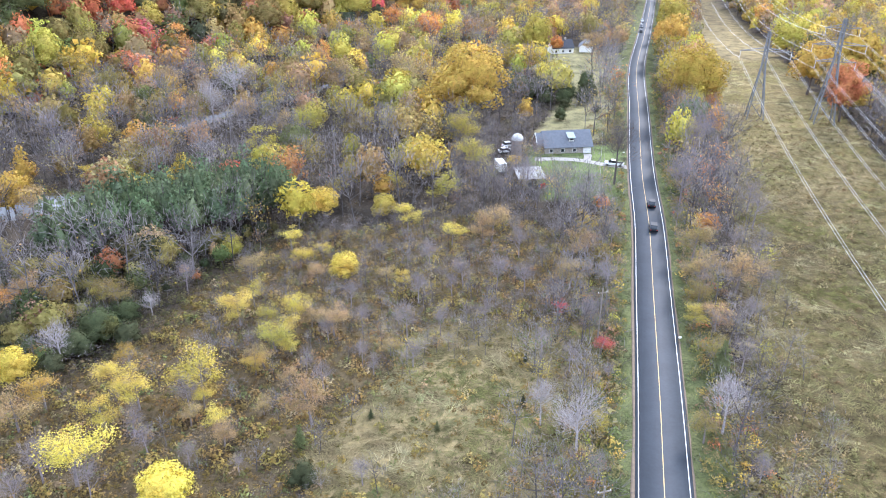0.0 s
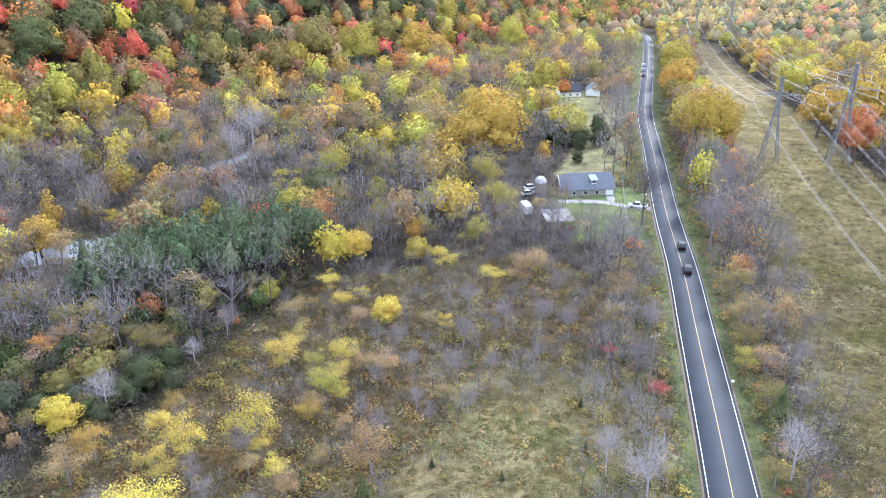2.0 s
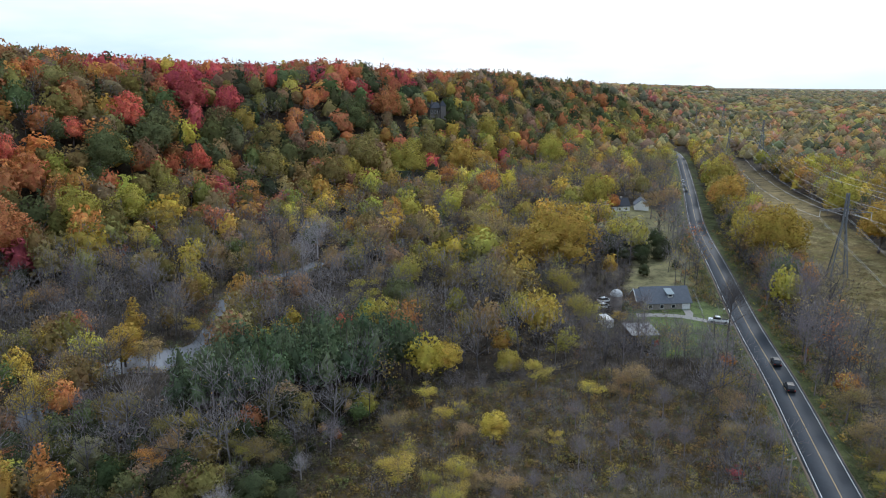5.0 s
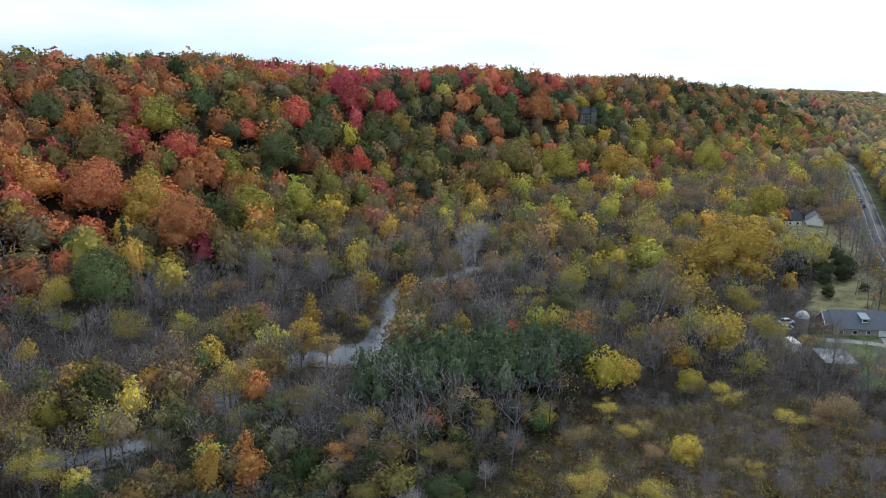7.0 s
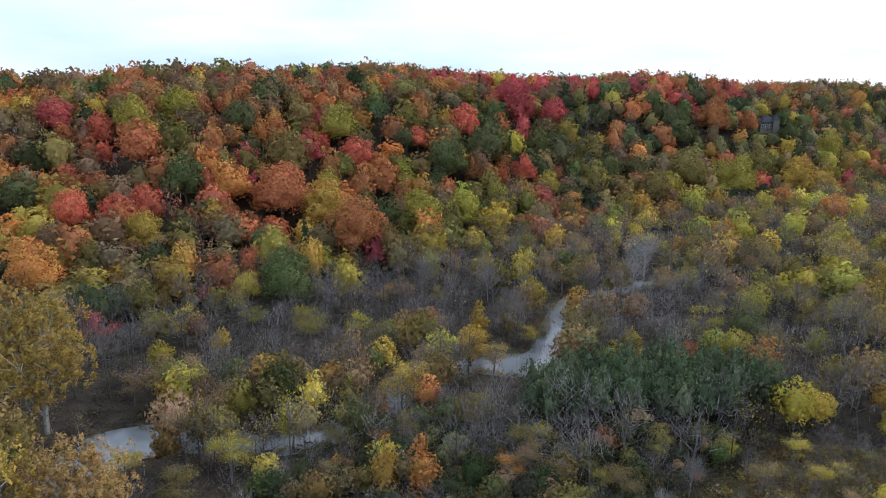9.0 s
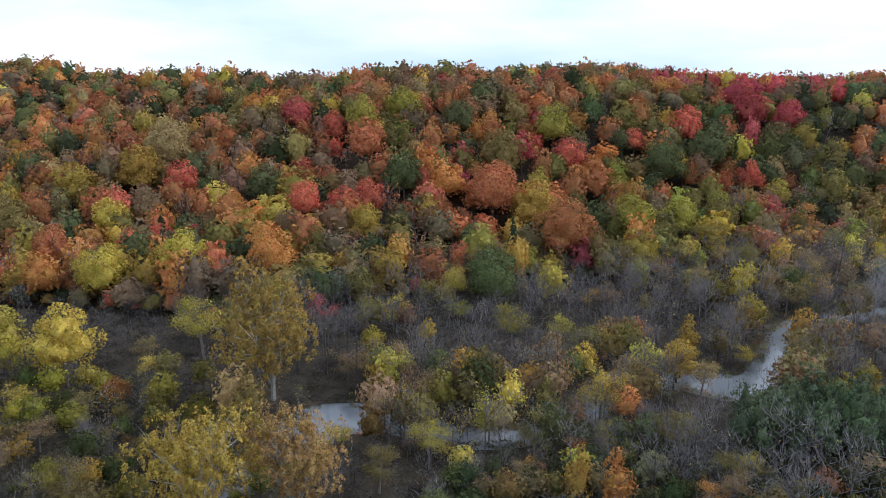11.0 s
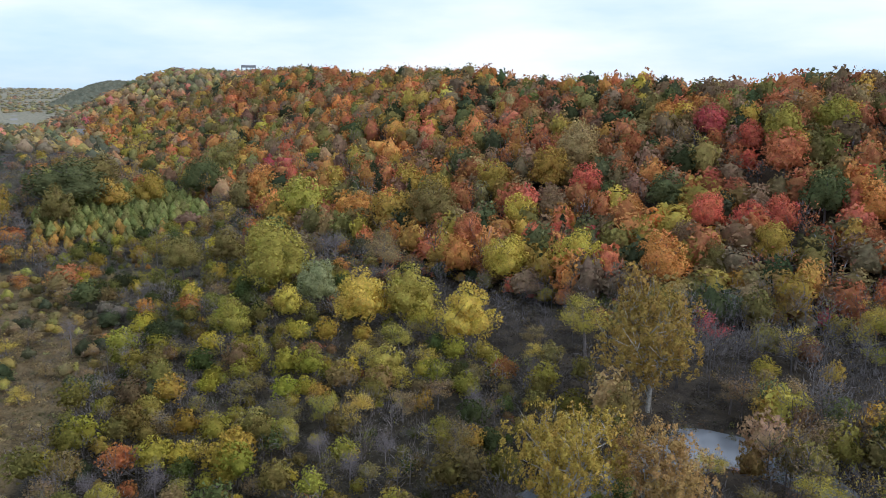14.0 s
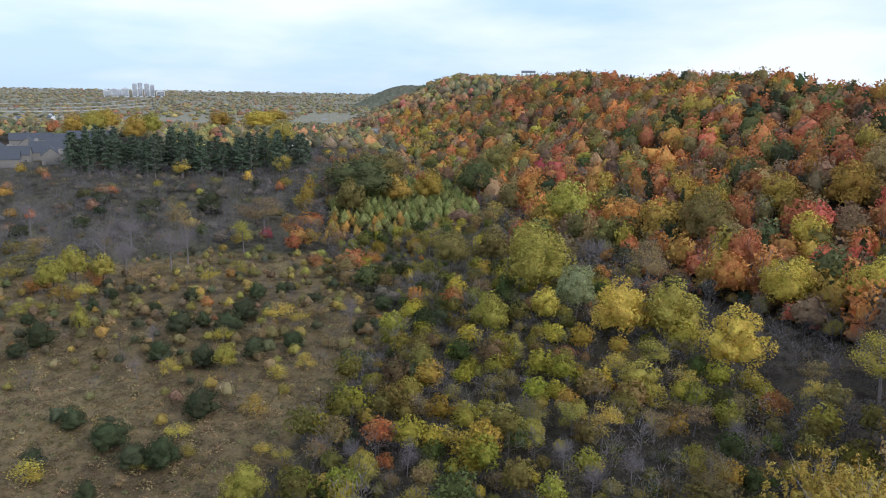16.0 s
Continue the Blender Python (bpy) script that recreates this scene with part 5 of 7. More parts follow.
def valley_forest():
    """Bottomland woods: grey bare trees among yellow ones."""
    w = Wood()

    def keep(x, y):
        z = zones(x, y)
        d = np.hypot(x + 30, y)
        strip = (z["road"] < 21) & (y > 50)
        return ~z["hill"] & (z["road"] > 8.5) & (z["river"] > 6.2) & ~(open_ground(z) & ~(strip & ~z["lawn"] & ~z["corridor"])) & (d > 60) & (d < 620) & ((y > 64) | (x < -215)) & (x > -330) & ~((x > 12) & (x < 62) & (y > 168) & (y < 232))

    x, y, rng = scatter((-330, 40, 360, 620), 6.9, 5, keep)
    k = clear(x, y) & (rng.random(len(x)) < 0.92)
    x, y = x[k], y[k]
    n = len(x)
    a, b = patches(x, y, 30, 4), patches(x, y, 19, 6)
    # pale yellow trees farther up the valley, weighted up to carry a sunlit patch too
    far = np.clip((y - 225) / 80, 0, 1) * ease((x + 120) / 70)
    right = along(CORRIDOR[:7], x, y)[0] < -30
    road = (np.abs(along(ROAD, x, y)[0]) < 22) & (y < 240)
    one = 0 * a
    wt = np.stack([one, one + 0.004, one + 0.03, 0.02 + 0.05 * far, 0.15 + 0.3 * b + 0.9 * right, 0.10 + 0.2 * a + 1.0 * far, 0.25 * b + 1.1 * far, (0.8 * a + 0.5) * (1 - 0.75 * far), 0.25 - 0.15 * far, 0.07 - 0.05 * far, 0.5 * b + 0.25 + 1.2 * far, 0.25 - 0.15 * far], 1)
    grove = ease((x + 62) / 25) * ease((30 - x) / 12) * ease((y - 156) / 14) * ease((266 - y) / 20)
    wt[:, 5] += 0.45 * grove
    wt[:, 6] += 1.1 * grove
    c, k = pick(wt, n, rng)
    bare = rng.random(n) < np.clip(0.78 - 0.42 * grove - 0.50 * far - 0.42 * right + 0.6 * (b - 0.5) + 0.2 * road + 0.7 * inside(CLEARING, x, y) + 0.35 * ((x < -120) & (y < 125)), 0.05, 0.92)
    some = ~bare & ((rng.random(n) < 0.62) | inside(CLEARING, x, y))
    full = ~bare & ~some
    z = height(x, y)
    tall = rng.uniform(8, 17.5, n) * np.where(road & (y < 140), 0.7, 1) * np.where((y < 110) & (x < -55), 0.62, 1)
    wide = tall * rng.uniform(0.85, 1.2, n)
    bark = bark_of(n, rng, HAZE)
    near = np.hypot(x + 30, y) < 235
    for m, forms in ((bare & near, MID_BARE), (some & near, MID_SPARSE), (full & near, MID_ROUND), (bare & ~near, FAR_BARE), (some & ~near, FAR_SPARSE), (full & ~near, FAR_ROUND)):
        w.add(forms, x[m], y[m], z[m], tall[m], wide[m], c[m], bark[m], rng)
    # slender trees about the farmyard
    def yard(x, y):
        free = np.all([np.hypot(x - a, y - b) > r for a, b, r in ((27, 187, 5.6), (26.2, 211.5, 3.4), (24.6, 219.4, 3.4), (23, 213.6, 3.2), (20, 197.5, 3.4))], axis=0)
        return free & ~((y > 201) & (y < 210) & (x > 28)) & ~((x > 31.5) & (y > 186))

    x, y, rng = scatter((6, 166, 42, 234), 4.0, 37, yard)
    n = len(x)
    c, k = pick([0, 0, 0.05, 0.03, 0.2, 0.2, 0.3, 0.5, 0, 0, 0.4, 0.4], n, rng)
    tall = rng.uniform(6, 11, n)
    kind = rng.random(n)
    for m, forms in ((kind < 0.7, MID_BARE), (kind >= 0.7, MID_SPARSE)):
        w.add(forms, x[m], y[m], height(x, y)[m], tall[m], tall[m] * 0.8, c[m], bark_of(n, rng, HAZE)[m], rng)
    # taller trees between the road and the power line
    x, y, rng = scatter((50, 150, 230, 640), 7.0, 35, lambda x, y: (along(ROAD, x, y)[0] < -9.5) & (along(ROAD, x, y)[0] > -26) & ~inside(CORRIDOR, x, y))
    k = clear(x, y, 0.6)
    x, y = x[k], y[k]
    n = len(x)
    c, k = pick([0, 0, 0.06, 0.2, 0.5, 0.4, 0.35, 0.4, 0.1, 0, 0.25, 0.1], n, rng)
    tall = rng.uniform(12, 18, n)
    kind = rng.random(n) - 0.5 * ease((230 - y) / 60)
    for m, forms in ((kind < 0.15, MID_BARE), ((kind >= 0.15) & (kind < 0.5), MID_SPARSE), (kind >= 0.5, MID_ROUND)):
        w.add(forms, x[m], y[m], height(x, y)[m], tall[m], tall[m] * 0.85, c[m], bark_of(n, rng, HAZE)[m], rng)
    # grey trees in a close row on both sides of the road
    def verge(x, y):
        d = along(ROAD, x, y)[0]
        return ((d < -8) & (d > -23) | (d > 8.5) & (d < 19) & (y < 168)) & ~inside(LAWN, x, y) & (np.hypot(x, y) > 62)

    x, y, rng = scatter((10, 55, 130, 330), 4.6, 53, verge)
    k = clear(x, y, 0.35) & (rng.random(len(x)) < 0.45 + 0.5 * patches(x, y, 11, 4))
    x, y = x[k], y[k]
    n = len(x)
    c, k = pick([0.01, 0.01, 0.06, 0.05, 0.25, 0.2, 0.2, 0.4, 0.05, 0, 0.5, 0.2], n, rng)
    tall = rng.uniform(5.5, 10.5, n) * (0.8 + 0.35 * ease((y - 90) / 90))
    kind = rng.random(n)
    for m, forms in ((kind < 0.72, MID_BARE), (kind >= 0.72, MID_SPARSE)):
        w.add(forms, x[m], y[m], height(x, y)[m], tall[m], tall[m] * 0.9, c[m], bark_of(n, rng, HAZE)[m], rng)
    # banks of the river, with a few open reaches
    x, y, rng = scatter((-190, 85, 0, 320), 3.9, 25, lambda x, y: (bank(x, y)[0] < 10) & (bank(x, y)[0] > -0.6) & (along(TOE, x, y)[0] < 6))
    where = bank(x, y)[1]
    open_reach = np.any([np.abs(where - u) < w for u, w in ((3.7, 0.6), (8.9, 0.25), (13.6, 0.8), (17.2, 0.7), (19.3, 0.5))], axis=0)
    k = clear(x, y, 0.5) & (rng.random(len(x)) < np.where(open_reach, 0.3, 0.92))
    x, y, open_reach = x[k], y[k], open_reach[k]
    n = len(x)
    c, k = pick([0, 0, 0.06, 0.04, 0.2, 0.2, 0.25, 0.9, 0.25, 0.05, 0.35, 0.3], n, rng)
    tall = rng.uniform(8, 15, n) * np.where(open_reach, 0.6, 1)
    kind = rng.random(n) + 0.25 * ~open_reach
    for m, forms in ((kind < 0.3, MID_BARE), ((kind >= 0.3) & (kind < 0.75), MID_SPARSE), (kind >= 0.75, MID_ROUND)):
        w.add(forms, x[m], y[m], height(x, y)[m], tall[m], tall[m] * 0.95, c[m], bark_of(n, rng, HAZE)[m], rng)
    w.done("valley_woods", "grey leafless trees mixed with yellow and olive ones in the valley", "forest")


valley_forest()


def undergrowth():
    """Grey and olive shrubs below the valley's trees and along the road."""
    w = Wood()

    def keep(x, y):
        z = zones(x, y)
        d = np.hypot(x + 30, y)
        return ~(z["hill"] & (along(TOE, x, y)[0] > 12)) & (z["road"] > 6.2) & (z["river"] > 5) & (d > 60) & (d < 340) & ((y > 60) | (x < -60)) & ~(z["lawn"] | z["far_field"] | z["clearing"]) \
            & (~(z["corridor"] | z["field"]) | (z["road"] < 17)) & (x > -330) & (y > -20)

    x, y, rng = scatter((-330, -20, 330, 340), 3.9, 15, keep)
    n = len(x)
    low = np.where(np.any([inside(q, x, y) for q in OPEN_BANKS], axis=0), 0.4, 1.0)
    a = patches(x, y, 13, 2)
    verge = np.abs(along(ROAD, x, y)[0]) < 16
    grey, olive, lit = np.array((0.086, 0.075, 0.068)), np.array((0.09, 0.078, 0.034)), np.array((0.18, 0.13, 0.06))
    c = grey + (olive - grey) * (a * rng.random(n))[:, None] + (lit - grey) * (rng.random(n) < 0.15)[:, None] * 0.6
    c = np.where(verge[:, None], np.array((0.20, 0.175, 0.075)) + (a[:, None] - 0.5) * (0.10, 0.05, 0.05), c) * rng.uniform(0.7, 1.3, (n, 1))
    tall = rng.uniform(1.3, 3.6, n) * np.where(verge, 0.8, 1) * low
    wide = tall * rng.uniform(1.4, 2.3, n)
    z = height(x, y) - 0.25
    near = np.hypot(x + 30, y) < 225
    for m, forms in ((near & ~verge, BUSH), (~near & ~verge, LOW), (verge & (rng.random(n) < 0.5), BUSH), (verge, WEED)):
        w.add(forms, x[m], y[m], z[m], tall[m], wide[m], c[m], bark_of(n, rng, HAZE)[m], rng)
    # brush leaning over the water's edge
    x, y, rng = scatter((-180, 40, -20, 330), 1.8, 57, lambda x, y: (bank(x, y)[0] > -1.4) & (bank(x, y)[0] < 2.6))
    n = len(x)
    c, k = pick([0, 0.01, 0.06, 0.02, 0.1, 0.06, 0.15, 0.8, 0.3, 0.3, 0.3, 0.8], n, rng)
    tall = rng.uniform(0.7, 2.4, n) * (0.7 + 0.7 * patches(x, y, 5, 2))
    w.add(BUSH + SHRUB, x, y, np.maximum(height(x, y), -1.0) - 0.1, tall, tall * rng.uniform(1.2, 2.0, n), c * 0.75, bark_of(n, rng, HAZE), rng)
    # shrubs along the road
    x, y, rng = scatter((0, 40, 120, 330), 1.75, 16, lambda x, y: (np.abs(along(ROAD, x, y)[0]) > 5.4) & (np.abs(along(ROAD, x, y)[0]) < 13 + 4 * np.sin(y / 9)) & ~zones(x, y)["lawn"])
    k = rng.random(len(x)) < np.clip(1.5 - (np.abs(along(ROAD, x, y)[0]) - 5) / 9, 0.25, 0.95)
    x, y = x[k], y[k]
    n = len(x)
    c, k = pick([0.01, 0.01, 0.06, 0.02, 0.08, 0.1, 0.25, 1.0, 0.5, 0.12, 0.15, 0.3], n, rng)
    away = np.clip((np.abs(along(ROAD, x, y)[0]) - 4.6) / 2.2, 0.4, 1)
    tall = rng.uniform(1.1, 2.9, n) * away
    wide = (0.9 + 0.8 * tall) * rng.uniform(0.9, 1.4, n)
    some = rng.random(n) < 0.3
    for m, forms in ((some, BUSH), (~some, SHRUB)):
        w.add(forms, x[m], y[m], height(x, y)[m] - 0.1, tall[m], wide[m], c[m], bark_of(n, rng, HAZE)[m], rng)
    w.done("undergrowth", "grey-brown and olive undergrowth on the valley floor", "undergrowth")


undergrowth()


def evergreen_stand():
    w = Wood()
    x, y, rng = scatter((-100, 120, -20, 185), 3.6, 8, lambda x, y: inside(EVERGREENS, x, y))
    k = clear(x, y, 0.5)
    x, y = x[k], y[k]
    n = len(x)
    c = np.array(SAGE) * (0.80, 0.90, 0.75) * rng.uniform(0.75, 1.25, (n, 1)) * rng.uniform(0.92, 1.08, (n, 3))
    tall = rng.uniform(11.5, 17.5, n)
    w.add(PINE, x, y, height(x, y), tall, tall * rng.uniform(0.75, 1.0, n), c, bark_of(n, rng), rng)
    w.done("evergreen_stand", "dense stand of soft grey-green trees beside the meadow", "trees")


evergreen_stand()


EDGE = [(-116, 84), (-74, 91), (-61, 101), (-53, 110), (-50, 124), (-46, 131), (-40, 142), (-33, 152), (-30, 159), (-45, 149), (-66, 137), (-90, 135), (-114, 126)]


def field_edge():
    """Small trees, dark shrubs and grey brush along the meadow's edge."""
    w = Wood()
    x, y, rng = scatter((-120, 80, -28, 162), 3.5, 51, lambda x, y: inside(EDGE, x, y) & (bank(x, y)[0] > 2))
    k = clear(x, y, 0.45)
    x, y = x[k], y[k]
    n = len(x)
    front = np.abs(along(EDGE[1:9], x, y)[0]) < 6
    c, k = pick([0.01, 0.01, 0.08, 0.03, 0.06, 0.03, 0.10, 0.45, 0.8, 1.8, 0.03, 0.25], n, rng)
    kind = rng.random(n)
    tall = rng.uniform(4.2, 9.0, n) * np.where(front, 0.62, 1)
    z, bark = height(x, y), bark_of(n, rng, HAZE)
    for m, forms in ((kind < 0.2, MID_BARE), ((kind >= 0.2) & (kind < 0.28), MID_SPARSE), ((kind >= 0.28) & (kind < 0.78), MID_ROUND), (kind >= 0.78, PINE)):
        w.add(forms, x[m], y[m], z[m], tall[m], tall[m] * rng.uniform(0.95, 1.3, n)[m], c[m] * (0.7 if forms is PINE else 1.0), bark[m], rng)
    w.done("field_edge_trees", "small olive, dark green and grey trees edging the meadow", "trees")


field_edge()


def thicket():
    """Low trees and shrubs between the rough pasture and the river."""
    w = Wood()
    x, y, rng = scatter((-430, -60, -60, 100), 4.0, 9, lambda x, y: inside(SHRUBLAND, x, y) & (np.hypot(x + 45, y - 5) > 50))
    k = clear(x, y)
    x, y = x[k], y[k]
    n = len(x)
    a, b = patches(x, y, 20, 3), patches(x, y, 13, 5)
    c, k = pick(np.stack([0 * a, 0 * a, 0.05 + 0 * a, 0.05 + 0 * a, 0.35 * b, 0.55 * a, 1.1 * a + 0.5, 1.0 * b + 0.4, 0.4 * a + 0.2, 0.12 + 0 * a, 0.35 * b, 0.25 + 0 * a], 1), n, rng)
    c = c * (0.80, 0.83, 0.66)
    tall = 2.8 + 7.2 * rng.random(n) ** 1.7
    kind = rng.random(n) - 0.5 * ease((along(TOE, x, y)[0] + 45) / 30)
    z = height(x, y)
    bark = bark_of(n, rng, (0.24, 0.21, 0.20))
    for m, forms in ((kind < 0.22, MID_BARE), ((kind >= 0.22) & (kind < 0.46), MID_SPARSE), (kind >= 0.46, MID_ROUND)):
        w.add(forms, x[m], y[m], z[m], tall[m], tall[m] * 1.2, c[m], bark[m], rng)
    w.done("thicket", "olive and yellow thicket of small trees and grey shrubs", "shrubs")


thicket()


def plantation():
    """Rows of young green poplars."""
    w = Wood()
    x, y, rng = scatter((-570, -70, -360, 30), 5.6, 19, lambda x, y: inside(PLANTATION, x, y))
    n = len(x)
    edge = np.clip((-x - 365) / 60, 0, 1)
    c = np.where((rng.random(n) < edge)[:, None], (0.25, 0.255, 0.085), (0.42, 0.26, 0.07)) * rng.uniform(0.75, 1.25, (n, 1)) * rng.uniform(0.92, 1.08, (n, 3))
    tall = rng.uniform(7, 11, n) * (0.75 + 0.35 * edge)
    w.add(POPLAR, x, y, height(x, y), tall, tall * rng.uniform(1.0, 1.3, n), c, bark_of(n, rng), rng)
    w.done("poplar_plantation", "rows of young grey-green poplars turning orange at the edge", "trees")


plantation()


def rough_slope():
    """Grey scrub and mixed trees on the rise behind the rough pasture."""
    w = Wood()

    def keep(x, y):
        z = zones(x, y)
        return ~z["hill"] & ~open_ground(z) & (x < -270) & (x > -640) & (y > -420) & (y < 80) & ~inside(HOUSING, x, y)

    x, y, rng = scatter((-640, -420, -270, 80), 6.3, 23, keep)
    k = clear(x, y)
    x, y = x[k], y[k]
    n = len(x)
    a, b = patches(x, y, 26, 3), patches(x, y, 17, 8)
    scrub = ease((-y - 60) / 50)
    c, k = pick(np.stack([0.01 + 0 * a, 0.03 + 0 * a, 0.12 + 0 * a, 0.3 * (1 - scrub), 0.5 * b, 0.2 * a, 0.3 * a, 0.9 * b + 0.3, 0.4 * a + 0.2, 0.15 + 0 * a, 0.4 * b, 0.4 + 0 * a], 1), n, rng)
    bare = rng.random(n) < 0.35 + 0.55 * scrub
    tall = rng.uniform(5, 9, n) + 5 * (1 - scrub) * rng.random(n)
    z = height(x, y)
    bark = bark_of(n, rng, HAZE)
    for m, forms in ((bare, FAR_BARE), (~bare, FAR_ROUND[:4] + FAR_SPARSE)):
        w.add(forms, x[m], y[m], z[m], tall[m], tall[m] * rng.uniform(1.1, 1.8, n)[m], c[m], bark[m], rng)
    # rounded bushes between the trees
    x, y, rng = scatter((-560, -330, -270, 80), 6.4, 29, lambda x, y: keep(x, y) & (np.hypot(x + 45, y) < 540))
    k = rng.random(len(x)) < 0.55
    x, y = x[k], y[k]
    n = len(x)
    c, k = pick([0, 0, 0.02, 0.02, 0.05, 0.05, 0.15, 0.8, 0.25, 0.2, 0.4, 0.6], n, rng)
    grey = patches(x, y, 19, 2)[:, None]
    c = c * (0.7 - 0.6 * grey) + np.array((0.19, 0.165, 0.16)) * (0.3 + 0.6 * grey)
    tall = rng.uniform(2.4, 6.0, n)
    w.add(FAR_SPARSE + BUSH[:2] + SHRUB[:2] + FAR_LITE[:3], x, y, height(x, y) - 0.2, tall, tall * rng.uniform(1.3, 2.0, n), c, bark_of(n, rng, HAZE), rng)
    w.done("scrub_slope", "grey leafless scrub with olive and orange trees on a rise", "shrubs")


rough_slope()


def meadow_brush():
    w = Wood()

    def keep(x, y):
        z = zones(x, y)
        west = (x < -25) & (x > -112) & (y > 45) & (y < 178) & (z["river"] > 9) & ~z["hill"] & ~z["evergreens"]
        return (z["field"] | z["far_field"] | west | (z["corridor"] & (y < 360))) & (z["road"] > 7) & (np.hypot(x + 20, y) > 60)

    def grassy(x, y):
        z = zones(x, y)
        return ((x > -12 + 6 * np.sin(y / 7)) & z["field"] & (y < 112 + 5 * np.sin(x / 5))) | z["corridor"] | ((z["road"] < 12) & (y > 50) & (y < 200))

    # weeds in the two fields
    for step, box, far in ((1.3, (-70, 50, 60, 175), False), (1.75, (-270, -190, -60, 0), True), (2.6, (-360, -190, -270, 0), True), (2.1, (60, 20, 150, 260), False)):
        x, y, rng = scatter(box, step, 11, lambda x, y: keep(x, y) & ~(grassy(x, y) & (np.random.default_rng(3).random(x.shape) < np.where(x > 38, 0.45, 0.72))))
        n = len(x)
        hue = patches(x, y, 9, 1)[:, None]
        c = np.array((0.275, 0.195, 0.115)) + hue * (0.02, 0.03, -0.02) if far else np.array((0.258, 0.172, 0.071)) + hue * (-0.055, -0.012, -0.022)
        c = np.where((rng.random(n) < 0.12)[:, None], (0.25, 0.20, 0.11), c)
        c = np.where((rng.random(n) < 0.16)[:, None], (0.15, 0.155, 0.065), c)
        c = np.where(((x > 38) & ~np.full(n, far))[:, None], (0.21, 0.172, 0.085), c)
        c = np.where((~inside(NEAR_FIELD, x, y) & (y > 45) & (x < 0))[:, None], (0.125, 0.115, 0.055), c)
        # random tone, and short plants darkened: shade between tall clumps put into the colour
        c = c * rng.uniform(0.7, 1.2, (n, 1)) * (0.45 + 1.05 * patches(x, y, 1.4, 9)[:, None]) * rng.uniform(0.92, 1.08, (n, 3))
        tall = rng.uniform(0.8, 1.5, n) * (0.4 + 1.25 * patches(x, y, 1.4, 9))
        w.add(GOLDENROD if far else WEED, x, y, height(x, y) - 0.12, tall, (0.75 + 0.55 * tall) * rng.uniform(1.1, 1.5, n), c, bark_of(n, rng, (0.16, 0.12, 0.075)), rng)
    # dry grass
    x, y, rng = scatter((-20, 50, 190, 360), 1.45, 12, lambda x, y: grassy(x, y) & (np.abs(along(ROAD, x, y)[0]) > 5) & (np.hypot(x, y) > 60))
    n = len(x)
    hue, pale = patches(x, y, 7, 1)[:, None], patches(x, y, 3.1, 5)[:, None]
    verge = np.abs(along(ROAD, x, y)[0]) < 9
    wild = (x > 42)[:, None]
    # corridor blades lighten with y, sunshine put into their colour
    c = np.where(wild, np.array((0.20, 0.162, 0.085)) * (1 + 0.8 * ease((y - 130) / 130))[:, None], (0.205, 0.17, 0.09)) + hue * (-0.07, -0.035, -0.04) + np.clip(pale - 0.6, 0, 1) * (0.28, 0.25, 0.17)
    c = np.where(verge[:, None], (0.13, 0.15, 0.06), c) * rng.uniform(0.65, 1.3, (n, 1))
    tall = rng.uniform(0.5, 1.0, n) * np.where(verge, 0.6, 1)
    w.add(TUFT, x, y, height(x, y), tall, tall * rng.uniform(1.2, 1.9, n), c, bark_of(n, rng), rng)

    # the meadow and scrub straight below
    x, y, rng = scatter((-130, -90, 60, 66), 2.3, 43, lambda x, y: (np.hypot(x + 20, y) < 62) & (np.abs(along(ROAD, x, y)[0]) > 6))
    n = len(x)
    hue = patches(x, y, 8, 1)[:, None]
    c = (np.array((0.29, 0.215, 0.11)) + hue * (-0.06, -0.01, -0.03)) * rng.uniform(0.6, 1.3, (n, 1))
    tall = rng.uniform(0.8, 1.6, n)
    w.add(GOLDENROD, x, y, height(x, y) - 0.1, tall, tall * rng.uniform(1.6, 2.4, n), c, bark_of(n, rng), rng)
    x, y, rng = scatter((-130, -90, 60, 66), 8.5, 44, lambda x, y: (np.hypot(x + 20, y) < 60) & (np.abs(along(ROAD, x, y)[0]) > 9))
    n = len(x)
    c, k = pick([0, 0, 0.02, 0.03, 0.15, 0.3, 0.2, 0.3, 0, 0, 0.4, 0.2], n, rng)
    tall = rng.uniform(2.5, 6, n)
    leafy = rng.random(n) < 0.4
    for m, forms in ((leafy, MID_SPARSE), (~leafy, MID_BARE)):
        w.add(forms, x[m], y[m], height(x, y)[m], tall[m], tall[m] * 1.1, c[m], bark_of(n, rng, HAZE)[m], rng)

    def saplings(x, y):
        z = zones(x, y)
        dense = ((y > 98 + 0.25 * x) & (x > -40)) | ((x > -40) & (x < -4)) | (patches(x, y, 6, 3) > 0.72)
        return z["field"] & dense & (np.hypot(x + 20, y) > 60) & (z["road"] > 9)

    x, y, rng = scatter((-70, 60, 60, 180), 2.9, 17, saplings)
    k = clear(x, y, 0.6) & (rng.random(len(x)) < np.where(y < 100, 0.28, 0.85))
    x, y = x[k], y[k]
    n = len(x)
    tall = rng.uniform(2.6, 6.0, n)
    c, k = pick([0, 0, 0.02, 0.02, 0.1, 0.15, 0.1, 0.3, 0, 0, 0.6, 0.3], n, rng)
    leafy = rng.random(n) < 0.16
    c = np.where((leafy & (rng.random(n) < 0.6))[:, None], np.array(YELLOW) * rng.uniform(0.8, 1.1, (n, 1)), c)
    for m, forms in ((leafy, MID_SPARSE), (~leafy, MID_BARE)):
        w.add(forms, x[m], y[m], height(x, y)[m], tall[m], tall[m] * 1.1, c[m], bark_of(n, rng, HAZE)[m], rng)
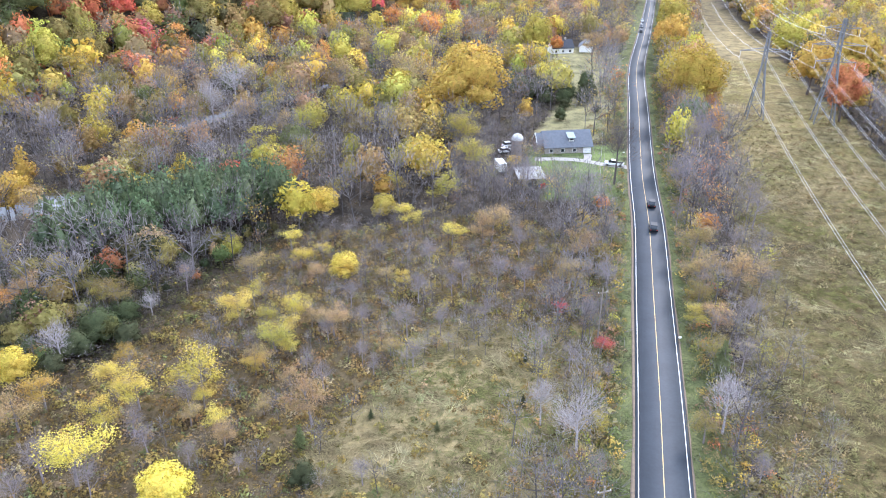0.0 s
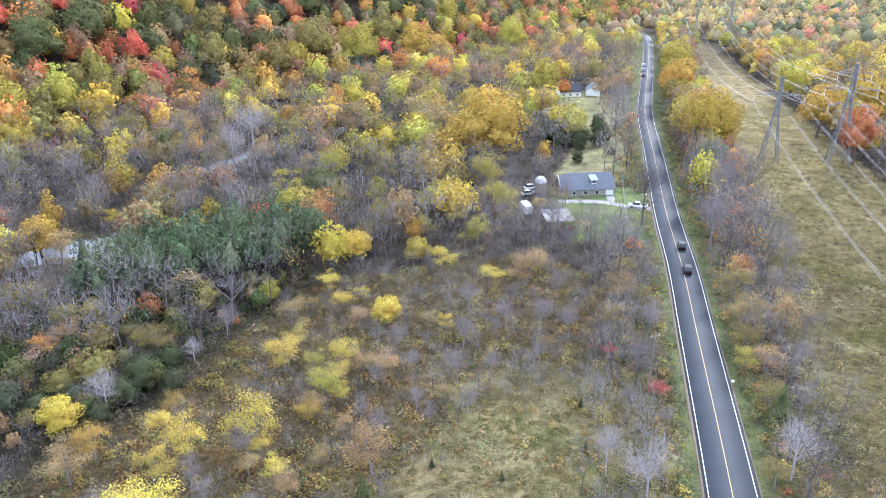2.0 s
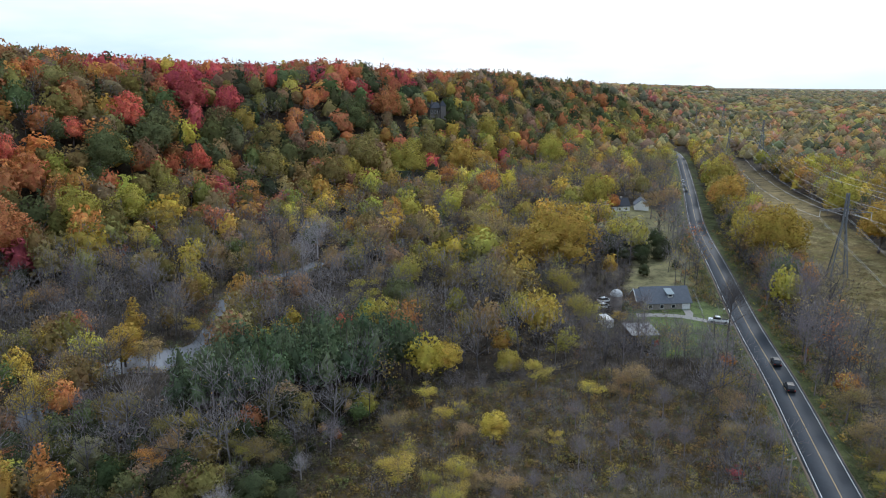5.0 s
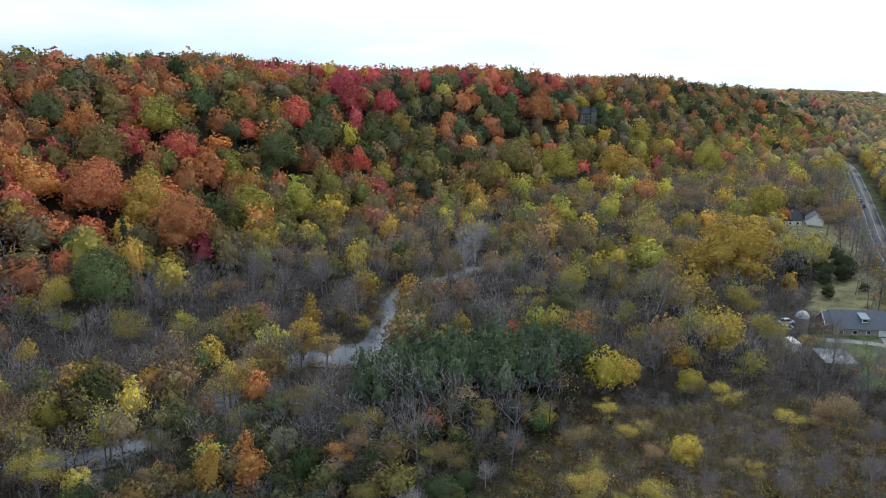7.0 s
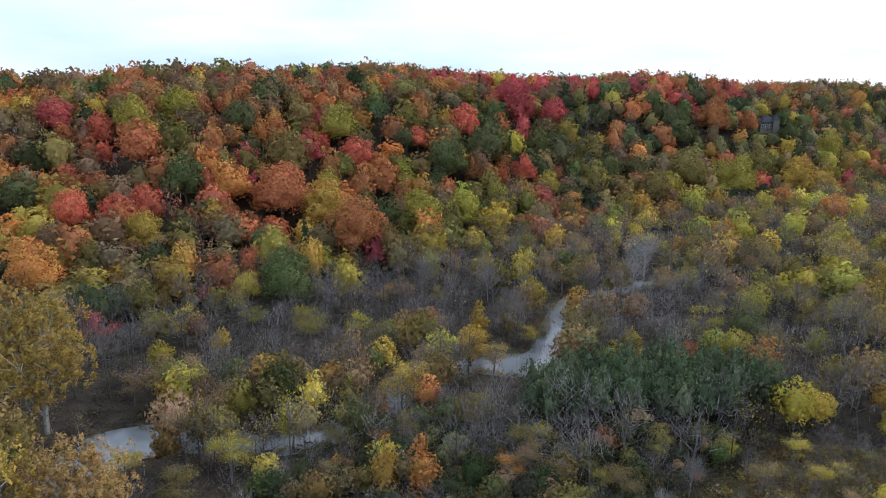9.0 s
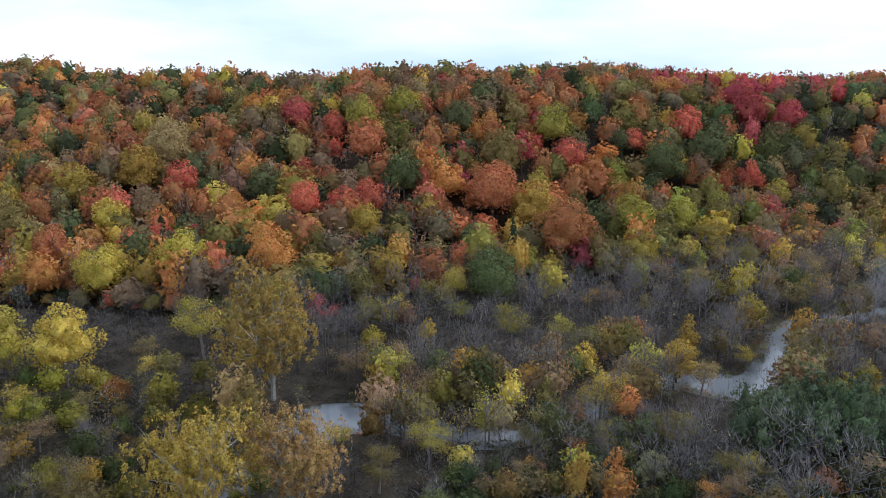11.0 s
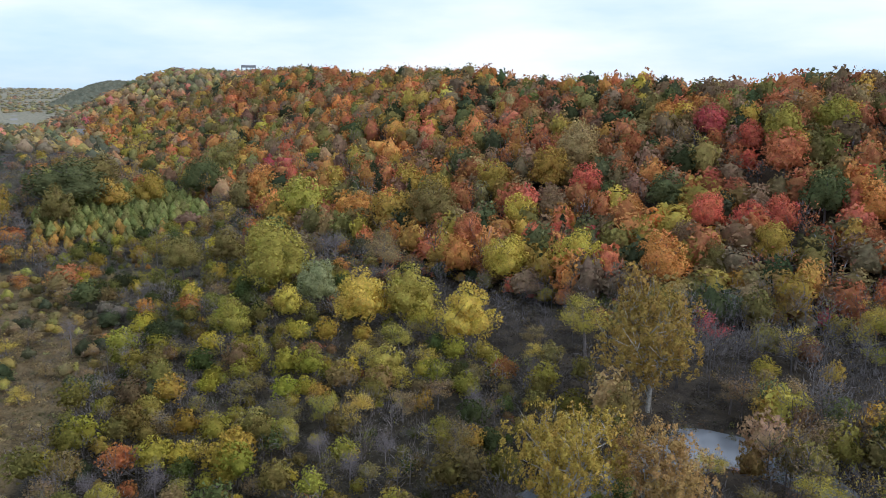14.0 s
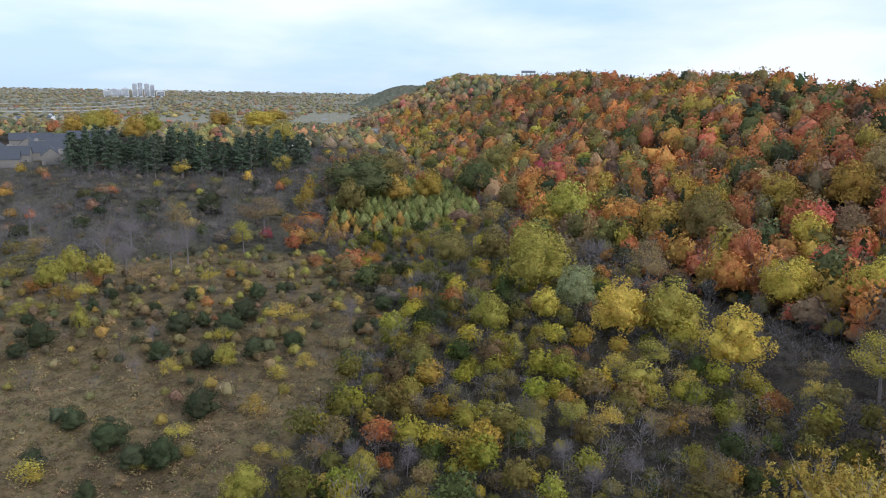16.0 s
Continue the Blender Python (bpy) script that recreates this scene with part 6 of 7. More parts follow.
    x, y, rng = scatter((-350, -190, -90, 0), 5.2, 27, lambda x, y: zones(x, y)["far_field"] & (np.hypot(x + 45, y) > 60))
    k = clear(x, y, 0.6) & (rng.random(len(x)) < 0.03 + 0.72 * ease((-x - 175) / 90))
    x, y = x[k], y[k]
    n = len(x)
    tall = rng.uniform(2.0, 5.2, n)
    c, k = pick([0, 0, 0.01, 0.02, 0.15, 0.25, 0.3, 0.7, 0.15, 0.35, 0.5, 0.2], n, rng)
    c = c * 0.75 + np.array((0.05, 0.043, 0.03))
    leafy = rng.random(n) < 0.7
    for m, forms in ((leafy, FAR_LITE), (~leafy, MID_BARE)):
        w.add(forms, x[m], y[m], height(x, y)[m] - 0.2, tall[m], tall[m] * 1.3, c[m], bark_of(n, rng, HAZE)[m], rng)
    w.done("meadow_brush", "brown goldenrod, dry grass tufts and grey saplings", "brush")


meadow_brush()


def far_woods():
    w = Wood()

    def keep(x, y):
        s = along(TOE, x, y)[0]
        d = np.hypot(x + 43, y - 5)
        s = np.where(inside(STAIR_GAP, x, y), 1e6, s)
        seen = (y > -0.85 * np.abs(x) - 50) & ((x < 0) | (y > 0.8 * x))
        near_west = (x > -640) & (x < -270) & (y < 80)
        return (d > 330) & ((d > 600) | (x < -270)) & (d < 5900) & seen & ~inside(CORRIDOR, x, y) & ~((s > -5) & (s < 330) & (d < 900)) & (s < 1500) & ~near_west & ~((x > -331) & (d < 600)) \
            & (np.abs(along(ROAD, x, y)[0]) > 9) & ~inside(QUARRY, x, y) & ~inside(HOUSING, x, y)

    x, y, rng = scatter((-4000, -3200, 2600, 4000), 43, 13, lambda x, y: keep(x, y) & (np.hypot(x, y) > 1250) & (np.hypot(x, y) < 4300))
    x3, y3, _ = scatter((-100, 1000, 2300, 3000), 50, 15, lambda x, y: keep(x, y) & (np.hypot(x, y) > 1250))
    x4, y4, _ = scatter((-5900, -4400, -1500, 200), 62, 16, lambda x, y: keep(x, y) & (np.hypot(x, y) > 4000))
    x, y = np.r_[x, x3, x4], np.r_[y, y3, y4]
    x2, y2, _ = scatter((-1300, -800, 1000, 1300), 16.5, 14, lambda x, y: keep(x, y) & (np.hypot(x, y) < 1300))
    x, y = np.r_[x, x2], np.r_[y, y2]
    k = (np.hypot(x, y) < 900) | (along(TOE, x, y)[0] > 0) | (x > -350) | (patches(x, y, 95, 4) + 0.5 * patches(x, y, 37, 7) > np.where(np.hypot(x, y) > 1250, 0.44, 0.42))
    x, y = x[k], y[k]
    n = len(x)
    a, b = patches(x, y, 60, 3), patches(x, y, 41, 5)
    hill = along(TOE, x, y)[0] > 0
    c, k = pick(np.stack([0.12 * hill + 0.02, 0.2 * hill + 0.04, 0.4 * hill + 0.15, 0.25 + 0 * a, 0.4 + 0.4 * b, 0.35 * a, 0.3 + 0.3 * b, 0.7 * b + 0.3, 0.7 * a + 0.3, 0.35 + 0 * a, 0.6 * b + 0.3, 0.5 + 0 * a], 1), n, rng)
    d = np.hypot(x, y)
    # aerial haze put into the leaf colours: paler and flatter with distance
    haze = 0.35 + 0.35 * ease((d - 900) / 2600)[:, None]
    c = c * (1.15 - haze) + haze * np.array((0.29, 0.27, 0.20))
    tall = rng.uniform(9, 17, n) * np.where((d > 900) & ~hill & (x < -500), 0.7, 1)
    wide = tall * np.where(d > 1250, 2.7, 1.45)
    z = height(x, y)
    bark = bark_of(n, rng, HAZE)
    near = d < 470
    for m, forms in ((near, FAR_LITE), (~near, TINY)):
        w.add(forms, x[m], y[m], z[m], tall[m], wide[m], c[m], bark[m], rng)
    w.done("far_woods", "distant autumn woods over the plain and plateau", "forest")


def far_hill():
    """A low wooded hill out on the plain."""
    rng = np.random.default_rng(61)
    u, v = np.meshgrid(np.linspace(-1, 1, 90), np.linspace(-1, 1, 60))
    x, y = -3240 + 520 * u, -190 + 220 * v
    z = 92 * np.clip(1 - u**2, 0, 1) ** 0.8 * np.clip(1 - v**2, 0, 1) ** 0.9 - 4 + rng.uniform(-5.5, 5.5, u.shape)
    # dark woods paled to grey-green, with the haze of distance in the tint
    tint = np.array((0.17, 0.18, 0.135)) * rng.uniform(0.7, 1.3, u.shape)[..., None] + rng.random(u.shape)[..., None] * (0.05, 0.03, 0.01)
    i = (np.arange(59)[:, None] * 90 + np.arange(89)).ravel()
    me = mesh("far_hill", np.stack([x, y, z], -1).reshape(-1, 3), np.stack([i, i + 1, i + 91, i + 90], 1), [LEAF], tint.reshape(-1, 3))
    tagged(new("far_hill", me), "low dark green wooded hill far out on the plain", "hill", kind="structure")


far_hill()
STAIR_GAP = [(-1080, 128), (-1046, 64), (-992, 60), (-1000, 112)]
QUARRY = [(-1380, -300), (-1400, -190), (-1480, -150), (-1760, -190), (-2050, -290), (-2080, -400), (-1700, -360)]
far_woods()

# ---- buildings, poles and vehicles ----
ROOF_GREY = plain("grey_shingle", (0.13, 0.14, 0.16), 0.9, vary=0.25, scale=1.2)
TAUPE_WALL = plain("taupe_siding", (0.25, 0.225, 0.20), 0.85, vary=0.2)
ROOF_SLATE = plain("slate_grey_shingle", (0.085, 0.088, 0.102), 0.85, vary=0.3, scale=1.0)
ROOF_DARK = plain("dark_shingle", (0.055, 0.058, 0.07), 0.9, vary=0.3, scale=1.0)
STONE_WALL = plain("grey_stone_wall", (0.30, 0.27, 0.24), 0.9, vary=0.35, scale=2.0)
DARK_STONE = plain("dark_stone_wall", (0.17, 0.155, 0.145), 0.9, vary=0.35, scale=2.0)
WHITE_PAINT = plain("white_paint", (0.78, 0.78, 0.76), 0.6, vary=0.08)
BEIGE_WALL = plain("beige_siding", (0.45, 0.40, 0.33), 0.8, vary=0.15)
GLASS = plain("dark_window_glass", (0.02, 0.024, 0.03), 0.08, vary=0.1, spec=0.6)
STEEL = plain("galvanised_steel", (0.17, 0.175, 0.185), 0.6, 0.2, vary=0.25)
WIRE = plain("aluminium_conductor", (0.66, 0.66, 0.67), 0.5, 0.2, vary=0.05)
WOOD_POLE = plain("weathered_pole", (0.24, 0.21, 0.18), 0.9, vary=0.3)
TIMBER = plain("brown_timber", (0.16, 0.11, 0.075), 0.85, vary=0.3)
RUBBER = plain("tyre_rubber", (0.02, 0.02, 0.02), 0.9, vary=0.2)
CONCRETE = plain("pale_concrete", (0.55, 0.54, 0.52), 0.85, vary=0.12, scale=0.05)
PORCELAIN = plain("pale_insulator", (0.68, 0.69, 0.70), 0.35, vary=0.08)
RED_PAINT = plain("red_paint", (0.42, 0.04, 0.03), 0.5, vary=0.2)
BLUE_PAINT = plain("blue_paint", (0.05, 0.12, 0.34), 0.5, vary=0.2)


def box(bm, x0, x1, y0, y1, z0, z1, bevel=0.0):
    v = [bm.verts.new(p) for p in ((x0, y0, z0), (x1, y0, z0), (x1, y1, z0), (x0, y1, z0), (x0, y0, z1), (x1, y0, z1), (x1, y1, z1), (x0, y1, z1))]
    f = [bm.faces.new([v[i] for i in q]) for q in ((3, 2, 1, 0), (4, 5, 6, 7), (0, 1, 5, 4), (1, 2, 6, 5), (2, 3, 7, 6), (3, 0, 4, 7))]
    if bevel:
        bmesh.ops.bevel(bm, geom=list({e for q in f for e in q.edges}), offset=bevel, segments=1, affect="EDGES")
    return bm


def solid(*spans, bevel=0.0):
    return box(bmesh.new(), *spans, bevel)


def prism(profile, x0, x1):
    """A profile of (y, z) points drawn out along x."""
    bm = bmesh.new()
    a, b = [bm.verts.new((x0, y, z)) for y, z in profile], [bm.verts.new((x1, y, z)) for y, z in profile]
    n = len(profile)
    for k in range(n):
        bm.faces.new((a[k], a[(k + 1) % n], b[(k + 1) % n], b[k]))
    bm.faces.new(a[::-1])
    bm.faces.new(b)
    return bm


def post(bm, a, b, r, r2=None, sides=6):
    """A round bar between two places."""
    a, b = Vector(a), Vector(b)
    d = (b - a).normalized()
    u = d.orthogonal().normalized()
    w = d.cross(u)
    rings = []
    for p, q in ((a, r), (b, r if r2 is None else r2)):
        rings.append([bm.verts.new(p + q * (math.cos(t) * u + math.sin(t) * w)) for t in (2 * math.pi * k / sides for k in range(sides))])
    for k in range(sides):
        j = (k + 1) % sides
        bm.faces.new((rings[0][k], rings[0][j], rings[1][j], rings[1][k]))
    bm.faces.new(rings[0][::-1])
    bm.faces.new(rings[1])
    return bm


def bar(name, a, b, r, mat, parent, label="", r2=None, sides=6):
    return part(name, post(bmesh.new(), a, b, r, r2, sides), mat, parent, label)


def stand(name, x, y, turn, label, category, group="", sink=0.0, z=None):
    ob = tagged(new(name), label, category, group)
    ob.matrix_world = pose(x, y, (float(height(x, y)) if z is None else z) - sink, 0, 0, turn)
    return ob


def gable_house(name, x, y, turn, long, deep, wall, ridge, walls, roof, label, windows=2, z=None, group="", shutter=False, chimney=False):
    """A house with its long side along its own x."""
    h = stand(name, x, y, turn, label, "house", group, 0.25, z)
    part("wall", prism([(-deep / 2, 0), (deep / 2, 0), (deep / 2, wall), (0, ridge - 0.15), (-deep / 2, wall)], -long / 2, long / 2), walls, h)
    over, t = 0.45, 0.18
    for side in (-1, 1):
        slope = (ridge - wall) / (deep / 2)
        e = side * (deep / 2 + over)
        part("roof", prism([(0, ridge), (e, wall - over * slope), (e, wall - over * slope + t), (0, ridge + t)] if side > 0 else [(0, ridge + t), (e, wall - over * slope + t), (e, wall - over * slope), (0, ridge)],
                           -long / 2 - 0.4, long / 2 + 0.4), roof, h)
    for k in range(windows):
        u = -long / 2 + long * (k + 0.5) / windows
        w = part("window", solid(u - 0.6, u + 0.6, -deep / 2 - 0.06, -deep / 2 + 0.05, 0.9, 2.1), WHITE_PAINT, h, "white window frame")
        part("pane", solid(u - 0.5, u + 0.5, -deep / 2 - 0.08, -deep / 2 - 0.062, 1.0, 2.0), GLASS, w)
    if chimney:
        part("chimney", solid(long * 0.2 - 0.4, long * 0.2 + 0.4, -0.4, 0.4, ridge - 0.8, ridge + 0.9), STONE_WALL, h)
    return h


def farmhouse():
    h = gable_house("house", 41.6, 216.2, 6, 14.6, 9.0, 2.7, 6.4, STONE_WALL, ROOF_GREY, "long low stone house with grey shingle roof and dormer", 4)
    d = part("dormer", solid(0.1, 2.0, -3.4, -1.2, 3.7, 5.1), ROOF_GREY, h, "grey dormer with a white-framed window")
    w = part("window", solid(0.25, 1.85, -3.46, -3.39, 3.95, 4.95), WHITE_PAINT, d, "white window frame")
    part("pane", solid(0.4, 1.7, -3.5, -3.465, 4.25, 4.85), GLASS, d)
    part("dormer_roof", prism([(-3.75, 5.0), (-0.6, 5.95), (-0.6, 6.07), (-3.75, 5.12)], -0.15, 2.25), plain("pale_metal_roof", (0.25, 0.30, 0.32), 0.7, 0.0, vary=0.1), h)
    g = part("garage_door", solid(4.6, 7.0, -4.62, -4.45, 0.1, 2.3), WHITE_PAINT, h, "white garage door")
    for k in range(3):
        part("panel_joint", solid(4.65, 6.95, -4.64, -4.621, 0.6 + 0.55 * k, 0.63 + 0.55 * k), STEEL, g)
    part("gable_wing", prism([(-3.2, 0.2), (2.4, 0.2), (2.4, 3.2), (-0.4, 5.8), (-3.2, 3.2)], -9.6, -7.3), TIMBER, h, "brown timber-trimmed gable end")
    for e in (-1, 1):
        part("bargeboard", prism([(-0.4, 6.0), (-0.4 + e * 3.4, 2.9), (-0.4 + e * 3.4, 3.15), (-0.4, 6.25)], -9.75, -9.6) if e > 0 else prism([(-0.4, 6.25), (-3.8, 3.15), (-3.8, 2.9), (-0.4, 6.0)], -9.75, -9.6), WHITE_PAINT, h)
        part("roof", prism([(-0.4, 5.95), (-0.4 + e * 3.3, 2.95), (-0.4 + e * 3.3, 3.1), (-0.4, 6.1)] if e > 0 else [(-0.4, 6.1), (-3.7, 3.1), (-3.7, 2.95), (-0.4, 5.95)], -9.6, -7.2), ROOF_GREY, h)


farmhouse()


def silo():
    s = stand("silo", 26.2, 211.5, 0, "short grey-brown stave silo with a pale dome", "silo", "", 0.2)
    bm = bmesh.new()
    bmesh.ops.create_cone(bm, cap_ends=True, segments=24, radius1=1.75, radius2=1.75, depth=5.0, matrix=Matrix.Translation((0, 0, 2.5)))
    part("staves", bm, plain("weathered_staves", (0.25, 0.21, 0.19), 0.9, vary=0.3), s, "grey-brown stave wall")
    for k in range(5):
        bm = bmesh.new()
        bmesh.ops.create_cone(bm, cap_ends=False, segments=24, radius1=1.78, radius2=1.78, depth=0.08, matrix=Matrix.Translation((0, 0, 0.6 + k)))
        part("hoop", bm, STEEL, s)
    bm = bmesh.new()
    bmesh.ops.create_uvsphere(bm, u_segments=24, v_segments=12, radius=1.85)
    bmesh.ops.bisect_plane(bm, geom=bm.verts[:] + bm.edges[:] + bm.faces[:], plane_co=(0, 0, 0), plane_no=(0, 0, 1), clear_inner=True)
    bmesh.ops.translate(bm, vec=(0, 0, 5.0), verts=bm.verts)
    part("dome", bm, plain("weathered_dome", (0.42, 0.42, 0.42), 0.7, vary=0.2, scale=0.8), s, "pale weathered dome")


silo()


def open_shed():
    s = stand("shed", 27.0, 187.0, 4, "open-fronted shed with pale flat metal roof", "shed", "", 0.1)
    part("roof", prism([(-4.4, 2.7), (4.4, 3.1), (4.4, 3.22), (-4.4, 2.82)], -3.9, 3.9), plain("pale_sheet_roof", (0.30, 0.295, 0.29), 0.8, 0.0, vary=0.2, scale=0.6), s)
    for px in (-3.6, 0, 3.6):
        for py in (-4.1, 4.1):
            part("post", solid(px - 0.09, px + 0.09, py - 0.09, py + 0.09, 0, 2.8), TIMBER, s)
    part("rear_wall", solid(-3.8, 3.8, 4.2, 4.3, 0, 2.95), TIMBER, s)
    for k, (px, py, w, d, h, m, lab) in enumerate(((-2.5, -3.0, 1.6, 2.2, 1.3, RUBBER, "dark machine"), (0.2, -2.0, 2.0, 1.4, 1.0, STEEL, "grey bin"), (2.6, -3.6, 0.8, 0.8, 1.1, BLUE_PAINT, "blue barrel"), (3.0, -4.6, 1.6, 0.3, 1.5, RED_PAINT, "red rack"))):
        ob = stand("storage_bin", 27.0 + px, 187.0 + py, 4 + 9 * k, lab + " stored under the open shed", "bin")
        part("body", solid(-w / 2, w / 2, -d / 2, d / 2, 0, h, bevel=0.08), m, ob)
        part("lid", solid(-w / 2 - 0.04, w / 2 + 0.04, -d / 2 - 0.04, d / 2 + 0.04, h, h + 0.08, bevel=0.02), m, ob)


open_shed()
gable_house("house", 66.5, 376.0, 10, 11, 8, 3.2, 6.6, WHITE_PAINT, ROOF_DARK, "white clapboard house with dark roof in the clearing", 3, chimney=True)
gable_house("house", 80.5, 380.0, 78, 10, 7, 3.0, 6.0, WHITE_PAINT, ROOF_GREY, "white house with grey roof in the clearing", 2)


DRIVE = plain("pale_drive_gravel", (0.27, 0.255, 0.24), 0.95, vary=0.3)


def driveway():
    line = smooth_line([(31, 206.0), (38, 205.4), (46, 203.6), (52, 201.6), (58.2, 199.6)], 2)
    tagged(ribbon("driveway", line, -1.5, 1.5, None, DRIVE, 0.05, 0.15), "pale gravel driveway from road to house", "driveway", kind="structure")
    line = smooth_line([(45.8, 203.8), (47.2, 208.0), (47.8, 211.2)], 2)
    tagged(ribbon("driveway_spur", line, -1.3, 1.3, None, DRIVE, 0.055, 0.15), "pale gravel apron before the garage", "driveway", kind="structure")


driveway()


FENCE_RAIL = plain("weathered_fence_rail", (0.34, 0.34, 0.33), 0.8, vary=0.2)


def lawn_fence():
    f = stand("fence", 0, 0, 0, "pale rail fence with thin posts across the lawn", "fence", z=0)
    ends = [np.array((43.0, 172.0)), np.array((57.0, 232.0))]
    last = None
    for k in range(25):
        p = ends[0] + (ends[1] - ends[0]) * k / 24
        z = float(height(*p))
        if 11 <= k <= 13:
            last = None
            continue
        bar("post", (*p, z - 0.2), (*p, z + 1.15), 0.04, FENCE_RAIL, f)
        if last is not None:
            for u in (0.6, 1.08):
                bar("rail", (last[0], last[1], last[2] + u), (*p, z + u), 0.03, FENCE_RAIL, f, sides=4)
        last = (*p, z)


lawn_fence()

PROFILES = {"car": ([(-2.3, 0.35), (-2.3, 0.85), (-2.15, 0.98), (2.1, 0.98), (2.3, 0.75), (2.3, 0.35)], [(-1.9, 0.98), (-1.5, 1.62), (0.6, 1.62), (1.3, 0.98)]),
            "pickup": ([(-2.8, 0.45), (-2.8, 1.1), (2.5, 1.1), (2.8, 0.9), (2.8, 0.45)], [(-0.6, 1.1), (-0.4, 1.78), (1.0, 1.78), (1.7, 1.1)])}


def vehicle(name, x, y, turn, paint, label, kind="car"):
    """A parked car or pickup, its nose along its own x."""
    c = stand(name, x, y, turn, label, "car" if kind == "car" else "pickup", z=float(height(x, y)) + 0.1)
    body, cabin = PROFILES[kind]
    for nm, prof, half, m, b in (("body", body, 0.92, paint, 0.08), ("cabin", cabin, 0.8, GLASS, 0.05)):
        bm = bmesh.new()
        a = [bm.verts.new((u, -half, v)) for u, v in prof]
        d = [bm.verts.new((u, half, v)) for u, v in prof]
        n = len(prof)
        for k in range(n):
            bm.faces.new((a[k], d[k], d[(k + 1) % n], a[(k + 1) % n]))
        bm.faces.new(a)
        bm.faces.new(d[::-1])
        bmesh.ops.recalc_face_normals(bm, faces=bm.faces)
        bmesh.ops.bevel(bm, geom=bm.edges[:], offset=b, segments=2, affect="EDGES")
        part(nm, bm, m, c)
    top = cabin[1][1]
    part("roof_panel", solid(cabin[1][0] + 0.05, cabin[2][0] - 0.05, -0.72, 0.72, top - 0.02, top + 0.05, bevel=0.02), paint, c)
    for wx in (body[0][0] + 0.9, body[-1][0] - 0.9):
        for wy in (-0.86, 0.86):
            w = bar("wheel", (wx, wy - 0.11, 0.34), (wx, wy + 0.11, 0.34), 0.34, RUBBER, c, sides=14)
            bar("rim", (wx, wy - 0.13 if wy < 0 else wy, 0.34), (wx, wy if wy < 0 else wy + 0.13, 0.34), 0.2, STEEL, w, sides=10)
    for wy in (-0.7, 0.7):
        part("tail_light", solid(body[0][0] - 0.03, body[0][0] + 0.04, wy - 0.14, wy + 0.14, 0.7, 0.86), RED_PAINT, c)
        part("headlight", solid(body[-1][0] - 0.05, body[-1][0] + 0.03, wy - 0.16, wy + 0.16, 0.6, 0.74), PORCELAIN, c)
    if kind == "pickup":
        part("cargo_bed", solid(-2.65, -0.75, -0.75, 0.75, 1.07, 1.112), RUBBER, c, "dark open cargo bed")


BLACK_CAR = plain("black_car_paint", (0.010, 0.011, 0.013), 0.35, vary=0.1, spec=0.25)
WHITE_CAR = plain("white_car_paint", (0.75, 0.76, 0.77), 0.25, vary=0.05, spec=0.5)
GREY_CAR = plain("grey_car_paint", (0.22, 0.23, 0.25), 0.25, vary=0.1, spec=0.5)
vehicle("car", 56.1, 170.0, 75.5, BLACK_CAR, "black car on the two-lane road")
vehicle("car", 52.4, 155.2, 76, BLACK_CAR, "black car on the two-lane road")
vehicle("pickup", 53.6, 201.0, 164, WHITE_CAR, "white pickup parked on the gravel driveway", "pickup")
vehicle("car", 131.0, 462.0, 253, GREY_CAR, "grey car on the far stretch of road")
vehicle("car", 125.4, 442.0, 253, BLACK_CAR, "dark car on the far stretch of road")
vehicle("car", 137.5, 484.0, 253, WHITE_CAR, "white car on the far stretch of road")
vehicle("car", 24.6, 219.4, 20, WHITE_CAR, "white car parked behind the silo")
vehicle("van", 23.0, 213.6, 20, WHITE_CAR, "white van parked in the farmyard")


def trailer():
    t = stand("trailer", 20.0, 197.5, 12, "white box trailer parked among bare trees", "trailer")
    part("body", solid(-1.2, 1.2, -2.6, 2.6, 0.6, 3.0, bevel=0.1), WHITE_PAINT, t)
    part("chassis", solid(-0.9, 0.9, -2.9, 2.9, 0.45, 0.6), STEEL, t)
    for wx in (-1.05, 1.05):
        bar("wheel", (wx - 0.1, 0.2, 0.35), (wx + 0.1, 0.2, 0.35), 0.35, RUBBER, t, sides=12)


trailer()


def utility_pole(x, y):
    p = stand("utility_pole", x, y, 15, "weathered grey wooden utility pole beside the road", "pole", "roadside poles", 0.3)
    bar("shaft", (0, 0, 0), (0, 0, 10.3), 0.16, WOOD_POLE, p, r2=0.11, sides=8)
    part("crossarm", solid(-0.9, 0.9, -0.06, 0.06, 9.4, 9.55), WOOD_POLE, p)
    for u in (-0.8, 0, 0.8):
        bar("insulator", (u, 0, 9.55), (u, 0, 9.72), 0.05, PORCELAIN, p)


utility_pole(29.4, 108.5)
utility_pole(19.5, 62.0)


def mailbox(x, y):
    m = stand("mailbox", x, y, 15, "white box on a short post beside the road", "mailbox")
    bar("post", (0, 0, -0.2), (0, 0, 1.1), 0.05, TIMBER, m)
    part("box", solid(-0.25, 0.25, -0.18, 0.18, 1.1, 1.45, bevel=0.06), WHITE_PAINT, m)


mailbox(43.3, 106.5)
mailbox(58.6, 210.0)


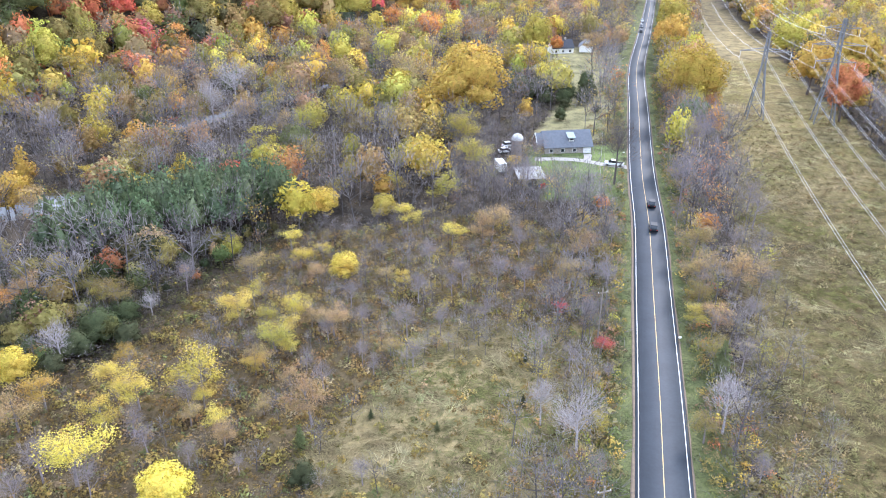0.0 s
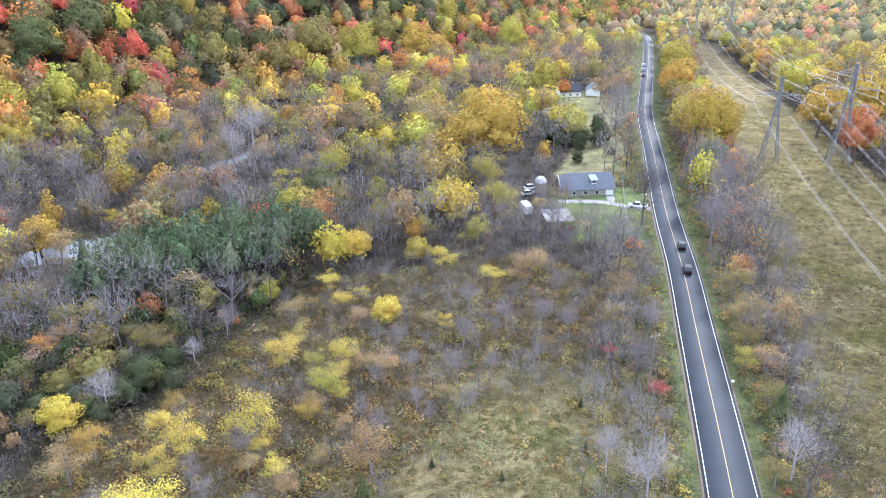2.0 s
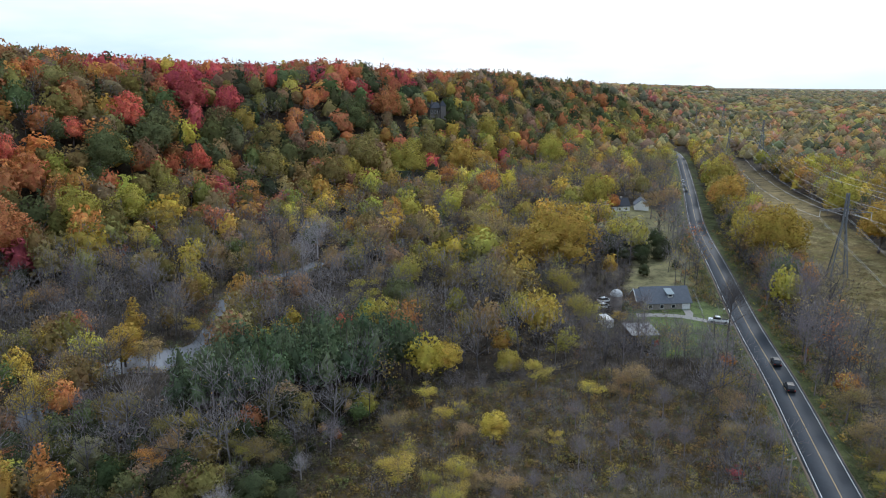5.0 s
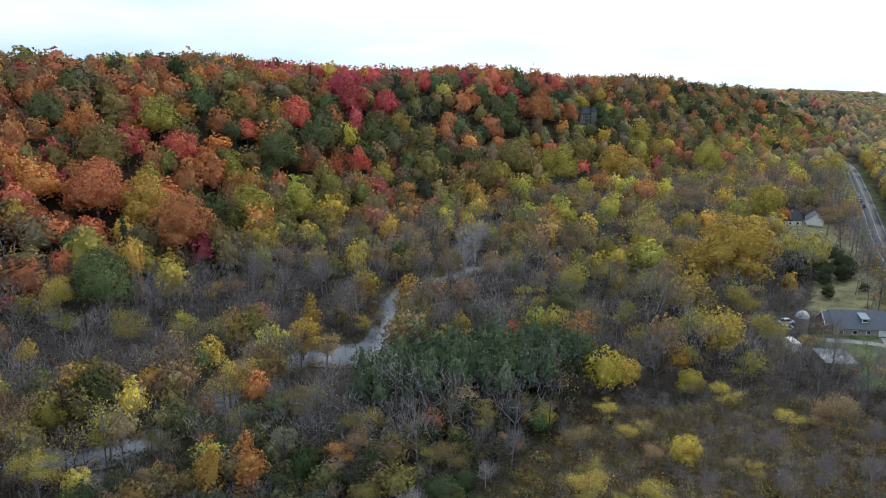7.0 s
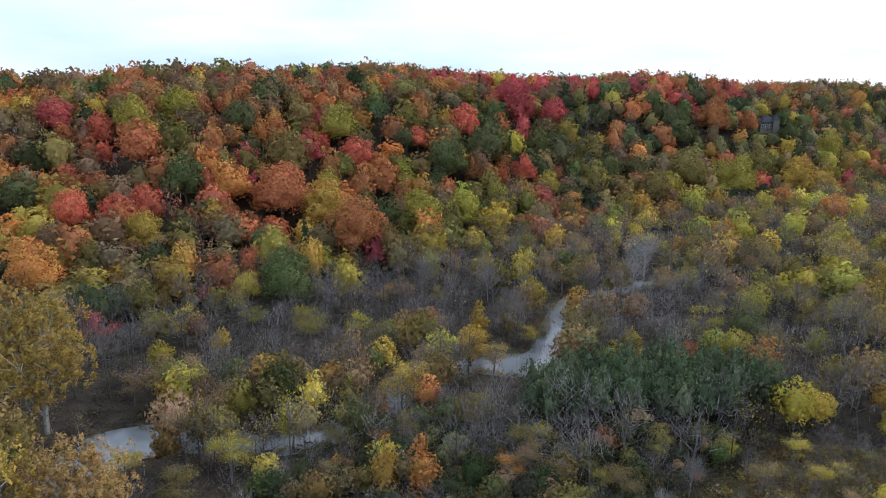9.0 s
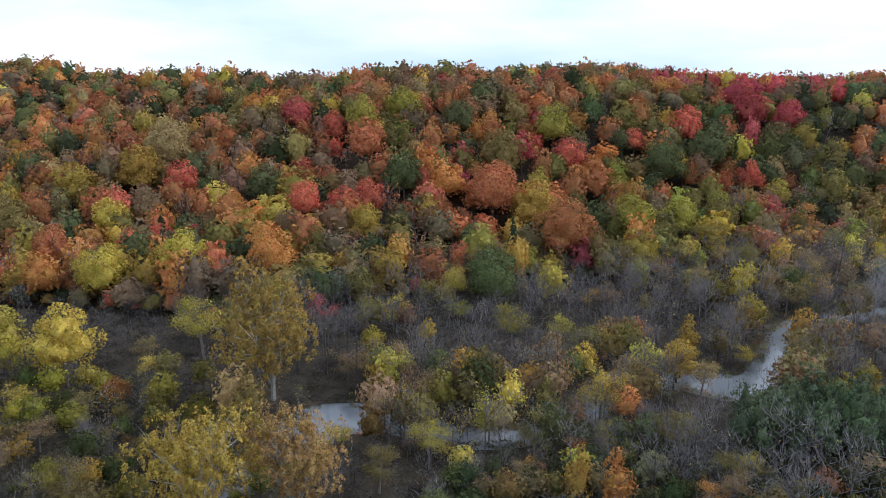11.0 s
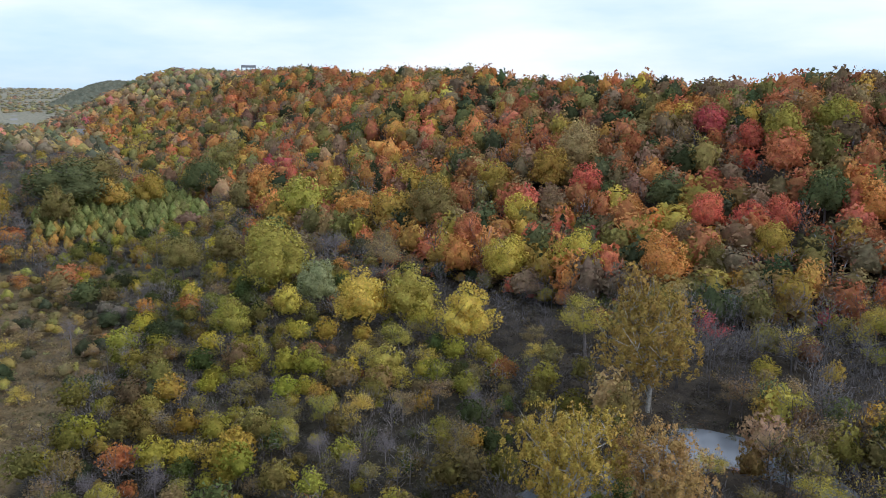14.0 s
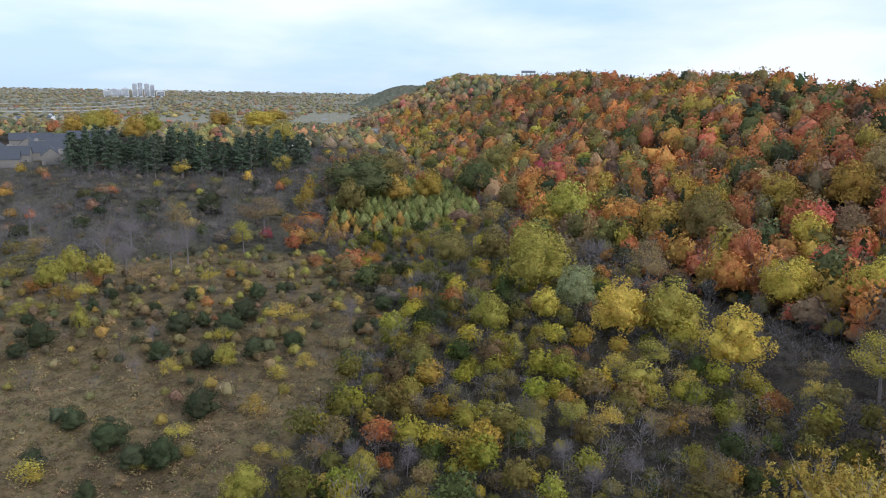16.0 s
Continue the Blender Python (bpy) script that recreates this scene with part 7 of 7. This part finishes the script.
# ---- power line ----
def lattice_tower(name, x, y, turn, tall, foot, arms, label):
    """A square lattice tower with crossarms: rows of height and half reach."""
    t = stand(name, x, y, turn, label, "transmission tower", "transmission towers", 0.1)
    waist = foot * 0.22

    def corner(k, z):
        w = foot + (waist - foot) * min(1, z / (tall * 0.62))
        w = w if z < tall * 0.62 else waist + (0.35 - waist) * (z - tall * 0.62) / (tall * 0.38)
        return Vector(((-1, 1, 1, -1)[k] * w, (-1, -1, 1, 1)[k] * w, z))

    levels = [0, 0.2, 0.37, 0.5, 0.62, 0.7, 0.78, 0.86, 0.93, 1.0]
    for k in range(4):
        bm, last = bmesh.new(), None
        for a in levels:
            p = corner(k, a * tall)
            ring = [bm.verts.new(p + Vector((0.17 * u, 0.17 * v, 0))) for u, v in ((-1, -1), (1, -1), (1, 1), (-1, 1))]
            for e in range(4) if last else ():
                bm.faces.new((last[e], last[(e + 1) % 4], ring[(e + 1) % 4], ring[e]))
            last = ring
        part("leg", bm, STEEL, t)
        for a, b in zip(levels, levels[1:]):
            bar("brace", corner(k, a * tall), corner((k + 1) % 4, b * tall), 0.08, STEEL, t, sides=3)
            bar("brace", corner((k + 1) % 4, a * tall), corner(k, b * tall), 0.08, STEEL, t, sides=3)
            bar("strut", corner(k, b * tall), corner((k + 1) % 4, b * tall), 0.07, STEEL, t, sides=3)
    for z, reach in arms:
        arm = part("crossarm", solid(-reach, reach, -0.10, 0.10, z - 0.10, z + 0.10), STEEL, t)
        for e in (-1, 1):
            for w in (-0.6, 0.6):
                bar("arm_tie", (0, w, z + 1.3), (e * reach, 0, z), 0.09, STEEL, arm, sides=4)
            for u in (0.3, 0.6):
                bar("arm_strut", (e * reach * u, 0, z), (e * reach * u, 0.3 * (1 - u), z + 1.3 * (1 - u)), 0.06, STEEL, arm, sides=3)
    return t


def cable(name, a, b, sag, label, r=0.025, n=28):
    """A hanging conductor between two places."""
    a, b = Vector(a), Vector(b)
    pts = [a.lerp(b, k / n) - Vector((0, 0, 4 * sag * (k / n) * (1 - k / n))) for k in range(n + 1)]
    side = Vector((b.y - a.y, a.x - b.x, 0)).normalized() * r
    rings = [[p + side, p + Vector((0, 0, r)), p - side, p - Vector((0, 0, r))] for p in pts]
    faces = [(4 * k + j, 4 * k + (j + 1) % 4, 4 * k + 4 + (j + 1) % 4, 4 * k + 4 + j) for k in range(n) for j in range(4)] + [(3, 2, 1, 0), (4 * n, 4 * n + 1, 4 * n + 2, 4 * n + 3)]
    me = bpy.data.meshes.new(name)
    me.from_pydata([v for ring in rings for v in ring], [], faces)
    me.materials.append(WIRE)
    return tagged(new(name, me), label, "cable", "power-line conductors")


def power_line(name, towers, tall, foot, arms, points, label, twin):
    """Towers in a row with conductors hung at points: sideways place and height."""
    ends = []
    for (x, y), (px, py) in zip(towers, towers[1:] + [towers[-2]]):
        turn = math.degrees(math.atan2(py - y, px - x)) - 90
        if (x, y) == towers[-1]:
            turn += 180
        t = lattice_tower(name, x, y, turn, tall, foot, arms, label)
        m = t.matrix_world
        row = []
        for u, z in points:
            top = Vector((u, 0, z))
            bar("insulator", top, top - Vector((0, 0, 2.4)), 0.07, PORCELAIN, t, "pale insulator string", sides=6)
            row.append([m @ (top - Vector((e, 0, 2.5))) for e in ((-0.3, 0.3) if twin else (0.0,))])
        ends.append(row)
    for a, b in zip(ends, ends[1:]):
        for p, q in zip(a, b):
            for u, v in zip(p, q):
                cable("conductor", u, v, 9.0 if (u - v).length > 250 else 7.0, "bright hanging power-line conductor over the corridor")


power_line("transmission_tower", [(48, -42), (115, 250.5), (208, 588), (300, 925)], 30, 2.8, [(23.5, 8.5)], [(-8.2, 23.5), (0.0, 24.5), (8.2, 23.5)], "grey steel lattice tower with one wide crossarm", True)
power_line("transmission_tower", [(64, -75), (136, 243.5), (240, 600), (340, 940)], 35, 3.3, [(21.0, 6.5), (26.5, 8.5), (32.0, 5.5)],
           [(-6.2, 21.0), (6.2, 21.0), (-8.2, 26.5), (8.2, 26.5), (-5.2, 32.0), (5.2, 32.0)], "tall grey steel lattice tower with three crossarms", True)

# ---- far buildings ----
def far_place(yaw, far):
    return -48 - math.sin(radians(yaw)) * far, 6 + math.cos(radians(yaw)) * far


def hillside_house():
    x, y = -29.0, 549.0
    h = stand("house", x, y, 20, "tall grey stone house with a peaked roof on the wooded hill", "house", sink=1.0)
    part("wall", solid(-5.5, 5.5, -4, 4, 0, 9.0), DARK_STONE, h)
    bm = bmesh.new()
    bmesh.ops.create_cone(bm, cap_ends=True, segments=4, radius1=8.2, radius2=1.2, depth=4.2, matrix=Matrix.Translation((0, 0, 11.1)) @ Matrix.Rotation(math.pi / 4, 4, "Z"))
    part("roof", bm, ROOF_DARK, h)
    t = part("turret", solid(2.2, 6.2, -6.0, -2.0, 0, 10.5), DARK_STONE, h, "square grey stone turret")
    bm = bmesh.new()
    bmesh.ops.create_cone(bm, cap_ends=True, segments=4, radius1=3.4, radius2=0.1, depth=4.0, matrix=Matrix.Translation((4.2, -4.0, 12.5)) @ Matrix.Rotation(math.pi / 4, 4, "Z"))
    part("turret_roof", bm, ROOF_DARK, t)
    part("chimney", solid(-3.2, -2.2, -0.5, 0.5, 11, 14.5), DARK_STONE, h)
    for k in (-4.2, -1.6, 1.0):
        w = part("window", solid(k - 0.6, k + 0.6, -4.12, -3.95, 5.2, 7.6), WHITE_PAINT, h, "pale window frame")
        part("pane", solid(k - 0.45, k + 0.45, -4.16, -4.122, 5.35, 7.45), GLASS, w)


hillside_house()


def townhouses():
    for x, y, turn, long in ((-524, -296, 118, 22), (-548, -276, 30, 20), (-556, -312, 112, 30), (-583, -290, 120, 34), (-592, -340, 30, 24), (-618, -310, 116, 38), (-650, -352, 28, 26), (-655, -318, 120, 36), (-690, -372, 116, 34), (-700, -332, 112, 44), (-742, -345, 118, 40)):
        h = gable_house("townhouse_row", x, y, turn, long, 12, 6.0, 11.5, TAUPE_WALL, ROOF_SLATE, "row of taupe townhouses under dark slate-grey gabled roofs", 6, group="townhouse rows")
        for k in range(4):
            u = -long / 2 + long * (k + 0.5) / 4
            part("front_gable", prism([(u - 2.4, 5.5), (u + 2.4, 5.5), (u, 9.4)], 5.0, 7.6), TAUPE_WALL, h).matrix_basis = pose(0, 0, 0, 0, 0, 90) @ Matrix.Scale(-1, 4, (0, 1, 0))
    for k, (x, y, turn) in enumerate(((-1556, -813, 30), (-1561, -768, 75), (-1441, -839, 10), (-1480, -795, 60), (-1450, -880, 20), (-1500, -730, 80), (-1390, -800, 45), (-1600, -860, 15), (-1340, -850, 70), (-1380, -900, 30))):
        gable_house("house", x, y, turn, 15, 11, 6, 11, WHITE_PAINT if k % 2 else BEIGE_WALL, ROOF_GREY, "pale suburban house among the far trees", 3, group="far suburban houses")


townhouses()


def far_landmarks():
    h = stand("barn", -850, -85, 92, "large pale building with a grey hipped roof", "building")
    part("wall", solid(-15, 15, -9, 9, -1, 7), BEIGE_WALL, h)
    bm = bmesh.new()
    lo = [bm.verts.new(p) for p in ((-16, -10, 7), (16, -10, 7), (16, 10, 7), (-16, 10, 7))]
    hi = [bm.verts.new((-7, 0, 12.5)), bm.verts.new((7, 0, 12.5))]
    for q in ((lo[0], lo[1], hi[1], hi[0]), (lo[1], lo[2], hi[1]), (lo[2], lo[3], hi[0], hi[1]), (lo[3], lo[0], hi[0]), (lo[3], lo[2], lo[1], lo[0])):
        bm.faces.new(q)
    part("roof", bm, plain("weathered_grey_roof", (0.26, 0.25, 0.25), 0.85, vary=0.2, scale=0.3), h)
    g = stand("pavilion", -655, -132, 30, "small white pavilion with a dark pyramid roof", "pavilion")
    part("wall", solid(-3.5, 3.5, -3.5, 3.5, 0, 9), WHITE_PAINT, g)
    bm = bmesh.new()
    bmesh.ops.create_cone(bm, cap_ends=True, segments=4, radius1=7, radius2=0.2, depth=7, matrix=Matrix.Translation((0, 0, 12.5)) @ Matrix.Rotation(math.pi / 4, 4, "Z"))
    part("roof", bm, ROOF_DARK, g)
    pit = smooth_line([(-1395, -262), (-1500, -262), (-1650, -285), (-1990, -345)], 30)
    tagged(ribbon("quarry_road", pit, -7, 7, None, DRIVE, 0.3), "pale haul road at the foot of the quarry", "road", kind="structure")
    lot = smooth_line([(-1420, -240), (-1430, -200), (-1440, -165)], 8)
    tagged(ribbon("quarry_yard", lot, -120, 6, None, plain("grey_gravel_yard", (0.20, 0.19, 0.18), 0.9, vary=0.35, scale=0.03), 0.25), "grey gravel quarry yard", "yard", kind="structure")
    pale = plain("pale_tower_cladding", (0.62, 0.63, 0.66), 0.6, vary=0.12, scale=0.05)
    for yaw, up, wide, deep in ((115.55, 34, 30, 30), (115.1, 40, 26, 30), (114.75, 36, 30, 30), (114.35, 44, 30, 30), (113.72, 66, 22, 26), (113.36, 70, 22, 26), (112.92, 66, 24, 26), (112.56, 62, 20, 26), (112.02, 34, 38, 30)):
        x, y = far_place(yaw, 3850)
        t = stand("tower_block", x, y, yaw - 180, "pale high-rise apartment block on the horizon", "building", "far high-rise blocks", sink=2)
        part("wall", solid(-wide / 2, wide / 2, -deep / 2, deep / 2, 0, up), pale, t)
        for f in range(2, int(up / 5)):
            part("window_band", solid(-wide * 0.42, wide * 0.42, deep / 2, deep / 2 + 0.4, f * 5, f * 5 + 2), GLASS, t)
        part("roof_plant", solid(-wide / 5, wide / 5, -deep / 5, deep / 5, up, up + 4), pale, t)
    s = stand("stairway", -1047, 79, 0, "dark steel stairway climbing the wooded slope", "stairway", z=0)
    a, b = Vector((0, 0, float(height(-1047, 79)) + 9)), Vector((-16, 35, float(height(-1063, 114)) + 12))
    for e in (-2.5, 0, 2.5):
        bar("stringer", a + Vector((e, e * 0.4, 0)), b + Vector((e, e * 0.4, 0)), 0.7, ROOF_DARK, s)
    for k in range(16):
        p = a.lerp(b, k / 15)
        part("tread", solid(p.x - 3, p.x + 3, p.y - 0.8, p.y + 0.8, p.z + 0.6, p.z + 0.9), CONCRETE, s)
        if k % 3 == 0:
            bar("leg", p - Vector((0, 0, 14)), p, 0.4, STEEL, s)
    x, y = far_place(84.6, 1180)
    o = stand("lookout", x, y, 85, "grey lookout building on posts at the ridge", "building")
    part("deck", solid(-11, 11, -5, 5, 17, 20.5), plain("grey_cladding", (0.25, 0.26, 0.28), 0.8, vary=0.15), o)
    for k in (-10, -3.5, 3.5, 10):
        bar("post", (k, 0, 0), (k, 0, 17), 0.6, STEEL, o)


far_landmarks()


def plain_power_line():
    """The power line that crosses the plain."""
    a, b = far_place(112.6, 1900), far_place(129, 1450)
    tops = []
    for x, y in (a, b):
        turn = math.degrees(math.atan2(b[1] - a[1], b[0] - a[0])) - 90
        t = lattice_tower("transmission_tower", x, y, turn, 42, 5.0, [(27, 8), (34, 10), (40, 6)], "tall grey steel lattice tower far out on the plain")
        tops.append([t.matrix_world @ Vector((u, 0, z)) for u, z in ((-8, 26), (8, 26), (-10, 33), (10, 33), (0, 41))])
    for p, q in zip(*tops):
        cable("conductor", p, q, 12.0, "bright hanging power-line conductor over the plain", r=0.22)


plain_power_line()


def pine_belt():
    """Tall pines before the townhouses, each a tree of its own."""
    rng = np.random.default_rng(41)
    rows = []
    for k in range(84):
        u = 0.1 + 0.9 * (k % 42) / 41
        rows.append((-492 - 26 * (k // 42) - 34 * rng.random() - 12 * u, -264 + 165 * u + rng.uniform(-7, 7), rng.uniform(14, 23) + 6 * math.sin(9 * u) ** 2, rng.uniform(9, 14.5)))
    plant("F", "p", rows)


LEAVES["F"] = ((0.14, 0.172, 0.112), "dark green")
pine_belt()
